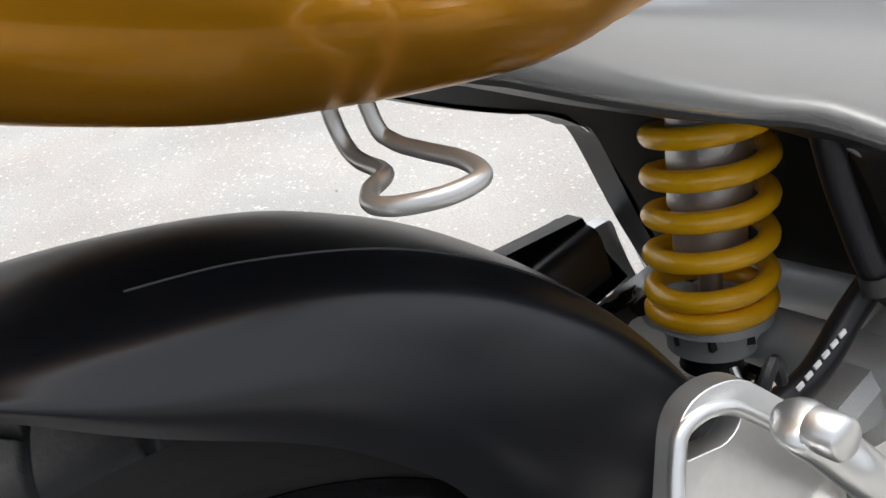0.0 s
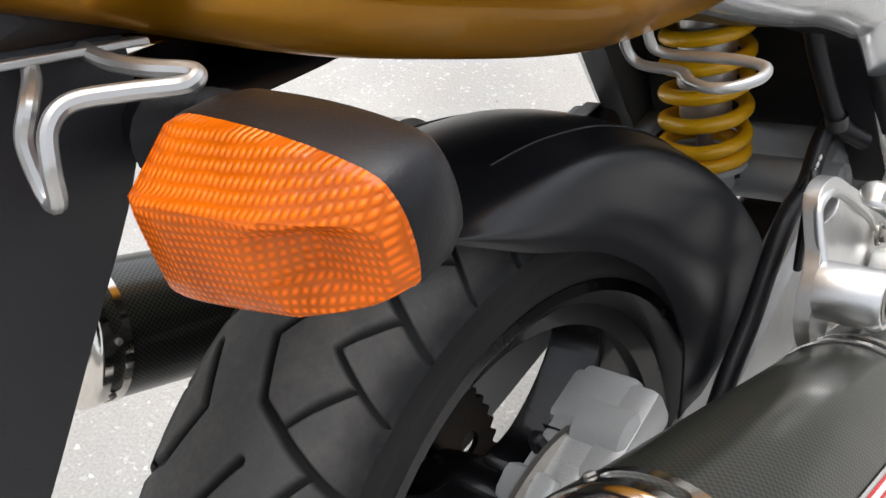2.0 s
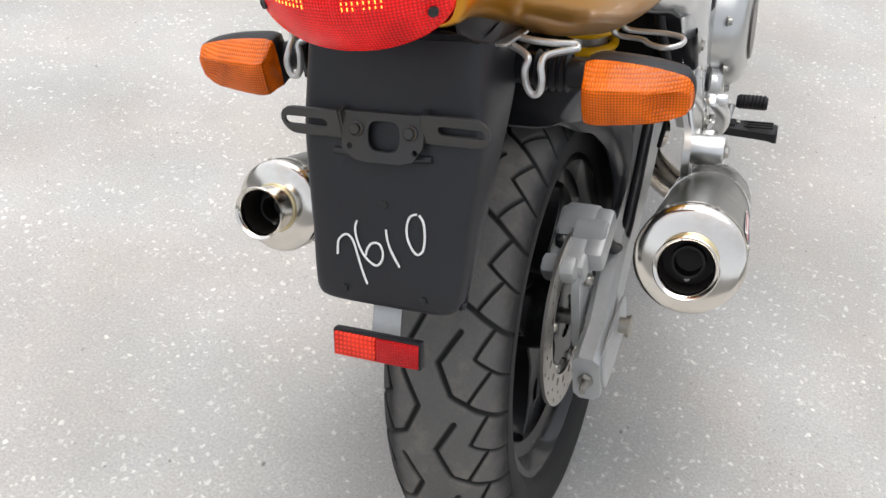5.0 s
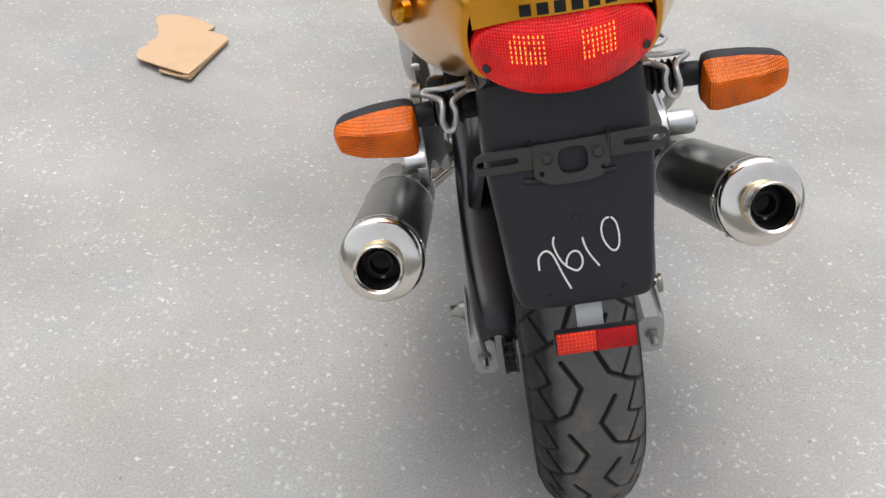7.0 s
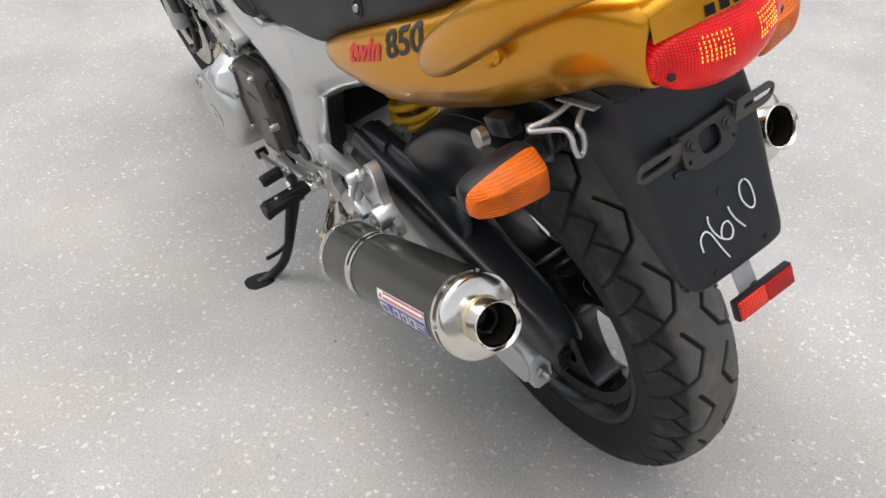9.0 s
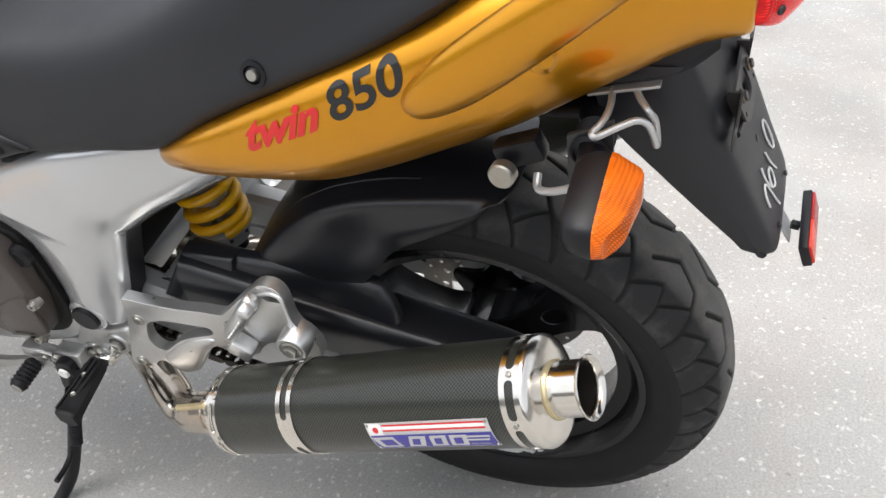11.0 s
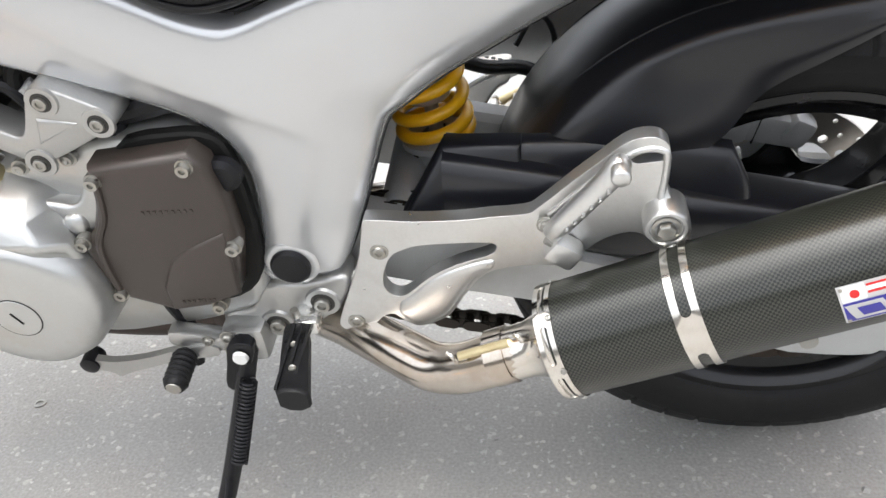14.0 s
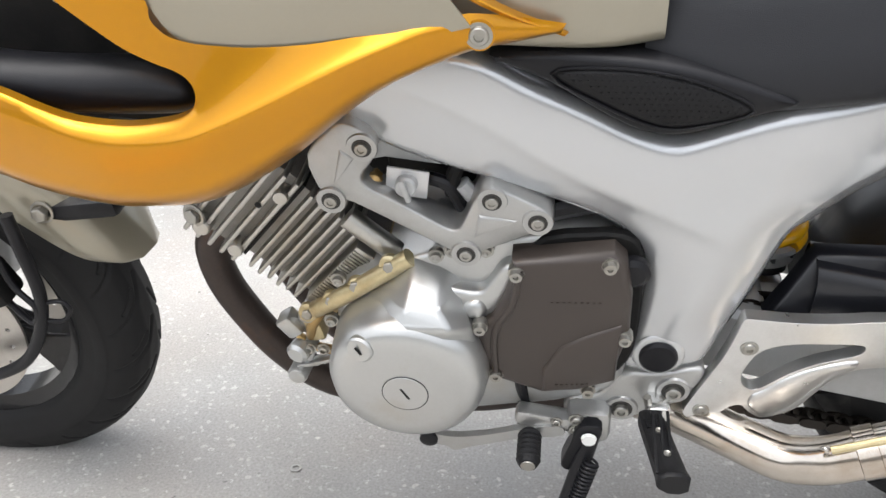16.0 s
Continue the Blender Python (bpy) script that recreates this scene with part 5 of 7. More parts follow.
    for q in (.516, .586):
        p = tip + AX * q
        add("spring_hook", tube([p + Vector((s * .008, 0, .018)), p + Vector((s * .014, .002, .032)), p + Vector((s * .010, .008, .034))], .0022, 8), STEEL)


both(muffler)


# ---- footrest brackets ----
SET_LINE = smooth2([(.4344, .1570), (.4230, .1590), (.382, .1568), (.3296, .1600), (.2818, .1697), (.266, .1816), (.236, .2150), (.216, .2360), (.1969, .2560), (.185, .2635), (.1728, .2660), (.1635, .2630), (.1585, .2533), (.1580, .2329), (.1575, .2130), (.1510, .1995), (.1415, .1900), (.1345, .1740), (.1345, .1581), (.1400, .1462), (.1500, .1430), (.1625, .1480), (.1720, .1590), (.1860, .1620), (.2080, .1510), (.2270, .1310), (.242, .1119),
                    (.2745, .1075), (.3070, .0965), (.3257, .0840), (.3430, .0595), (.3600, .0311), (.3775, .0186), (.3942, .0125), (.4088, .0200), (.4185, .0300), (.4304, .0270), (.4420, .0140), (.4580, .0010), (.4720, .0040), (.4800, .0135), (.4720, .0390), (.4485, .1000), (.4386, .1389)], 3)
SET_HOLE = smooth2([(.4040, .1190), (.383, .1265), (.3464, .1295), (.3140, .1303), (.3085, .1235), (.3171, .1138), (.3491, .1010), (.3766, .0838), (.4010, .0605), (.4130, .0565), (.4225, .0645), (.4250, .0800), (.4175, .1040), (.4120, .1125)], 3)


def footrest_bracket(s):
    def out(x, y, z):
        if s > 0:
            return (x + max(0, min(1, (.45 - y) / .20)) * .030 - max(0, z - .2) * .18, y + max(0, z - .2) * .39, z - max(0, z - .2) * .39)
        return (x - max(0, min(1, (.31 - y) / .15)) * .024, y, z)
    b = part("footrest_bracket", plate(SET_LINE, s * (.154 if s < 0 else .160), s * .1705, [SET_HOLE, slot(.184, .2445, .168, .2485, .0062) if s < 0 else slot(.1850, .2400, .1680, .2440, .0085)], to=out), SATIN, M, "cast polished alloy footrest bracket", bevel=.0035)
    w, xb = (.022, .1885) if s < 0 else (.030, .208)
    rb = .88
    part("hanger_barrel", lathe([(-.008, .0225 * rb), (w - .001, .0225 * rb), (w + .003, .0200 * rb), (w + .003, .015), (w, .0145), (w, 0)], (s * xb, .158, .185), (s, 0, 0), 32), SATIN, b, angle=40)
    part("barrel_bush", lathe([(w + .0005, .0143), (w + .001, .0143), (w + .001, 0)], (s * xb, .158, .185), (s, 0, 0), 24), CALIPER, b)
    hex_bolt(b, (s * (xb + .001 + w), .158, .185), (s, 0, 0), .0085, .008)
    for y, z in ((.4234, .1187), (.461, .0190)):
        socket_bolt(b, (s * .1705, y, z), (s, 0, 0), .0065, .004)
    part("rim", tube([out(s * .1695, y, z - .004) for y, z in ((.258, .176), (.243, .194), (.217, .223), (.195, .246), (.184, .2545), (.172, .2585), (.162, .256), (.1605, .245), (.1610, .226), (.163, .208))], .0034, 8), SATIN, b, angle=70)
    part("paddle", pillow(smooth2([(.313, .1095), (.349, .0970), (.3766, .0800), (.400, .0570), (.411, .0480), (.413, .0340), (.405, .0230), (.3942, .0160), (.3785, .0218), (.3620, .0340), (.3450, .0615), (.329, .0860), (.313, .0975)], 3), [(0, s * .168), (.0008, s * .1718), (.003, s * .1730), (.008, s * .1736)]), SATIN, b, angle=70)
    # folded passenger footrest
    o = .010 if s > 0 else 0
    bar = ((.199, .2570, .160, .0090), (.203, .2480, .176, .0098), (.204, .2290, .203, .0098), (.202, .2110, .227, .0100), (.199, .1990, .243, .0108), (.197, .1945, .249, .0070))
    p = part("passenger_footrest", loft([[out(s * (x + o - .016 + r * math.cos(a)), y + r * .75 * math.sin(a), z + r * .65 * math.sin(a)) for a in [k * math.pi / 4 for k in range(8)]] for x, y, z, r in bar], 3, 2, closed=True, cap=True), SATIN, b, "folded alloy passenger footrest", angle=60)
    for k in range(6 if s < 0 else 0):
        y, z = .2440 - k * .0068, .1830 + k * .0092
        part("ridge", box((.009, .0026, .0034), out(s * (.197 + o), y - .0015, z - .0015), Matrix.Rotation(radians(37), 3, 'X'), bevel=.001), SATIN, p)
    part("footrest_end_pin", lathe([(-.004, .0085), (.008, .0085), (.010, .0065), (.010, 0)], out(s * (.193 + o), .199, .244), (s, 0, 0), 20), SATIN, p, angle=50)
    part("footrest_hinge", box((.024, .032, .026), (s * .194 + (.018 if s > 0 else 0), .245, .143), Matrix.Rotation(radians(35), 3, 'X'), bevel=.006), SATIN, b)
    part("hinge_pin", lathe([(-.018, .004), (.018, .004), (.018, 0)], (s * .198 + (.018 if s > 0 else 0), .247, .148), (0, .77, .64), 10), BOLT, b)
    hex_bolt(b, (s * .183 + (.018 if s > 0 else 0), .2604, .165), (s, 0, 0), .006, .006)
    # plate under the frame with the rider's footrest
    q = part("footrest_plate", pillow(smooth2([(.553, .063), (.51, .068), (.468, .079), (.464, .060), (.484, .026), (.515, .004), (.545, -.008), (.608, -.014), (.612, .006), (.605, .022), (.575, .030)], 3), [(0, s * .130), (0, s * .161), (.002, s * .165), (.005, s * .166)]), ALU, M, "cast alloy footrest mounting plate", angle=60)
    for y, z in ((.494, .044), (.549, .010)):
        part("boss", lathe([(0, .020), (.004, .018), (.004, 0)], (s * .165, y, z), (s, 0, 0), 24), ALU, q, angle=60)
        socket_bolt(q, (s * .169, y, z), (s, 0, 0), .0085, .006, bore=True)
    x0, x1 = .190, .290
    y0 = .520 if s < 0 else .552
    y1 = .500 if s < 0 else .580
    z0, z1 = (.025, .034) if s < 0 else (-.008, -.032)
    rows = []
    for t, w, h in ((0, .011, .010), (.1, .0135, .012), (.5, .0145, .012), (.85, .0155, .012), (.95, .0165, .015), (1, .0145, .014)):
        x, y, z = x0 + (x1 - x0) * t, y0 + (y1 - y0) * t, z0 + (z1 - z0) * t
        rows.append([(s * x, y - w, z - h * .6), (s * x, y - w, z + h * .6), (s * x, y - w * .5, z + h), (s * x, y + w * .5, z + h), (s * x, y + w, z + h * .6), (s * x, y + w, z - h * .6), (s * x, y + w * .4, z - h), (s * x, y - w * .4, z - h)])
    fr = part("rider_footrest", loft(rows, 2, 1, closed=True, cap=True), GRIP, q, "black ribbed rubber rider footrest", angle=40)
    for k in range(5):
        t = .15 + k * .03
        part("rib", box((.002, .020, .003), (s * (x0 + (x1 - x0) * (t + .02)), y0 + (y1 - y0) * t, z0 + (z1 - z0) * t + .012)), GRIP, fr)
    for k in range(3):
        part("rib", box((.085, .003, .003), (s * (x0 + x1) / 2, (y0 + y1) / 2 - .008 + k * .008, (z0 + z1) / 2 + .0125)), GRIP, fr)
    for t in (.35, .68):
        part("rivet", lathe([(0, .004), (.0015, .0035), (.0005, .002), (.0005, 0)], (s * (x0 + (x1 - x0) * t), y0 + (y1 - y0) * t, z0 + (z1 - z0) * t + .0135), (0, 0, 1), 10), BOLT, fr)
    part("footrest_clevis", box((.030, .026, .020), (s * .178, (y0 + .5) / 2 + (.0 if s < 0 else .02), z0 + .004), bevel=.004), POLISH, q)
    part("clevis_pin", lathe([(-.016, .0045), (.016, .0045), (.016, 0)], (s * .180, y0, z0 + .004), (0, .2, 1), 10), BOLT, q)
    part("return_spring", tube([(s * (.176 + .004 * math.cos(k * 1.3)), y0 - .012 + .003 * math.sin(k * 1.3), z0 - .006 + k * .0016) for k in range(16)], .0012, 6, n=2), BOLT, q)


both(footrest_bracket)

# ---- rear fender, lamps and carriers ----
FEN = ((.515, .084, -.246, -.160), (.47, .0865, -.266, -.168), (.44, .088, -.279, -.186), (.40, .085, -.2965, -.220), (.35, .080, -.3175, -.263), (.315, .077, -.333, -.295), (.300, .074, -.3385, -.306), (.2955, .070, -.3385, -.318))
rows = []
for z, w, yb, yf in FEN:
    rows.append([(-w + .003, yf, z), (-w, (yb + yf) / 2, z), (-w + .001, yb + .016, z), (-w + .006, yb + .004, z), (-w + .018, yb, z), (-w * .4, yb - .001, z), (0, yb - .001, z), (w * .4, yb - .001, z), (w - .018, yb, z), (w - .006, yb + .004, z), (w - .001, yb + .016, z), (w, (yb + yf) / 2, z), (w - .003, yf, z)])
fender = part("rear_fender", loft(rows, 5, 3, thick=.003), FENDER, M, "matt black plastic rear fender with chalk numerals", angle=50)
fy = lambda z, lift=.0: -.3362 + (z - .308) * .434 - lift
part("fender_lip", tube([(-.050, fy(.424, .000), .4245), (-.01, fy(.422, .001), .4225), (.044, fy(.424, .000), .4245)], .0038, 10), FENDER, fender)
for sx in (-.038, .0405):
    part("fender_screw", lathe([(0, .0035), (.002, .0030), (.002, 0)], (sx, fy(.3085, .001), .3085), (0, -.917, .398), 10), BLACK_INK, fender)
part("fender_plug", lathe([(0, .0042), (.001, .0038), (.001, 0)], (-.001, fy(.384, .001), .384), (0, -.917, .398), 12), BLACK_INK, fender)
# chalk numerals: 7 6 1 0
STROKES = ([(-.0458, .3376), (-.0456, .3467), (-.044, .3513), (-.0396, .355), (-.0347, .3553), (-.030, .3506), (-.0258, .3404), (-.0211, .3282), (-.0152, .3155)],
           [(-.0266, .3686), (-.0283, .3626), (-.0267, .3538), (-.0215, .3432), (-.0146, .3362), (-.0066, .3327), (-.0013, .3371), (-.0003, .3446), (-.004, .3513), (-.0108, .3513), (-.0156, .3461), (-.0172, .340)],
           [(.0023, .3644), (.0039, .3562), (.0081, .3466), (.0165, .3343)],
           [(.0315, .3805), (.0254, .3778), (.0224, .3694), (.0236, .3593), (.0288, .3504), (.034, .3473), (.0386, .3515), (.0399, .3618), (.0382, .3737), (.0336, .3801)])
for digit, st in zip("7610", STROKES):
    part("chalk_numeral", tube([(x, fy(z, .0022), z) for x, z in st], .0011, 6), WHITE, fender, "chalked white numeral " + digit)

# number plate carrier
def flat_round(x0, x1, z0, z1, s, n=8):
    """An outline: square at the inner end, round at the outer one."""
    r, c = (z1 - z0) / 2, (z0 + z1) / 2
    arc = [(s * (x1 - r + r * math.sin(math.pi * k / n)), c + r * math.cos(math.pi * k / n)) for k in range(n + 1)]
    return [(s * x0, z1)] + arc + [(s * x0, z0)]


carrier = part("plate_carrier", plate([(-.038, .4615), (.040, .4625), (.0385, .437), (.029, .4255), (.018, .4225), (-.016, .4220), (-.026, .4235), (-.0385, .431)], -.0015, .0015, [smooth2([(-.009, .4545), (.012, .4550), (.0165, .444), (.012, .4325), (-.009, .4325), (-.0135, .444)], 3), disc(.0025, 10, .031, .433), disc(.0025, 10, -.031, .434)], to=lambda x, y, z: (y, fy(z, .009) + x, z)), BRACKET, M, "dark grey steel number plate carrier", bevel=.0006)
for s in (-1, 1):
    dz = .0015 * s
    wing = flat_round(.0395, .0985, .4385 + dz, .4665 + dz, s)
    part("carrier_wing", plate(wing, -.0015, .0015, [slot(min(s * .0565, s * .090), .4525 + dz, max(s * .0565, s * .090), .4525 + dz, .0043, 6)], to=lambda x, y, z: (y, -.2850 + x - (z - .446) * .05, z)), BRACKET, carrier, bevel=.0006)
    part("carrier_step", box((.003, .012, .026), (s * .0390, -.2795, .4520 + dz)), BRACKET, carrier)
    part("carrier_bolt", lathe([(0, .0070), (.0015, .0068), (.0025, .0048), (.005, .0044), (.005, 0)], (s * .0255 + .0013, fy(.4485, .0105), .4485), (0, -.917, .398), 16), BRACKET, carrier)
    part("bolt_stain", lathe([(0, .0058), (.0012, .0055)], (s * .0255 + .0013, fy(.4485, .0122), .4485), (0, -.917, .398), 14), BRASS, carrier, "brown rust ring")

# reflector
reflector = part("reflector", box((.088, .010, .027), (.003, -.367, .2705), Matrix.Rotation(radians(-18), 3, 'X'), bevel=.002), BLACK, M, "red rear reflector in a black holder")
for x0, lens_mat in ((-.019, RED_BRIGHT), (.023, RED_RIB)):
    part("reflector_lens", box((.0415, .004, .023), (x0 + .001, -.3722, .2722), Matrix.Rotation(radians(-18), 3, 'X'), bevel=.0010), lens_mat, reflector)
part("reflector_bracket", plate([(.261, -.013), (.261, .015), (.296, .015), (.296, -.013)], 0, .002, to=lambda x, y, z: (z, -.352 + x + max(0, y - .280) * 1.2, y)), CALIPER, reflector)
part("reflector_nut", lathe([(0, .005), (.008, .005), (.008, 0)], (.006, -.359, .268), (0, 1, .2), 8), BLACK, reflector)


# tail lamp
def lamp_face(x, z):
    return -.335 + 5.5 * x * x + 12 * (z - .5755) ** 2


def tail_lamp():
    def ring(t, y=None):
        out = []
        for k in range(24):
            a = 2 * math.pi * k / 24
            x = .084 * t * math.copysign(abs(math.cos(a)) ** .85, math.cos(a))
            z = .5755 + .040 * t * math.copysign(abs(math.sin(a)) ** .92, math.sin(a))
            out.append((x, y if y is not None else lamp_face(x, z) + (.004 if t > .99 else 0), z))
        return out
    rows = [ring(1.0, -.262), ring(1.0, -.28)] + [ring(t) for t in (1.0, .97, .90, .76, .55, .30, .06)]
    rows[1] = [(x, min(y, f[1] + .012), z) for (x, y, z), f in zip(rows[1], rows[2])]
    lamp = part("tail_lamp", loft(rows, 3, 2, closed=True, cap=True), RED_LIT, M, "red oval tail lamp, lit", angle=60)
    part("lamp_gasket", loft([ring(1.035, -.255), [(x, f[1] + .016, z) for (x, y, z), f in zip(ring(1.035), rows[2])], [(x, f[1] + .013, z) for (x, y, z), f in zip(ring(1.0), rows[2])]], 1, 2, closed=True), BLACK, lamp)
    for sx in (-1, 1):
        part("lamp_screw", lathe([(0, .0044), (.002, .0040), (.001, .002), (.001, 0)], (sx * .0715, lamp_face(.0715, .567), .567), (sx * .6, -1, 0), 12), BLACK_INK, lamp)
    glow = bpy.data.materials.new("filament_glow")
    glow.use_nodes = True
    e = glow.node_tree.nodes["Principled BSDF"]
    e.inputs["Base Color"].default_value = (.8, .3, .05, 1)
    e.inputs["Emission Color"].default_value, e.inputs["Emission Strength"].default_value = (1.0, .26, .04, 1), 1.8
    rnd = random.Random(3)
    for sx in (-1, 1):
        b = bmesh.new()
        for i in range(8):
            for j in range(6):
                x, z = sx * .031 + (i - 3.5) * .0040 - .004, .588 + (j - 2.5) * .0042
                if rnd.random() < .95:
                    box((.0008, .0012, rnd.uniform(.0014, .0031)), (x, lamp_face(x, z) + .0001, z), bm=b)
        tagged(part("lamp_glow", b, glow, lamp, "glowing amber lamp prisms"), kind="stuff")


tail_lamp()


def indicator(s):
    def at(x, y, z):
        return (s * x, y, z)
    dx, dy, dz = .004, -.013, .004
    line = smooth2([(.149, .433), (.149, .469), (.153, .4755), (.166, .4768), (.20, .4740), (.230, .4680), (.238, .462), (.2405, .452), (.239, .440), (.233, .4345), (.20, .4292), (.166, .4258), (.153, .4270)], 3)
    cx, cz = .193, .451

    def stack(rings, end=0.0):
        bm, rows = bmesh.new(), []
        for y, k, tilt, top in rings:  # top: how far the upper half is drawn in, for the sloping upper facet
            rows.append([bm.verts.new(at(dx + cx + (x - cx) * k, dy + y + tilt * (x - cx) + end * min(1, max(0, (-.181 - y) / .018)) * max(0, x - .216), dz + cz + (z - cz) * k * (top if z > cz else 1))) for x, z in line])
        for A, B in zip(rows, rows[1:]):
            for i in range(len(A)):
                bm.faces.new((A[i], A[(i + 1) % len(A)], B[(i + 1) % len(A)], B[i]))
        bm.faces.new(rows[-1])
        return bm
    ind = part("indicator", stack(((-.182, .985, 0, 1), (-.1805, 1.012, 0, 1), (-.168, .99, 0, 1), (-.159, .91, 0, 1), (-.154, .78, 0, 1))), BLACK, M, "amber indicator lamp on a black stalk", angle=50)
    part("indicator_lens", stack(((-.180, 1.0, 0, 1), (-.1850, .995, 0, 1), (-.1865, .985, 0, .985), (-.2010, .955, .04, .56), (-.2030, .92, .06, .54), (-.2048, .80, .08, .54), (-.2055, .5, .08, .54)), .42), AMBER, ind, "amber ribbed lens", angle=28)
    part("stalk", tube([at(.076, -.164, .455), at(.110, -.164 + dy * .5, .454 + dz * .5), at(.152 + dx, -.163 + dy, .452 + dz)], .0155, 20, r_end=.013), BLACK, ind)
    for k in range(5):
        part("bellows_ring", lathe([(0, .0150), (.0025, .0185), (.005, .0150)], at(.102 + k * .007, -.1640 + dy * .5, .4535 + dz * .5), (s, 0, 0), 20), BLACK, ind)
    # bent wire luggage hook over the stalk
    part("luggage_hook", tube([at(.076, -.196, .496), at(.096, -.205, .493), at(.110, -.215, .489), at(.1085, -.2205, .480), at(.110, -.223, .468), at(.115, -.2245, .4605), at(.121, -.2245, .4625), at(.1235, -.2225, .473), at(.1215, -.217, .483), at(.1225, -.208, .4875), at(.130, -.194, .485), at(.1385, -.181, .4815), at(.1420, -.1765, .4815), at(.1390, -.1740, .4835), at(.125, -.181, .4870), at(.105, -.183, .4895), at(.084, -.180, .492)], .0032, 10), WIRE, M, "zinc plated wire luggage hook")
    part("hook_bar", plate([(-.222, .5005), (-.222, .5035), (-.160, .4885), (-.160, .4855)], s * .082, s * .094), WIRE, M, "flat grey steel hook bar", bevel=.0008)
    if s > 0:
        hook = [(.105, .1215, .41), (.103, .1215, .378), (.104, .1225, .362), (.112, .123, .354), (.134, .122, .352), (.143, .117, .352), (.150, .109, .352), (.164, .102, .352), (.177, .104, .352), (.187, .115, .352), (.187, .127, .352), (.180, .134, .352), (.162, .138, .353), (.135, .138, .354), (.118, .136, .357), (.113, .133, .367), (.112, .131, .41)]
    else:
        hook = [(-.095, .17, .40), (-.108, .168, .386), (-.119, .160, .379), (-.122, .14, .376), (-.122, .10, .380), (-.118, .083, .386), (-.106, .08, .396), (-.095, .08, .41)]
    part("luggage_hook", tube(hook, .0033, 12), WIRE, M, "zinc plated wire luggage hook")


both(indicator)

# black undertail with its inner fender
rows = []
for y, w, zt, zb in ((.20, .10, .45, .425), (.10, .10, .47, .425), (.0, .095, .50, .440), (-.08, .09, .53, .462), (-.16, .086, .55, .490), (-.235, .080, .585, .510), (-.265, .072, .60, .530)):
    rows.append([(-w, y, zt), (-w, y, zb + .008), (-w + .010, y, zb), (w - .010, y, zb), (w, y, zb + .008), (w, y, zt)])
part("undertail", loft(rows, 4, 3, thick=.003), BLACK, M, "black plastic undertail", angle=50)
rows = []
for y, z, w in ((.03, .450, .055), (-.01, .447, .064), (-.05, .446, .067), (-.10, .450, .07), (-.15, .457, .075), (-.19, .472, .078)):
    rows.append([(-w, y, z - .010), (-w + .01, y, z), (0, y, z + .003), (w - .01, y, z), (w, y, z - .010)])
part("inner_fender", loft(rows, 4, 3, thick=.003), BLACK, M, "black plastic inner fender", angle=50)

# helmet lock on the left
lock = part("helmet_lock", box((.022, .046, .026), (-.130, -.108, .450), Matrix.Rotation(radians(-22), 3, 'X'), bevel=.005), BLACK, M, "black helmet lock with a steel cylinder")
part("lock_cylinder", lathe([(0, .0125), (.010, .0125), (.012, .011), (.012, 0)], (-.150, -.098, .440), (-1, .1, .1), 24), BOLT, lock)
part("key_slot", box((.002, .011, .002), (-.1605, -.0970, .4412), Matrix.Rotation(radians(-20), 3, 'X')), BLACK_INK, lock)
part("lock_hook", tube([(-.140, -.125, .432), (-.152, -.128, .425), (-.158, -.145, .430), (-.155, -.175, .442)], .0038, 10), WIRE, lock)
part("lock_bracket", plate([(-.15, .47), (-.15, .42), (-.19, .44), (-.19, .49)], -.130, -.126), BRACKET, lock)


# artwork on the cowl
from mathutils.bvhtree import BVHTree


def decal(bm, target, origin, along, up, out, material, name, label="", lift=.0011, parent=None):
    """Lays flat artwork on a skin: x runs along, y up, and each point is pushed onto the skin against out."""
    tree = BVHTree.FromPolygons([v.co for v in target.data.vertices], [p.vertices for p in target.data.polygons])
    o, a, u, n = Vector(origin), Vector(along).normalized(), Vector(up).normalized(), Vector(out).normalized()
    for v in bm.verts:
        p = o + a * v.co.x + u * v.co.y
        hit = tree.ray_cast(p + n * .1, -n)
        v.co = (hit[0] if hit[0] else tree.find_nearest(p)[0]) + n * lift
    return part(name, bm, material, parent or target, label)


def fine(bm, size=.004):
    bmesh.ops.triangulate(bm, faces=bm.faces[:])
    for _ in range(3):
        long = [e for e in bm.edges if e.calc_length() > size]
        if not long:
            break
        bmesh.ops.subdivide_edges(bm, edges=long, cuts=1)
        bmesh.ops.triangulate(bm, faces=bm.faces[:])
    return bm


def widen(bm):
    for v in bm.verts:
        v.co.x *= 1.2
    return bm


for s, cw in ((-1, cowl_left), (1, cowl_right)):
    if s < 0:
        decal(widen(fine(lettering("twin", .040, .6, .0014))), cw, (-.19, .140, .458), (0, -.928, .372), (0, .372, .928), (-1, 0, .05), RED_INK, "red_lettering", "red script lettering twin")
        decal(widen(fine(lettering("850", .043, .25, .0009))), cw, (-.19, .0465, .4960), (0, -.90, .436), (0, .436, .90), (-1, 0, .05), BLACK_INK, "black_lettering", "bold black numerals 850")
    else:
        decal(widen(fine(lettering("twin", .040, .6, .0014))), cw, (.19, .075, .484), (0, .928, -.372), (0, .372, .928), (1, 0, .05), RED_INK, "red_lettering", "red script lettering twin")
for k in range(6):
    bar = bmesh.new()
    join(bar, fine(box((.0100, .0100, .0001), (-.035 + k * .0148, 0, 0)), .006))
    decal(bar, tail_top, (.002, -.36, .631), (1, 0, 0), (0, .15, 1), (0, -1, .25), BLACK_INK, "maker_mark", lift=.0008)

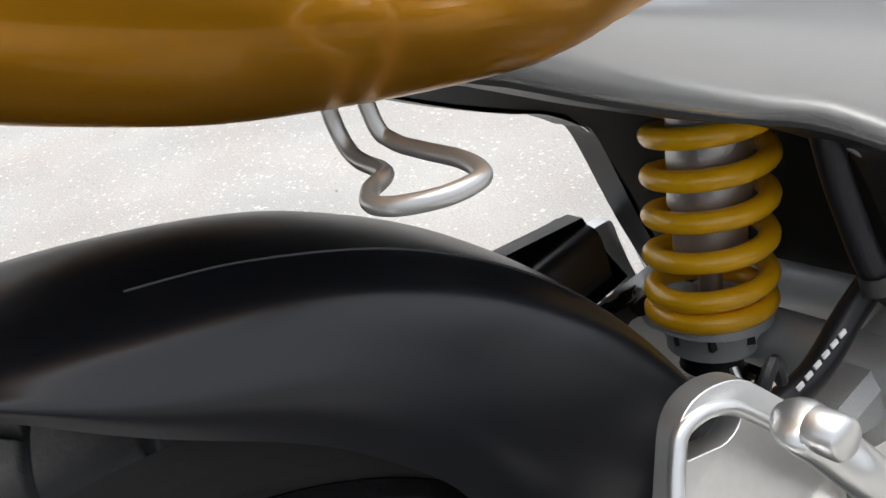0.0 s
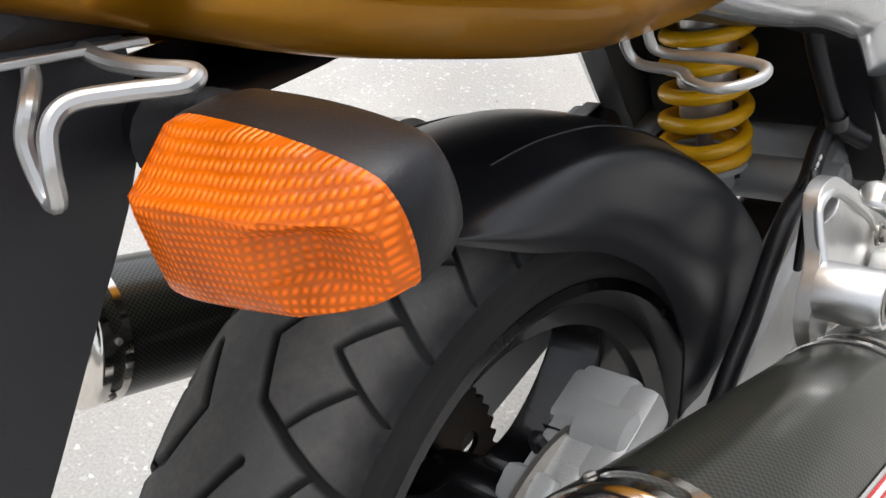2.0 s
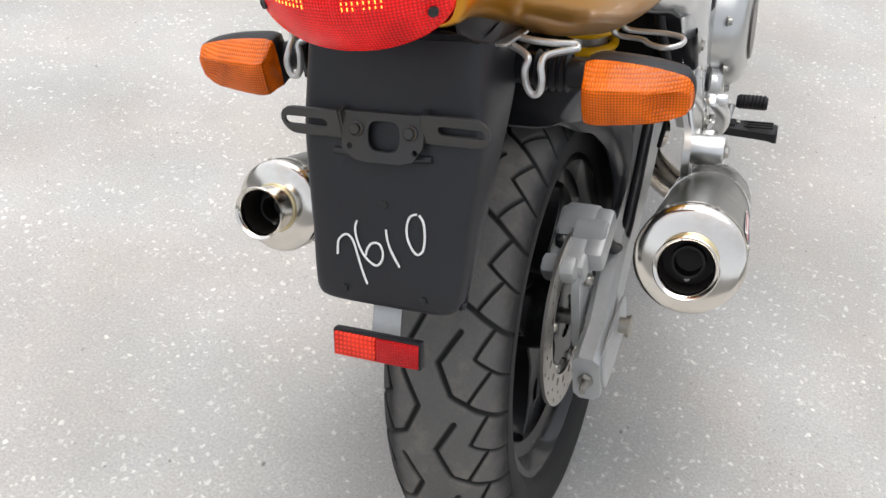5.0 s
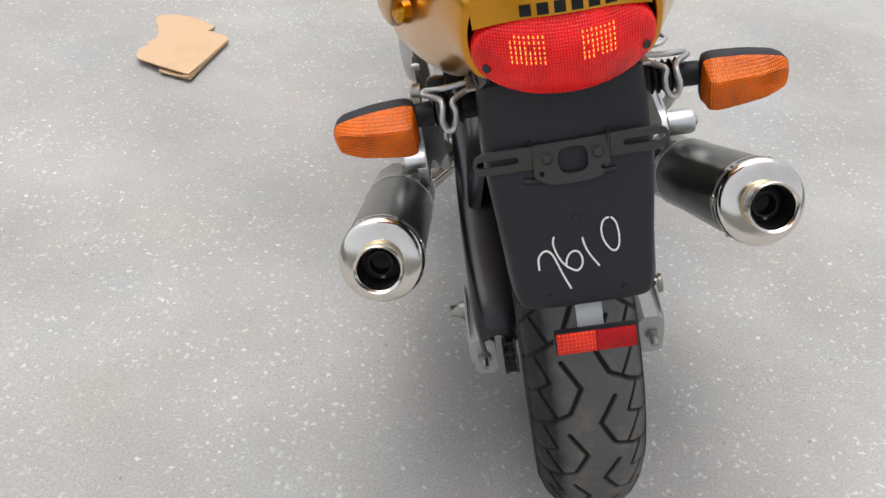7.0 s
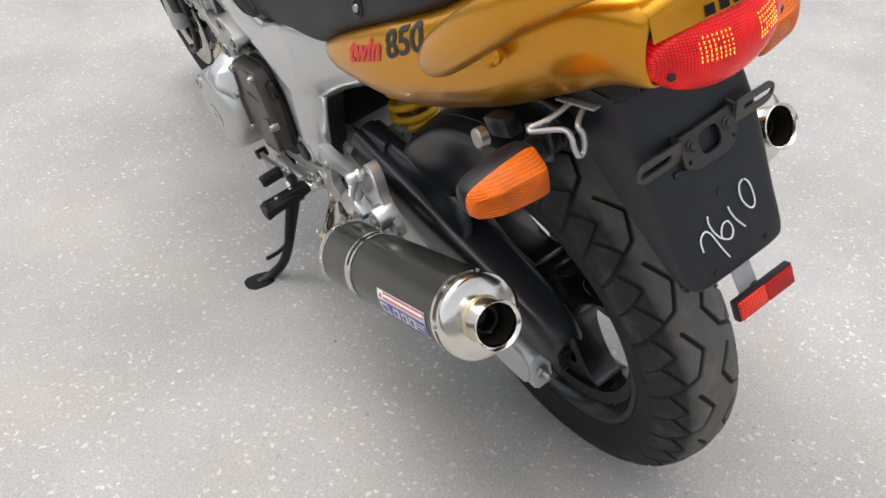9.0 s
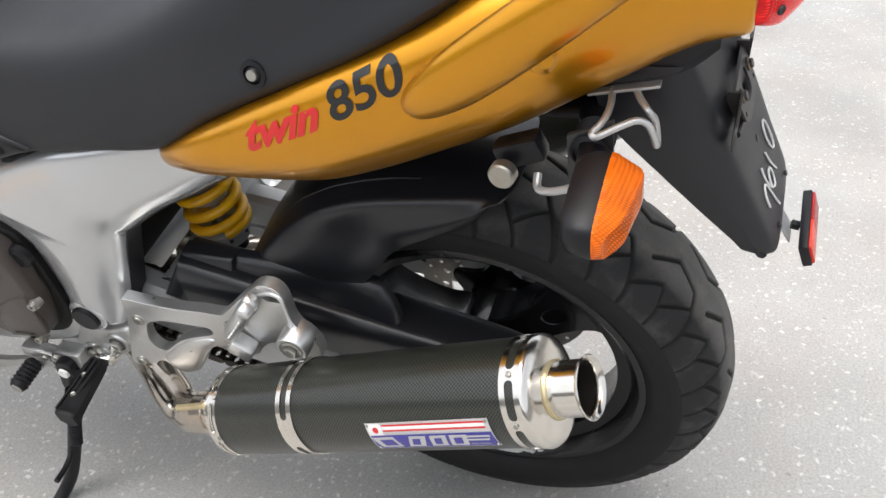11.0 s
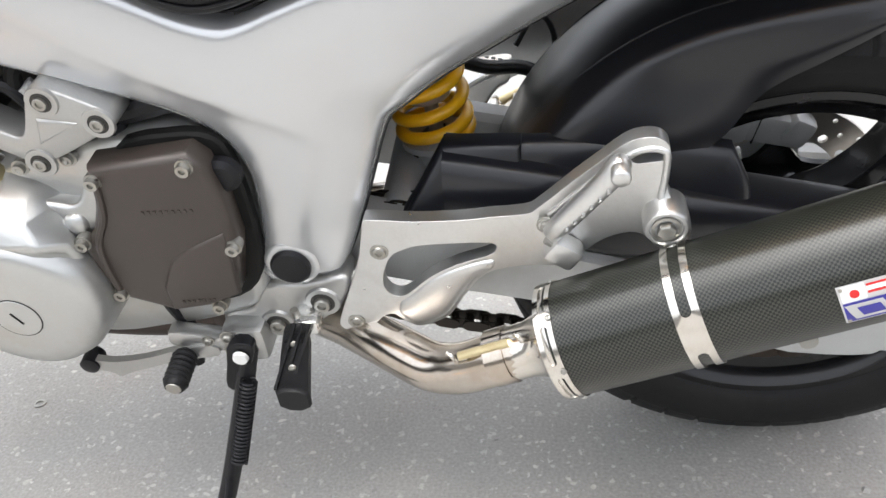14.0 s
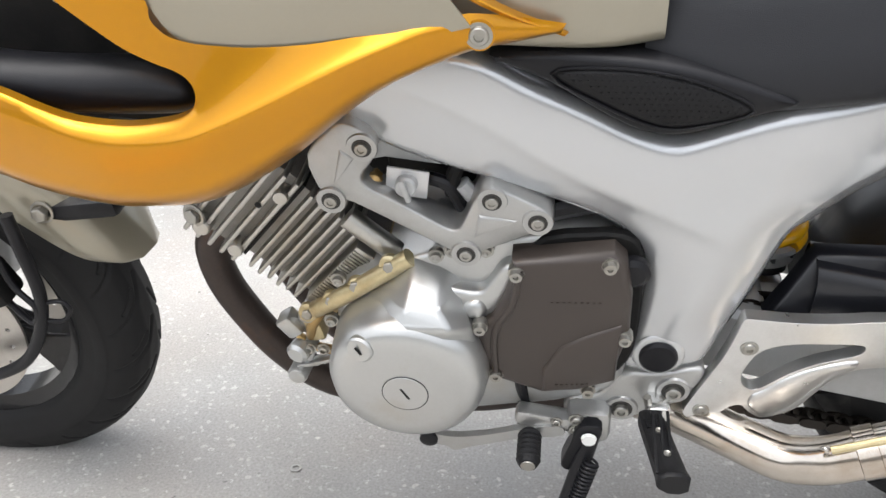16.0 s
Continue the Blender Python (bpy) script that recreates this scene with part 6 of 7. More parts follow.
# ---- engine ----
def engine():
    e = part("crankcase", pillow(smooth2([(.872, .12), (.858, .175), (.80, .210), (.72, .240), (.63, .258), (.57, .25), (.545, .20), (.55, .06), (.60, .02), (.68, .0), (.74, -.01), (.83, .0), (.868, .03), (.880, .075)], 3), [(0, .165), (0, -.160), (.004, -.166), (.01, -.168)]), CASE, M, "silver engine crankcase", angle=50)
    # generator cover: round drum with a faceted shoulder rising to the cylinder
    prof = [(0, .090), (.030, .0885), (.052, .086), (.064, .080), (.070, .070), (.072, .055), (.073, 0)]
    part("generator_cover", lathe(prof, (-.166, .785, .094), (-1, 0, 0), 64), CASE, e, "round silver generator cover", angle=60)
    # flat facets of the shoulder that rises to the cylinder foot
    a0, a1, b0, b1, c0, c1, l0, l1, r0, r1, d0, d1, e0, e1 = range(14)
    pts = [(-.2300, .778, .175), (-.2300, .733, .173), (-.217, .780, .191), (-.217, .745, .191), (-.180, .776, .216), (-.180, .748, .206), (-.208, .845, .148), (-.180, .812, .184), (-.212, .714, .160), (-.180, .730, .188),
           (-.150, .776, .222), (-.150, .748, .214), (-.150, .826, .186), (-.150, .716, .192)]
    bm = bmesh.new()
    V = [bm.verts.new(p) for p in pts]
    low0, low1 = bm.verts.new((-.205, .850, .120)), bm.verts.new((-.205, .708, .130))
    mid = bm.verts.new((-.222, .757, .140))
    for f in ((a0, a1, b1, b0), (b0, b1, c1, c0), (a0, b0, l0), (b0, c0, l1), (b0, l1, l0), (a1, r0, b1), (r0, r1, b1), (b1, r1, c1), (c0, c1, d1, d0), (l1, c0, d0, e0), (c1, r1, e1, d1)):
        bm.faces.new([V[i] for i in f])
    for f in ((V[l0], V[l1], V[e0], low0), (V[r1], V[r0], low1, V[e1]), (V[a0], V[l0], low0, mid), (V[a1], mid, low1, V[r0]), (V[a0], mid, V[a1])):
        bm.faces.new(f)
    part("cover_shoulder", bm, CASE, e, "faceted silver cover shoulder", angle=60, bevel=.006)
    ear = smooth2([(.748, .195), (.715, .190), (.700, .197), (.684, .224), (.670, .226), (.672, .195), (.680, .178), (.700, .150), (.716, .140), (.73, .15), (.745, .17)], 3)
    part("case_ear", pillow(ear, [(0, -.155), (0, -.180), (.002, -.184), (.005, -.186)]), CASE, e, angle=60)
    part("timing_plug", lathe([(0, .0245), (.0012, .0245), (.0018, .0238), (.0018, 0)], (-.238, .784, .090), (-1, 0, 0), 40), CASE, e, angle=30)
    part("plug_groove", lathe([(0, .0254), (.0012, .0254), (.0012, .0245)], (-.238, .784, .090), (-1, 0, 0), 40), DARK, e)
    part("plug_slot", box((.0008, .0024, .017), (-.2399, .784, .090), Matrix.Rotation(radians(-30), 3, 'X')), DARK, e)
    part("sight_plug", lathe([(0, .0150), (.010, .0150), (.012, .013), (.012, 0)], (-.226, .826, .147), (-1, .25, .15), 28), CASE, e, angle=30)
    part("plug_slot", box((.0015, .0025, .011), (-.2385, .829, .149), Matrix.Rotation(radians(-30), 3, 'X')), DARK, e)
    part("cover_boss", lathe([(0, .013), (.005, .0115), (.009, .007), (.010, 0)], (-.184, .712, .170), (-1, 0, .2), 24), CASE, e, angle=60)
    # brown sprocket cover
    o = [(.673, .222), (.673, .243), (.573, .258), (.560, .245), (.552, .205), (.551, .151), (.566, .086), (.600, .066), (.639, .058), (.695, .079), (.706, .106), (.711, .150), (.693, .167), (.681, .196)]
    sc = part("sprocket_cover", pillow(o, [(0, -.15), (0, -.190), (.002, -.1955), (.006, -.199), (.010, -.200)]), BROWN, e, "dark brown sprocket cover", angle=50)
    # dark plate added behind the cover's rim to stand for the shaded gap
    part("gap_shade_plate", pillow(smooth2([(.60, .262), (.555, .258), (.543, .225), (.540, .15), (.548, .09), (.58, .055), (.64, .045), (.70, .07), (.70, .12), (.66, .24)], 3), [(0, -.16), (0, -.1700), (.003, -.1725)]), DARK, e)
    part("raised_panel", pillow([(.560, .170), (.562, .090), (.60, .073), (.640, .066), (.640, .10), (.622, .135), (.60, .150)], [(0, -.199), (.0015, -.2025), (.004, -.2035)]), BROWN, sc, angle=60)
    part("cover_fold", tube([(-.1995, .665, .235), (-.2000, .672, .19), (-.2000, .690, .15), (-.1995, .690, .09)], .004, 8), BROWN, sc)
    for k in range(9):
        part("cast_mark", box((.0012, .0028, .0035), (-.2006, .632 - k * .0060, .194 + k * .0003)), BROWN, sc)
    for k in range(7):
        part("cast_mark", box((.0012, .0028, .0035), (-.2040, .624 - k * .0055, .0795 + k * .0006)), BROWN, sc)
    for y, z in ((.577, .245), (.668, .230), (.706, .155), (.690, .087), (.590, .070), (.556, .15)):
        part("cover_bolt", lathe([(0, .0085), (.010, .0085), (.010, .0068), (.016, .0062), (.016, .003), (.013, .003), (.013, 0)], (-.190, y, z), (-1, 0, 0), 16), BOLT, sc)
    for y, z in ((.735, .236), (.752, .228), (.70, .238), (.86, .19), (.875, .13)):
        part("case_bolt", lathe([(0, .0085), (.006, .0085), (.006, .006), (.011, .0055), (.011, .003), (.008, 0)], (-.168, y, z), (-1, 0, 0), 14), BOLT, e)

    # right side: round clutch cover with a grey oval insert
    part("clutch_cover", lathe([(0, .112), (.030, .108), (.046, .098), (.055, .080), (.058, .062), (.058, 0)], (.160, .74, .095), (1, 0, 0), 64), CASE, e, "round silver clutch cover", angle=60)
    part("clutch_badge", lathe([(0, .058), (.004, .056), (.004, 0)], (.2182, .74, .095), (1, 0, 0), 48), BROWN, e, "dark grey round insert")
    part("crankcase_side", pillow(smooth2([(.56, .235), (.55, .15), (.555, .07), (.60, .02), (.70, 0), (.76, .10), (.70, .22)], 3), [(0, .10), (0, .155), (.003, .160), (.008, .162)]), CASE, e, "silver crankcase side", angle=60)
    for k in range(8):
        a = k * math.pi / 4 + .3
        socket_bolt(e, (.185, .74 + .113 * math.cos(a), .095 + .113 * math.sin(a)), (1, 0, 0), .006, .008, "cover_bolt")
    part("oil_filter_housing", lathe([(0, .035), (.03, .033), (.036, .026), (.036, 0)], (.15, .62, .03), (1, 0, 0), 28), CASE, e)

    # forward inclined cylinders with cooling fins
    base, axis, across = Vector((0, .852, .155)), Vector((0, .75, .661)), Vector((0, .661, -.75))
    turn = Matrix((Vector((1, 0, 0)), across, axis)).transposed()

    def slab(a0, a1, wx, wc, shift=0.0, bev=.003):
        b = box((wx * 2, wc * 2, a1 - a0), (0, 0, 0), bevel=bev)
        bmesh.ops.transform(b, matrix=Matrix.Translation(base + axis * (a0 + a1) / 2 + across * shift) @ turn.to_4x4(), verts=b.verts)
        return b
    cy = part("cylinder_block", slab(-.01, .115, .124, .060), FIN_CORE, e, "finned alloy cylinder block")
    for k in range(6):
        a = .038 + k * .0124
        part("cooling_fin", slab(a, a + .0050, .141 - .002 * (k % 2), .066, 0, .0020), FINS, cy)
    part("base_flange", slab(-.012, .004, .134, .064), VARNISH, cy, "yellowed alloy base flange")
    foot = [(-.170, .780, .222), (-.172, .822, .192), (-.170, .862, .162), (-.160, .895, .134)]
    part("flange_edge", tube(foot, .0105, 12), VARNISH, cy, "yellowed alloy flange edge")
    for p, r in (((-.168, .802, .211), .012), ((-.168, .841, .182), .010), ((-.164, .872, .156), .011), ((-.154, .906, .125), .012)):
        part("flange_boss", lathe([(0, r), (.006, r * .95), (.008, r * .7), (.008, 0)], p, (-1, 0, .25), 18), VARNISH, cy, angle=50)
        part("flange_nut", lathe([(.006, .0065), (.012, .0065), (.013, .005), (.013, 0)], p, (-1, 0, .25), 6), BOLT, cy, angle=25)
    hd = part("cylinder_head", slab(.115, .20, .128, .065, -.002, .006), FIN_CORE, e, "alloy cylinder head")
    for k in range(5):
        a = .120 + k * .0155
        part("cooling_fin", slab(a, a + .0055, .142, .070, 0, .0022), FINS, hd)
    for q, r in ((.128, .0075), (.172, .0085)):
        for c in (-.045, .052):
            p = base + axis * q + across * c
            part("head_boss", lathe([(-.012, r * 1.3), (.004, r * 1.2), (.006, r), (.006, 0)], (-.140, p.y, p.z), (-1, 0, 0), 16), FINS, hd, angle=50)
    part("cam_cover", slab(.20, .245, .128, .072, -.006, .012), FINS, hd)
    part("oil_way", tube([(-.140, .800, .204), (-.141, .826, .228), (-.140, .850, .250)], .0125, 16), FINS, cy)
    part("gasket_line", slab(.113, .1165, .128, .064, 0, .0005), DARK, hd)
    part("grille_ribs", slab(.004, .032, .1460, .052, .002), FINS, cy)
    for k in range(20):
        p = base + axis * .019 + across * (-.044 + k * .0045)
        part("rib", box((.004, .0020, .024), (-.1470, p.y, p.z), turn, bevel=.0006), FINS, cy)
    hex_bolt(hd, (-.142, 1.02, .246), (-1, .3, .1), .009, .008)
    part("drain_hole", lathe([(0, .004), (.001, 0)], (-.1424, .945, .262), (-1, 0, 0), 12), DARK, hd)
    # oil pump snout and pipe unions in front of the cover
    part("water_neck", tube([(-.12, .925, .075), (-.135, .915, .10), (-.135, .90, .125)], .013, 14), CASE, e)
    part("neck_flange", lathe([(0, .014), (.012, .014), (.016, .010), (.016, 0)], (-.150, .925, .062), (-1, .3, 0), 20), CASE, e)
    part("hose_union", box((.026, .022, .030), (-.140, .936, .092), Matrix.Rotation(radians(-35), 3, 'X'), bevel=.005), CASE, e)
    part("union_bolt", lathe([(0, .0115), (.004, .0115), (.004, .0085), (.012, .0085), (.012, .005), (.009, 0)], (-.148, .9085, .119), (-1, 0, .1), 18), BOLT, e, angle=30)
    part("union_block", box((.024, .020, .036), (-.140, .906, .092), Matrix.Rotation(radians(-12), 3, 'X'), bevel=.005), VARNISH, e, "yellowed alloy pipe union")
    part("elbow_pipe", tube([(-.146, .893, .122), (-.152, .900, .112), (-.152, .908, .098), (-.146, .912, .078)], .0065, 12), BRASS, e)
    part("drain_pipe", tube([(-.13, .935, .06), (-.14, .91, .055), (-.15, .88, .06)], .006, 10), BRASS, e)
    part("pump_lug", box((.022, .016, .030), (-.142, .918, .056), Matrix.Rotation(radians(20), 3, 'X'), bevel=.004), CASE, e)
    part("pump_knob", lathe([(-.02, .012), (.004, .0125), (.008, .0105), (.008, 0)], (-.150, .936, .018), (-1, .1, 0), 20), CASE, e, "round cast boss", 50)
    for k, (y, z) in enumerate(((.925, .034), (.908, .040), (.893, .046))):
        part("web", box((.014, .030, .005), (-.146, y - .004, z), Matrix.Rotation(radians(-14 - 6 * k), 3, 'X'), bevel=.0015), CASE, e)
    socket_bolt(e, (-.154, .914, .066), (-1, 0, 0), .0055, .006)
    socket_bolt(e, (-.154, .897, .066), (-1, 0, 0), .0055, .006)
    # exhaust headers
    for s in (-1, 1):
        part("header_pipe", tube([(s * .06, 1.00, .20), (s * .064, 1.045, .155), (s * .066, 1.045, .095), (s * .066, 1.02, .03), (s * .062, .985, -.035), (s * .05, .935, -.095), (s * .045, .86, -.115), (s * .05, .72, -.11), (s * .05, .60, -.07)], .0215, 20), RUST, e, "heat browned exhaust header", 60)
    part("collector", box((.17, .16, .065), (0, .60, -.075), bevel=.02), RUST, e)
    part("sump", loft([[(x, y, z) for x, z in ((-.12, .03), (-.11, -.02), (-.06, -.045), (.06, -.045), (.11, -.02), (.12, .03))] for y in (.60, .70, .80, .88)], 2, 3, thick=.004), CASE, e, angle=50)
    # carburettor bay
    cb = part("carburettor_bank", box((.22, .10, .10), (0, .755, .315), Matrix.Rotation(radians(20), 3, 'X'), bevel=.02), DARK, M, "dark carburettor bank")
    part("fuel_tap", lathe([(0, .011), (.010, .011), (.012, .009), (.012, 0)], (-.166, .777, .312), (-1, 0, .1), 20), CALIPER, cb)
    part("tap_plate", box((.003, .042, .031), (-.165, .777, .312), Matrix.Rotation(radians(8), 3, 'X'), bevel=.001), SILVER_INK, cb, "zinc fuel tap plate")
    part("tap_lever", box((.006, .006, .026), (-.180, .777, .312), Matrix.Rotation(radians(-15), 3, 'X'), bevel=.002), CALIPER, cb)
    part("brass_screw", lathe([(0, .010), (.006, .010), (.010, .006), (.010, 0)], (-.158, .812, .309), (-1, 0, 0), 12), BRASS, cb)
    part("tap_bracket", plate([(.83, .325), (.83, .345), (.77, .355), (.745, .34), (.745, .325), (.80, .332)], -.150, -.145), CALIPER, cb)
    part("brass_plug", lathe([(0, .009), (.008, .009), (.008, .006), (.014, .006), (.014, 0)], (-.150, .812, .309), (-1, .1, .1), 6), BRASS, cb, "brass hexagon plug", angle=25)
    part("fuel_hose", tube([(-.150, .765, .31), (-.155, .74, .305), (-.15, .728, .28), (-.14, .72, .25), (-.12, .71, .23)], .007, 10), BLACK, cb)
    part("breather_hose", tube([(-.135, .70, .345), (-.15, .73, .32), (-.15, .735, .29)], .008, 10), DARK, cb)
    part("spring_sleeve", tube([(-.152, .725, .305), (-.150, .712, .285)], .0085, 10), CALIPER, cb)
    part("intake_stub", lathe([(0, .03), (.06, .028)], (-.06, .80, .28), (0, .6, -.5), 20), DARK, cb)
    part("clamp_block", box((.03, .03, .03), (-.14, .745, .252), Matrix.Rotation(radians(25), 3, 'X'), bevel=.006), CASE, e)
    part("vent_pipe", lathe([(0, .009), (.03, .009), (.03, .006)], (-.145, .765, .245), (-.2, -.2, 1), 14), CASE, e)
    part("wire_loom", tube([(-.13, .55, .285), (-.14, .60, .278), (-.145, .65, .268), (-.14, .70, .255)], .012, 10), BLACK, e)
    part("sensor_plug", lathe([(0, .012), (.018, .012), (.02, .006), (.04, .005)], (-.15, .655, .245), (0, .1, 1), 14), BLACK, e)


engine()


# engine hanger: bolted cast bracket on both flanks
def hanger(s):
    o = smooth2([(.868, .352), (.842, .382), (.828, .388), (.808, .377), (.801, .362), (.806, .346), (.817, .331), (.814, .318), (.791, .305), (.745, .276), (.731, .270), (.722, .277), (.707, .312), (.697, .321), (.684, .319), (.645, .299), (.634, .288), (.640, .276), (.700, .246), (.720, .239), (.738, .246), (.829, .299), (.850, .300), (.862, .316)], 3)
    h = part("engine_hanger", pillow(o, [(0, s * .150), (0, s * .1815), (.0008, s * .1835), (.0022, s * .1845)]), ALU, M, "cast alloy engine hanger bracket", angle=50)
    for tri in ([(.835, .360), (.822, .350), (.846, .318)], [(.705, .290), (.668, .284), (.712, .262)]):
        part("relief", pillow(tri, [(0, s * .1845), (.002, s * .187), (.005, s * .1875)]), ALU, h, angle=60)
    for y, z in ((.813, .363), (.850, .302), (.692, .307), (.648, .284), (.719, .242)):
        part("boss", lathe([(0, .0155), (.003, .0145), (.003, 0)], (s * .184, y, z), (s, 0, 0), 24), ALU, h, angle=60)
        socket_bolt(h, (s * .1872, y, z), (s, 0, 0), .0062, .0035, bore=True)


both(hanger)


# ---- gear lever, side stand, brake pedal ----
def controls():
    g = part("gear_lever", plate(smooth2([(.778, -.042), (.772, -.027), (.74, -.029), (.70, -.021), (.66, -.007), (.62, .001), (.615, -.014), (.66, -.023), (.70, -.037), (.728, -.047), (.742, -.054), (.752, -.046)], 3), -.194, -.185), ALU, M, "cast alloy gear lever")
    part("lever_joint", lathe([(-.010, .011), (.012, .011), (.014, .008), (.014, 0)], (-.185, .772, -.034), (-1, 0, 0), 18), BLACK, g)
    part("linkage", box((.022, .07, .022), (-.180, .635, .002), Matrix.Rotation(radians(8), 3, 'X'), bevel=.006), ALU, g)
    part("linkage_shaft", tube([(-.16, .655, -.005), (-.168, .665, .045), (-.165, .66, .08)], .007, 10), BLACK, g)
    part("lever_rubber", lathe([(0, .009), (.004, .0125), (.044, .0125), (.048, .010), (.048, 0)], (-.192, .652, -.012), (-1, 0, -.05), 20), GRIP, g, "ribbed black rubber toe piece")
    for k in range(6):
        part("rubber_rib", lathe([(0, .0125), (.002, .0142), (.004, .0125)], (-.198 - k * .0065, .652, -.0123 - k * .0003), (-1, 0, -.05), 18), GRIP, g)
    part("toe_cap", lathe([(0, .0085), (.001, .008), (.001, 0)], (-.2405, .652, -.0145), (-1, 0, -.05), 16), BOLT, g)
    for y, z in ((.622, .008), (.65, -.022), (.60, -.004)):
        socket_bolt(g, (-.192, y, z), (-1, 0, 0), .005, .005)
    part("drain_hose", tube([(-.150, .668, .060), (-.160, .665, .02), (-.162, .662, -.03), (-.163, .661, -.062)], .007, 10), BLACK, M, "black rubber drain hose")
    b = part("stand_bracket", box((.05, .05, .05), (-.165, .585, -.005), bevel=.010), ALU, M, "alloy side stand bracket")
    socket_bolt(b, (-.19, .60, .012), (-1, 0, 0), .006, .006)
    st = part("side_stand", tube([(-.19, .58, -.004), (-.205, .592, -.05), (-.228, .612, -.12), (-.25, .632, -.185), (-.268, .646, -.222), (-.295, .657, -.243), (-.33, .661, -.249)], .0105, 12), BLACK, M, "black steel side stand on the ground")
    part("stand_clevis", plate(smooth2([(.570, .010), (.596, .012), (.606, -.02), (.615, -.058), (.598, -.062), (.582, -.03)], 3), -.203, -.182), BLACK, st, bevel=.004)
    part("stand_pivot", lathe([(0, .009), (.004, .008), (.004, 0)], (-.205, .585, -.003), (-1, 0, 0), 16), WHITE, st)
    part("stand_foot", loft([[(x, y, z) for x, y, z in ((-.300, .644, zz), (-.300, .681, zz), (-.345, .684, zz + .01), (-.358, .662, zz + .012), (-.345, .640, zz + .010))] for zz in (-.257, -.249)], 1, 2, closed=True, cap=True), BLACK, st, angle=40)
    part("stand_tang", tube([(-.244, .628, -.165), (-.272, .622, -.168), (-.300, .618, -.164)], .0045, 8), BLACK, st)
    pts = []
    a, c = Vector((-.214, .580, -.030)), Vector((-.242, .612, -.145))
    d = (c - a).normalized()
    u = d.orthogonal().normalized()
    w = d.cross(u)
    for k in range(22 * 10):
        t = k / (22 * 10)
        pts.append(a.lerp(c, t) + .0085 * (math.cos(k * 2 * math.pi / 10) * u + math.sin(k * 2 * math.pi / 10) * w))
    part("stand_spring", tube(pts, .0019, 6, n=1, smooth=False), BLACK, st, "black coil return spring")
    bp = part("brake_pedal", tube([(.185, .50, .02), (.19, .55, -.035), (.195, .60, -.05), (.205, .640, -.012)], .007, 10), ALU, M, "alloy rear brake pedal")
    part("pedal_rubber", lathe([(0, .010), (.004, .0125), (.050, .0125), (.054, .010), (.054, 0)], (.212, .643, -.006), (1, 0, -.03), 18), GRIP, bp, "ribbed black rubber pedal pad")
    for k in range(7):
        part("rubber_rib", lathe([(0, .0125), (.002, .0140), (.004, .0125)], (.218 + k * .0066, .643, -.0062), (1, 0, -.03), 18), GRIP, bp)
    mc = part("rear_master_cylinder", lathe([(0, .016), (.075, .016), (.078, .011), (.11, .010)], (.148, .425, .225), (0, .42, -1), 20), BLACK, M, "black rear brake master cylinder")
    part("reservoir_hose", tube([(.142, .405, .160), (.128, .386, .186), (.12, .377, .232), (.115, .374, .267), (.108, .372, .33)], .008, 12), BLACK, mc)
    part("pushrod", lathe([(0, .004), (.05, .004)], (.148, .470, .115), (0, .25, -1), 8), BRASS, mc)
    hex_bolt(mc, (.168, .42, .205), (1, 0, 0), .008, .007)
    hex_bolt(mc, (.168, .437, .150), (1, 0, 0), .008, .007)
    part("hose_clamp", lathe([(-.006, .0095), (.006, .0095)], (.127, .385, .188), (0, -.2, 1), 16), BRACKET, M)
    part("swingarm_brace", lathe([(-.10, .022), (.12, .022)], (0, .415, .105), (1, 0, 0), 20), CALIPER, M, "grey swingarm cross tube")
    part("brake_light_wire", tube([(.13, .30, .17), (.15, .275, .20), (.15, .255, .17), (.14, .26, .12)], .0035, 8), BLACK, M)
    hb = bmesh.new()
    for k in range(6):
        a0 = Vector((.1252, .318, .1552)).lerp(Vector((.1222, .366, .1688)), k / 6)
        box((.0012, .0052, .0028), a0, Matrix.Rotation(radians(16), 3, "X"), bm=hb)
    part("hose_print", hb, WHITE, M, "row of white print marks")


controls()

# ---- front wheel and fork ----
FT = [([(0, .006), (.45, .020), (1.0, .050)], .0022), ([(.5, -.006), (.95, -.020), (1.5, -.050)], .0022), ([(.2, .022), (.6, .040)], .0016), ([(.7, -.022), (1.1, -.040)], .0016)]
fw = part("front_wheel", lathe([(-.040, .218), (-.040, .228), (-.036, .230), (-.032, .226), (-.020, .200), (.020, .200), (.032, .226), (.036, .230), (.040, .228), (.040, .218), (.030, .208), (.022, .190), (-.022, .190), (-.030, .208), (-.040, .218)], (0, 1.51, -.022), (1, 0, 0), 80), RIM, M, "black cast front wheel")
tyre(fw, .312, .056, 24, 40, FT, (0, 1.51, -.022), rubber=SIDEWALL)
for a in (90, 210, 330):
    o = smooth2([(.03, -.03), (.08, -.022), (.14, -.022), (.202, -.05), (.202, .05), (.14, .022), (.08, .022), (.03, .03)], 3)
    bm = plate(o, -.018, .018)
    bmesh.ops.rotate(bm, verts=bm.verts, cent=(0, 0, 0), matrix=Matrix.Rotation(radians(a), 3, 'X'))
    bmesh.ops.translate(bm, verts=bm.verts, vec=(0, 1.51, -.022))
    part("spoke", bm, RIM, fw, bevel=.005)
part("hub", lathe([(-.05, 0), (-.05, .04), (.05, .04), (.05, 0)], (0, 1.51, -.022), (1, 0, 0), 28), RIM, fw)
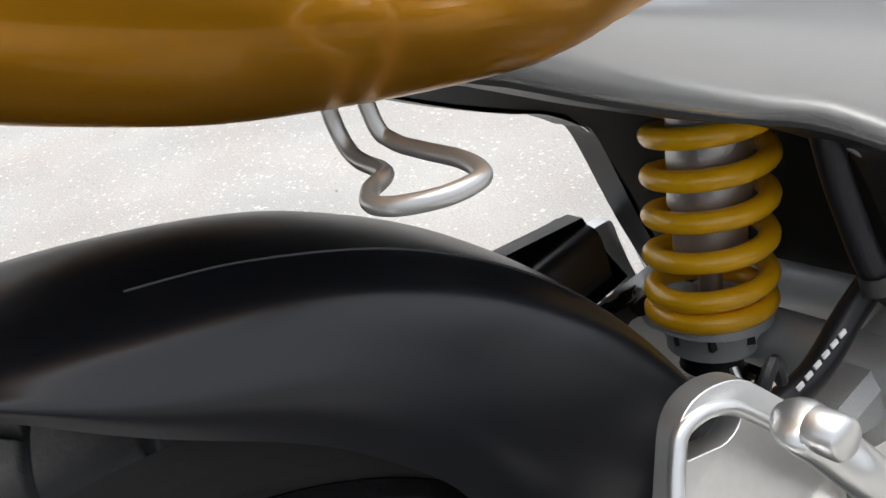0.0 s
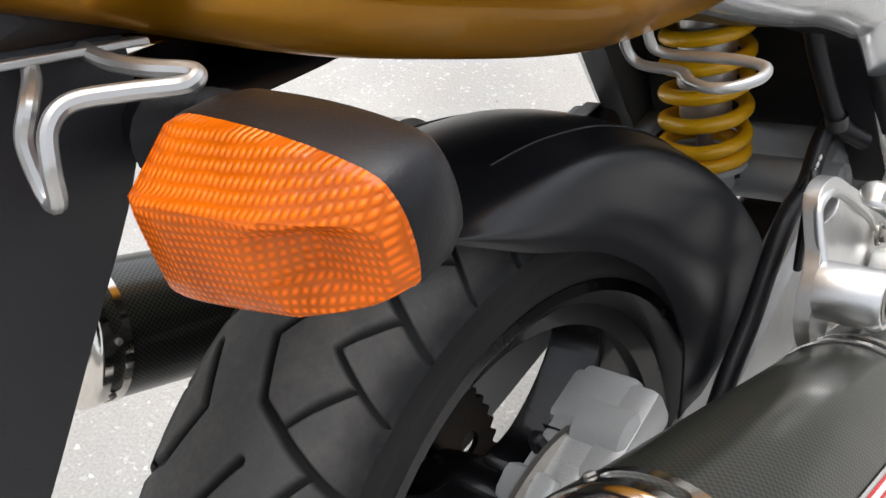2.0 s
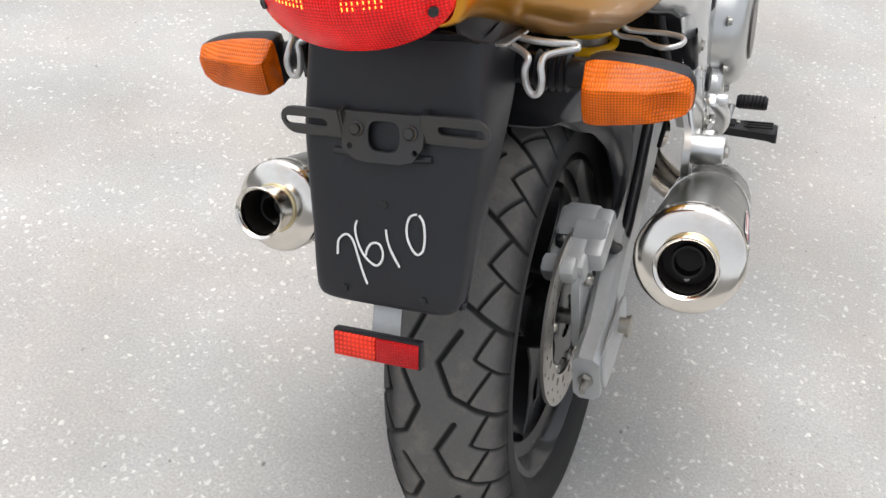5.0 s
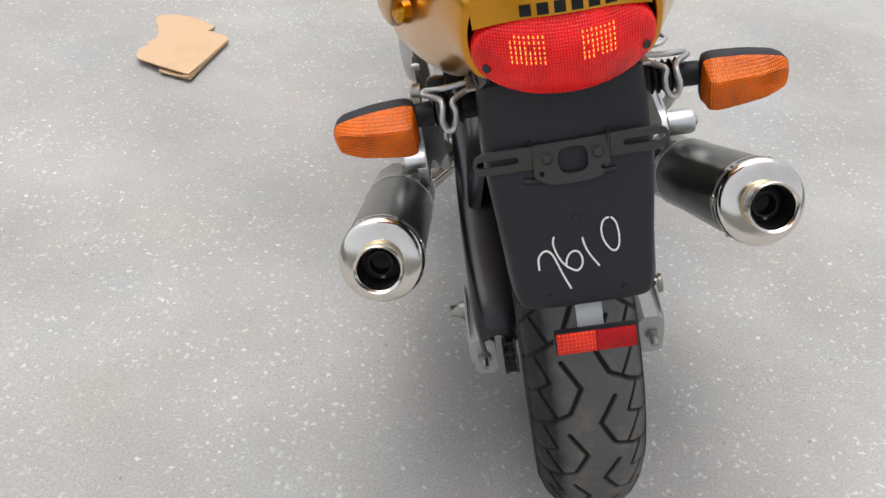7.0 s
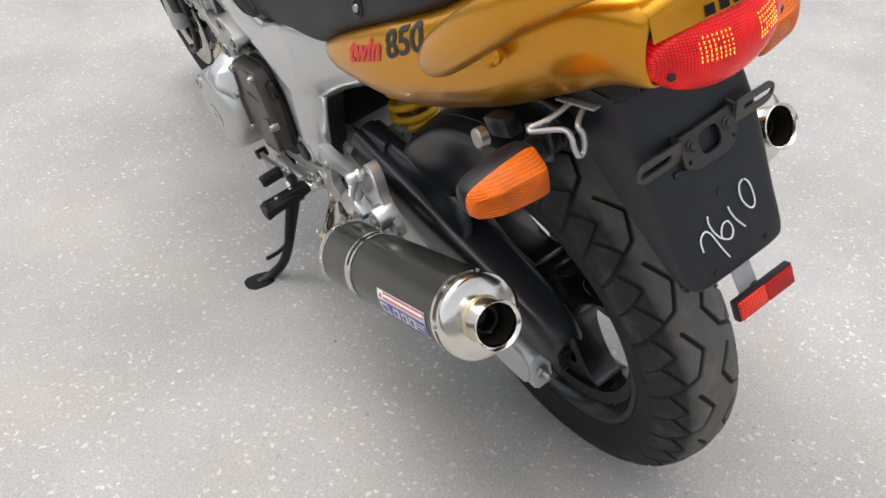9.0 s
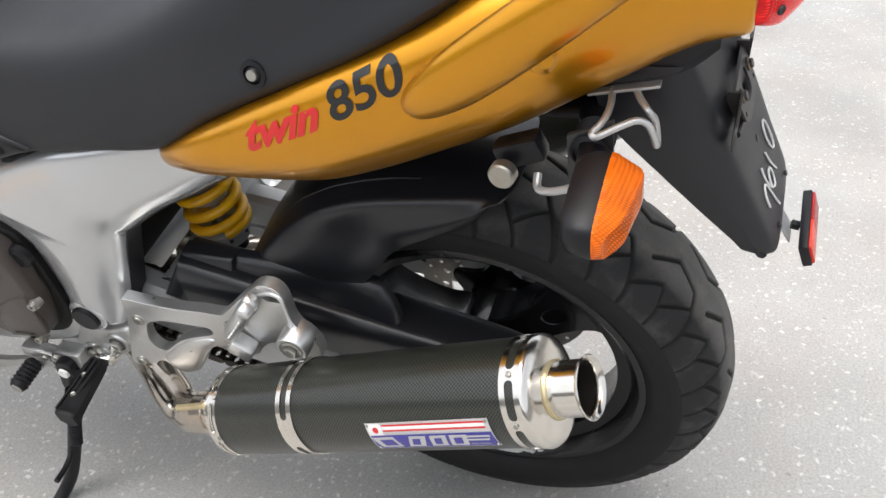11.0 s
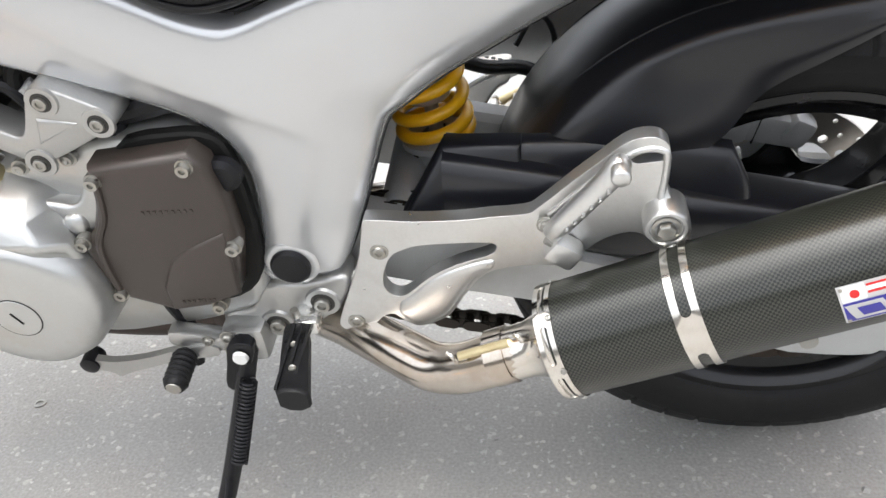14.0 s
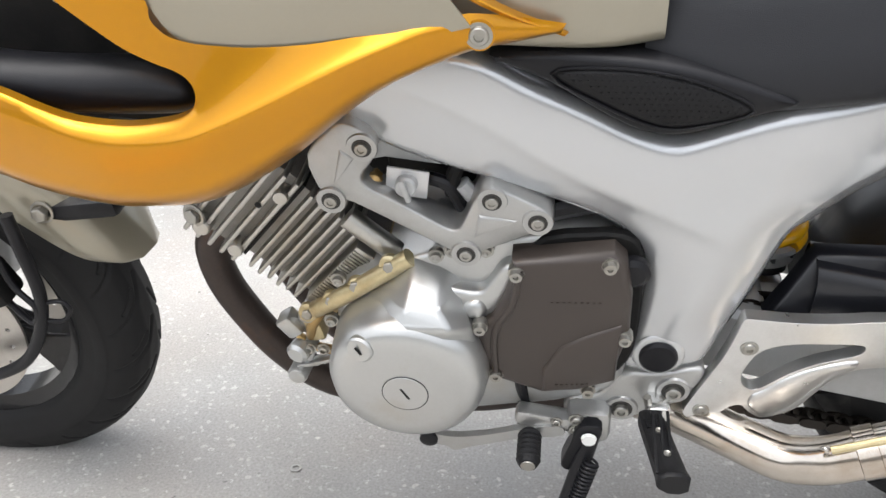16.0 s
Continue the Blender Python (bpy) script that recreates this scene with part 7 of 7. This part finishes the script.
for s in (-1, 1):
    part("brake_disc", plate(disc(.149, 72, 1.51, -.022), s * .062, s * .066, [disc(.105, 48, 1.51, -.022)] + [disc(.004, 8, 1.51 + .127 * math.cos(k * .262), -.022 + .127 * math.sin(k * .262)) for k in range(24)]), DISC, fw)
    fk = part("fork_leg", tube([(s * .085, 1.475, -.03), (s * .085, 1.44, .10), (s * .088, 1.36, .36), (s * .09, 1.30, .55)], .026, 20, n=2), CALIPER, M, "grey telescopic fork leg")
    part("fork_caliper", box((.05, .09, .06), (s * .085, 1.375, .075), Matrix.Rotation(radians(-20), 3, 'X'), bevel=.010), DARK, fk)
    part("hose", tube([(s * .09, 1.35, .08), (s * .10, 1.31, .03), (s * .105, 1.29, .06), (s * .10, 1.315, .10), (s * .09, 1.33, .20)], .0045, 8), BLACK, fk)
rows = []
for a, lo, w in ((162, .352, .030), (160, .342, .048), (156, .318, .060), (150, .303, .066), (140, .292, .068), (128, .288, .068), (110, .288, .068), (95, .29, .068), (80, .29, .068), (60, .29, .068)):
    ca, sa = math.cos(radians(a)), math.sin(radians(a))
    k = w / .068
    rows.append([(x * k, 1.51 + r * ca, -.022 + r * sa) for x, r in ((-.066, lo - .006), (-.069, (lo + .345) / 2), (-.060, max(lo + .008, .350)), (-.030, .364), (0, .368), (.030, .364), (.060, max(lo + .008, .350)), (.069, (lo + .345) / 2), (.066, lo - .006))])
part("front_mudguard", loft(rows, 5, 4, thick=.0025), BEIGE, M, "champagne front mudguard", angle=60)
stay = part("mudguard_stay", box((.135, .105, .026), (0, 1.212, .186), Matrix.Rotation(radians(-8), 3, 'X'), bevel=.008), BLACK, M, "black mudguard stay")
hex_bolt(stay, (-.068, 1.256, .187), (-1, 0, .1), .010, .012)
for pts, r in (([(-.095, 1.285, .20), (-.10, 1.2804, .145), (-.10, 1.2807, .081), (-.10, 1.300, .021), (-.10, 1.340, -.040), (-.10, 1.395, -.0745), (-.095, 1.43, -.08)], .0085), ([(-.10, 1.292, .060), (-.10, 1.2774, .066), (-.10, 1.2541, .0682), (-.10, 1.2472, .0541), (-.10, 1.2653, .0351), (-.10, 1.296, .0365)], .003)):
    part("brake_line", tube(pts, r, 12), BLACK, M, "black front brake line")
part("radiator", box((.24, .05, .17), (0, 1.13, .335), Matrix.Rotation(radians(25), 3, 'X'), bevel=.008), DARK, M, "black radiator")

# ---- loose things on the asphalt ----
def cardboard():
    root = new("cardboard")
    root.matrix_world = Matrix.Translation((-.9, 1.45, 0))
    tagged(root, "torn folded piece of brown corrugated cardboard on the asphalt", "cardboard")
    top = [(-.101, .164), (-.088, .180), (-.044, .188), (.008, .175), (.047, .151), (.085, .118), (.082, .102), (.071, .083), (.108, .062), (.134, .041), (.140, .014), (.104, -.117), (.071, -.235), (-.007, -.197), (-.086, -.149), (-.096, -.125), (-.100, -.074), (-.081, -.046), (-.089, -.025), (-.070, .003), (-.071, .040), (-.081, .086), (-.096, .121)]
    rise = lambda x, y: .016 * max(0, min(1, (.10 - y) / .30)) ** 1.5 + .10 * max(0, x - .105)
    part("upper_sheet", plate(top, .009, .013, to=lambda x, y, z: (y, z, x - .004 + rise(y, z))), CARD, root, bevel=.0008)
    low = [(-.06, .10), (.02, .11), (.105, .05), (.138, .008), (.106, -.115), (.076, -.241), (.020, -.219), (-.015, -.205), (-.03, -.14), (-.05, -.02)]
    part("lower_sheet", plate(low, .001, .0045, to=lambda x, y, z: (y, z, x + .55 * rise(y, z))), CARD, root, bevel=.0008)
    fold = [(.052, -.24), (.073, -.238), (.142, .012), (.128, -.005)]
    part("folded_edge", plate(fold, .003, .0075, to=lambda x, y, z: (y, z, x + .75 * rise(y, z))), CARD, root)


cardboard()
wsh = new("washer", finish(lathe([(0, .009), (0, .0055), (.0015, .0055), (.0015, .009), (0, .009)], (0, 0, 0), (0, 0, 1), 24), "washer", BOLT))
wsh.matrix_world = Matrix.Translation((-.043 * .974 - .313 * -.2274, 1.02, .001))
tagged(wsh, "small steel washer lying on the asphalt", "washer")


def chips():
    """Small loose stones and light chips strewn on the asphalt."""
    rnd = random.Random(5)
    bm = bmesh.new()
    for _ in range(1500):
        x, y = rnd.uniform(-2.2, 1.6), rnd.uniform(-1.2, 2.6)
        r = rnd.uniform(.0012, .0035) * (2 if rnd.random() < .03 else 1)
        verts = [bm.verts.new((x + r * rnd.uniform(.6, 1.2) * math.cos(a), y + r * rnd.uniform(.6, 1.2) * math.sin(a), 0.0005)) for a in (0, 1.25, 2.5, 3.75, 5.0)]
        top = bm.verts.new((x, y, r * .7))
        for i in range(5):
            bm.faces.new((verts[i], verts[(i + 1) % 5], top))
    ob = new("gravel", finish(bm, "gravel", STONE))
    tagged(ob, "scattered small pale stone chips on asphalt", "gravel", kind="stuff")


STONE = mat("stone_chips", (.38, .37, .35), .85, 0, var=.4, scale=3.0)
chips()
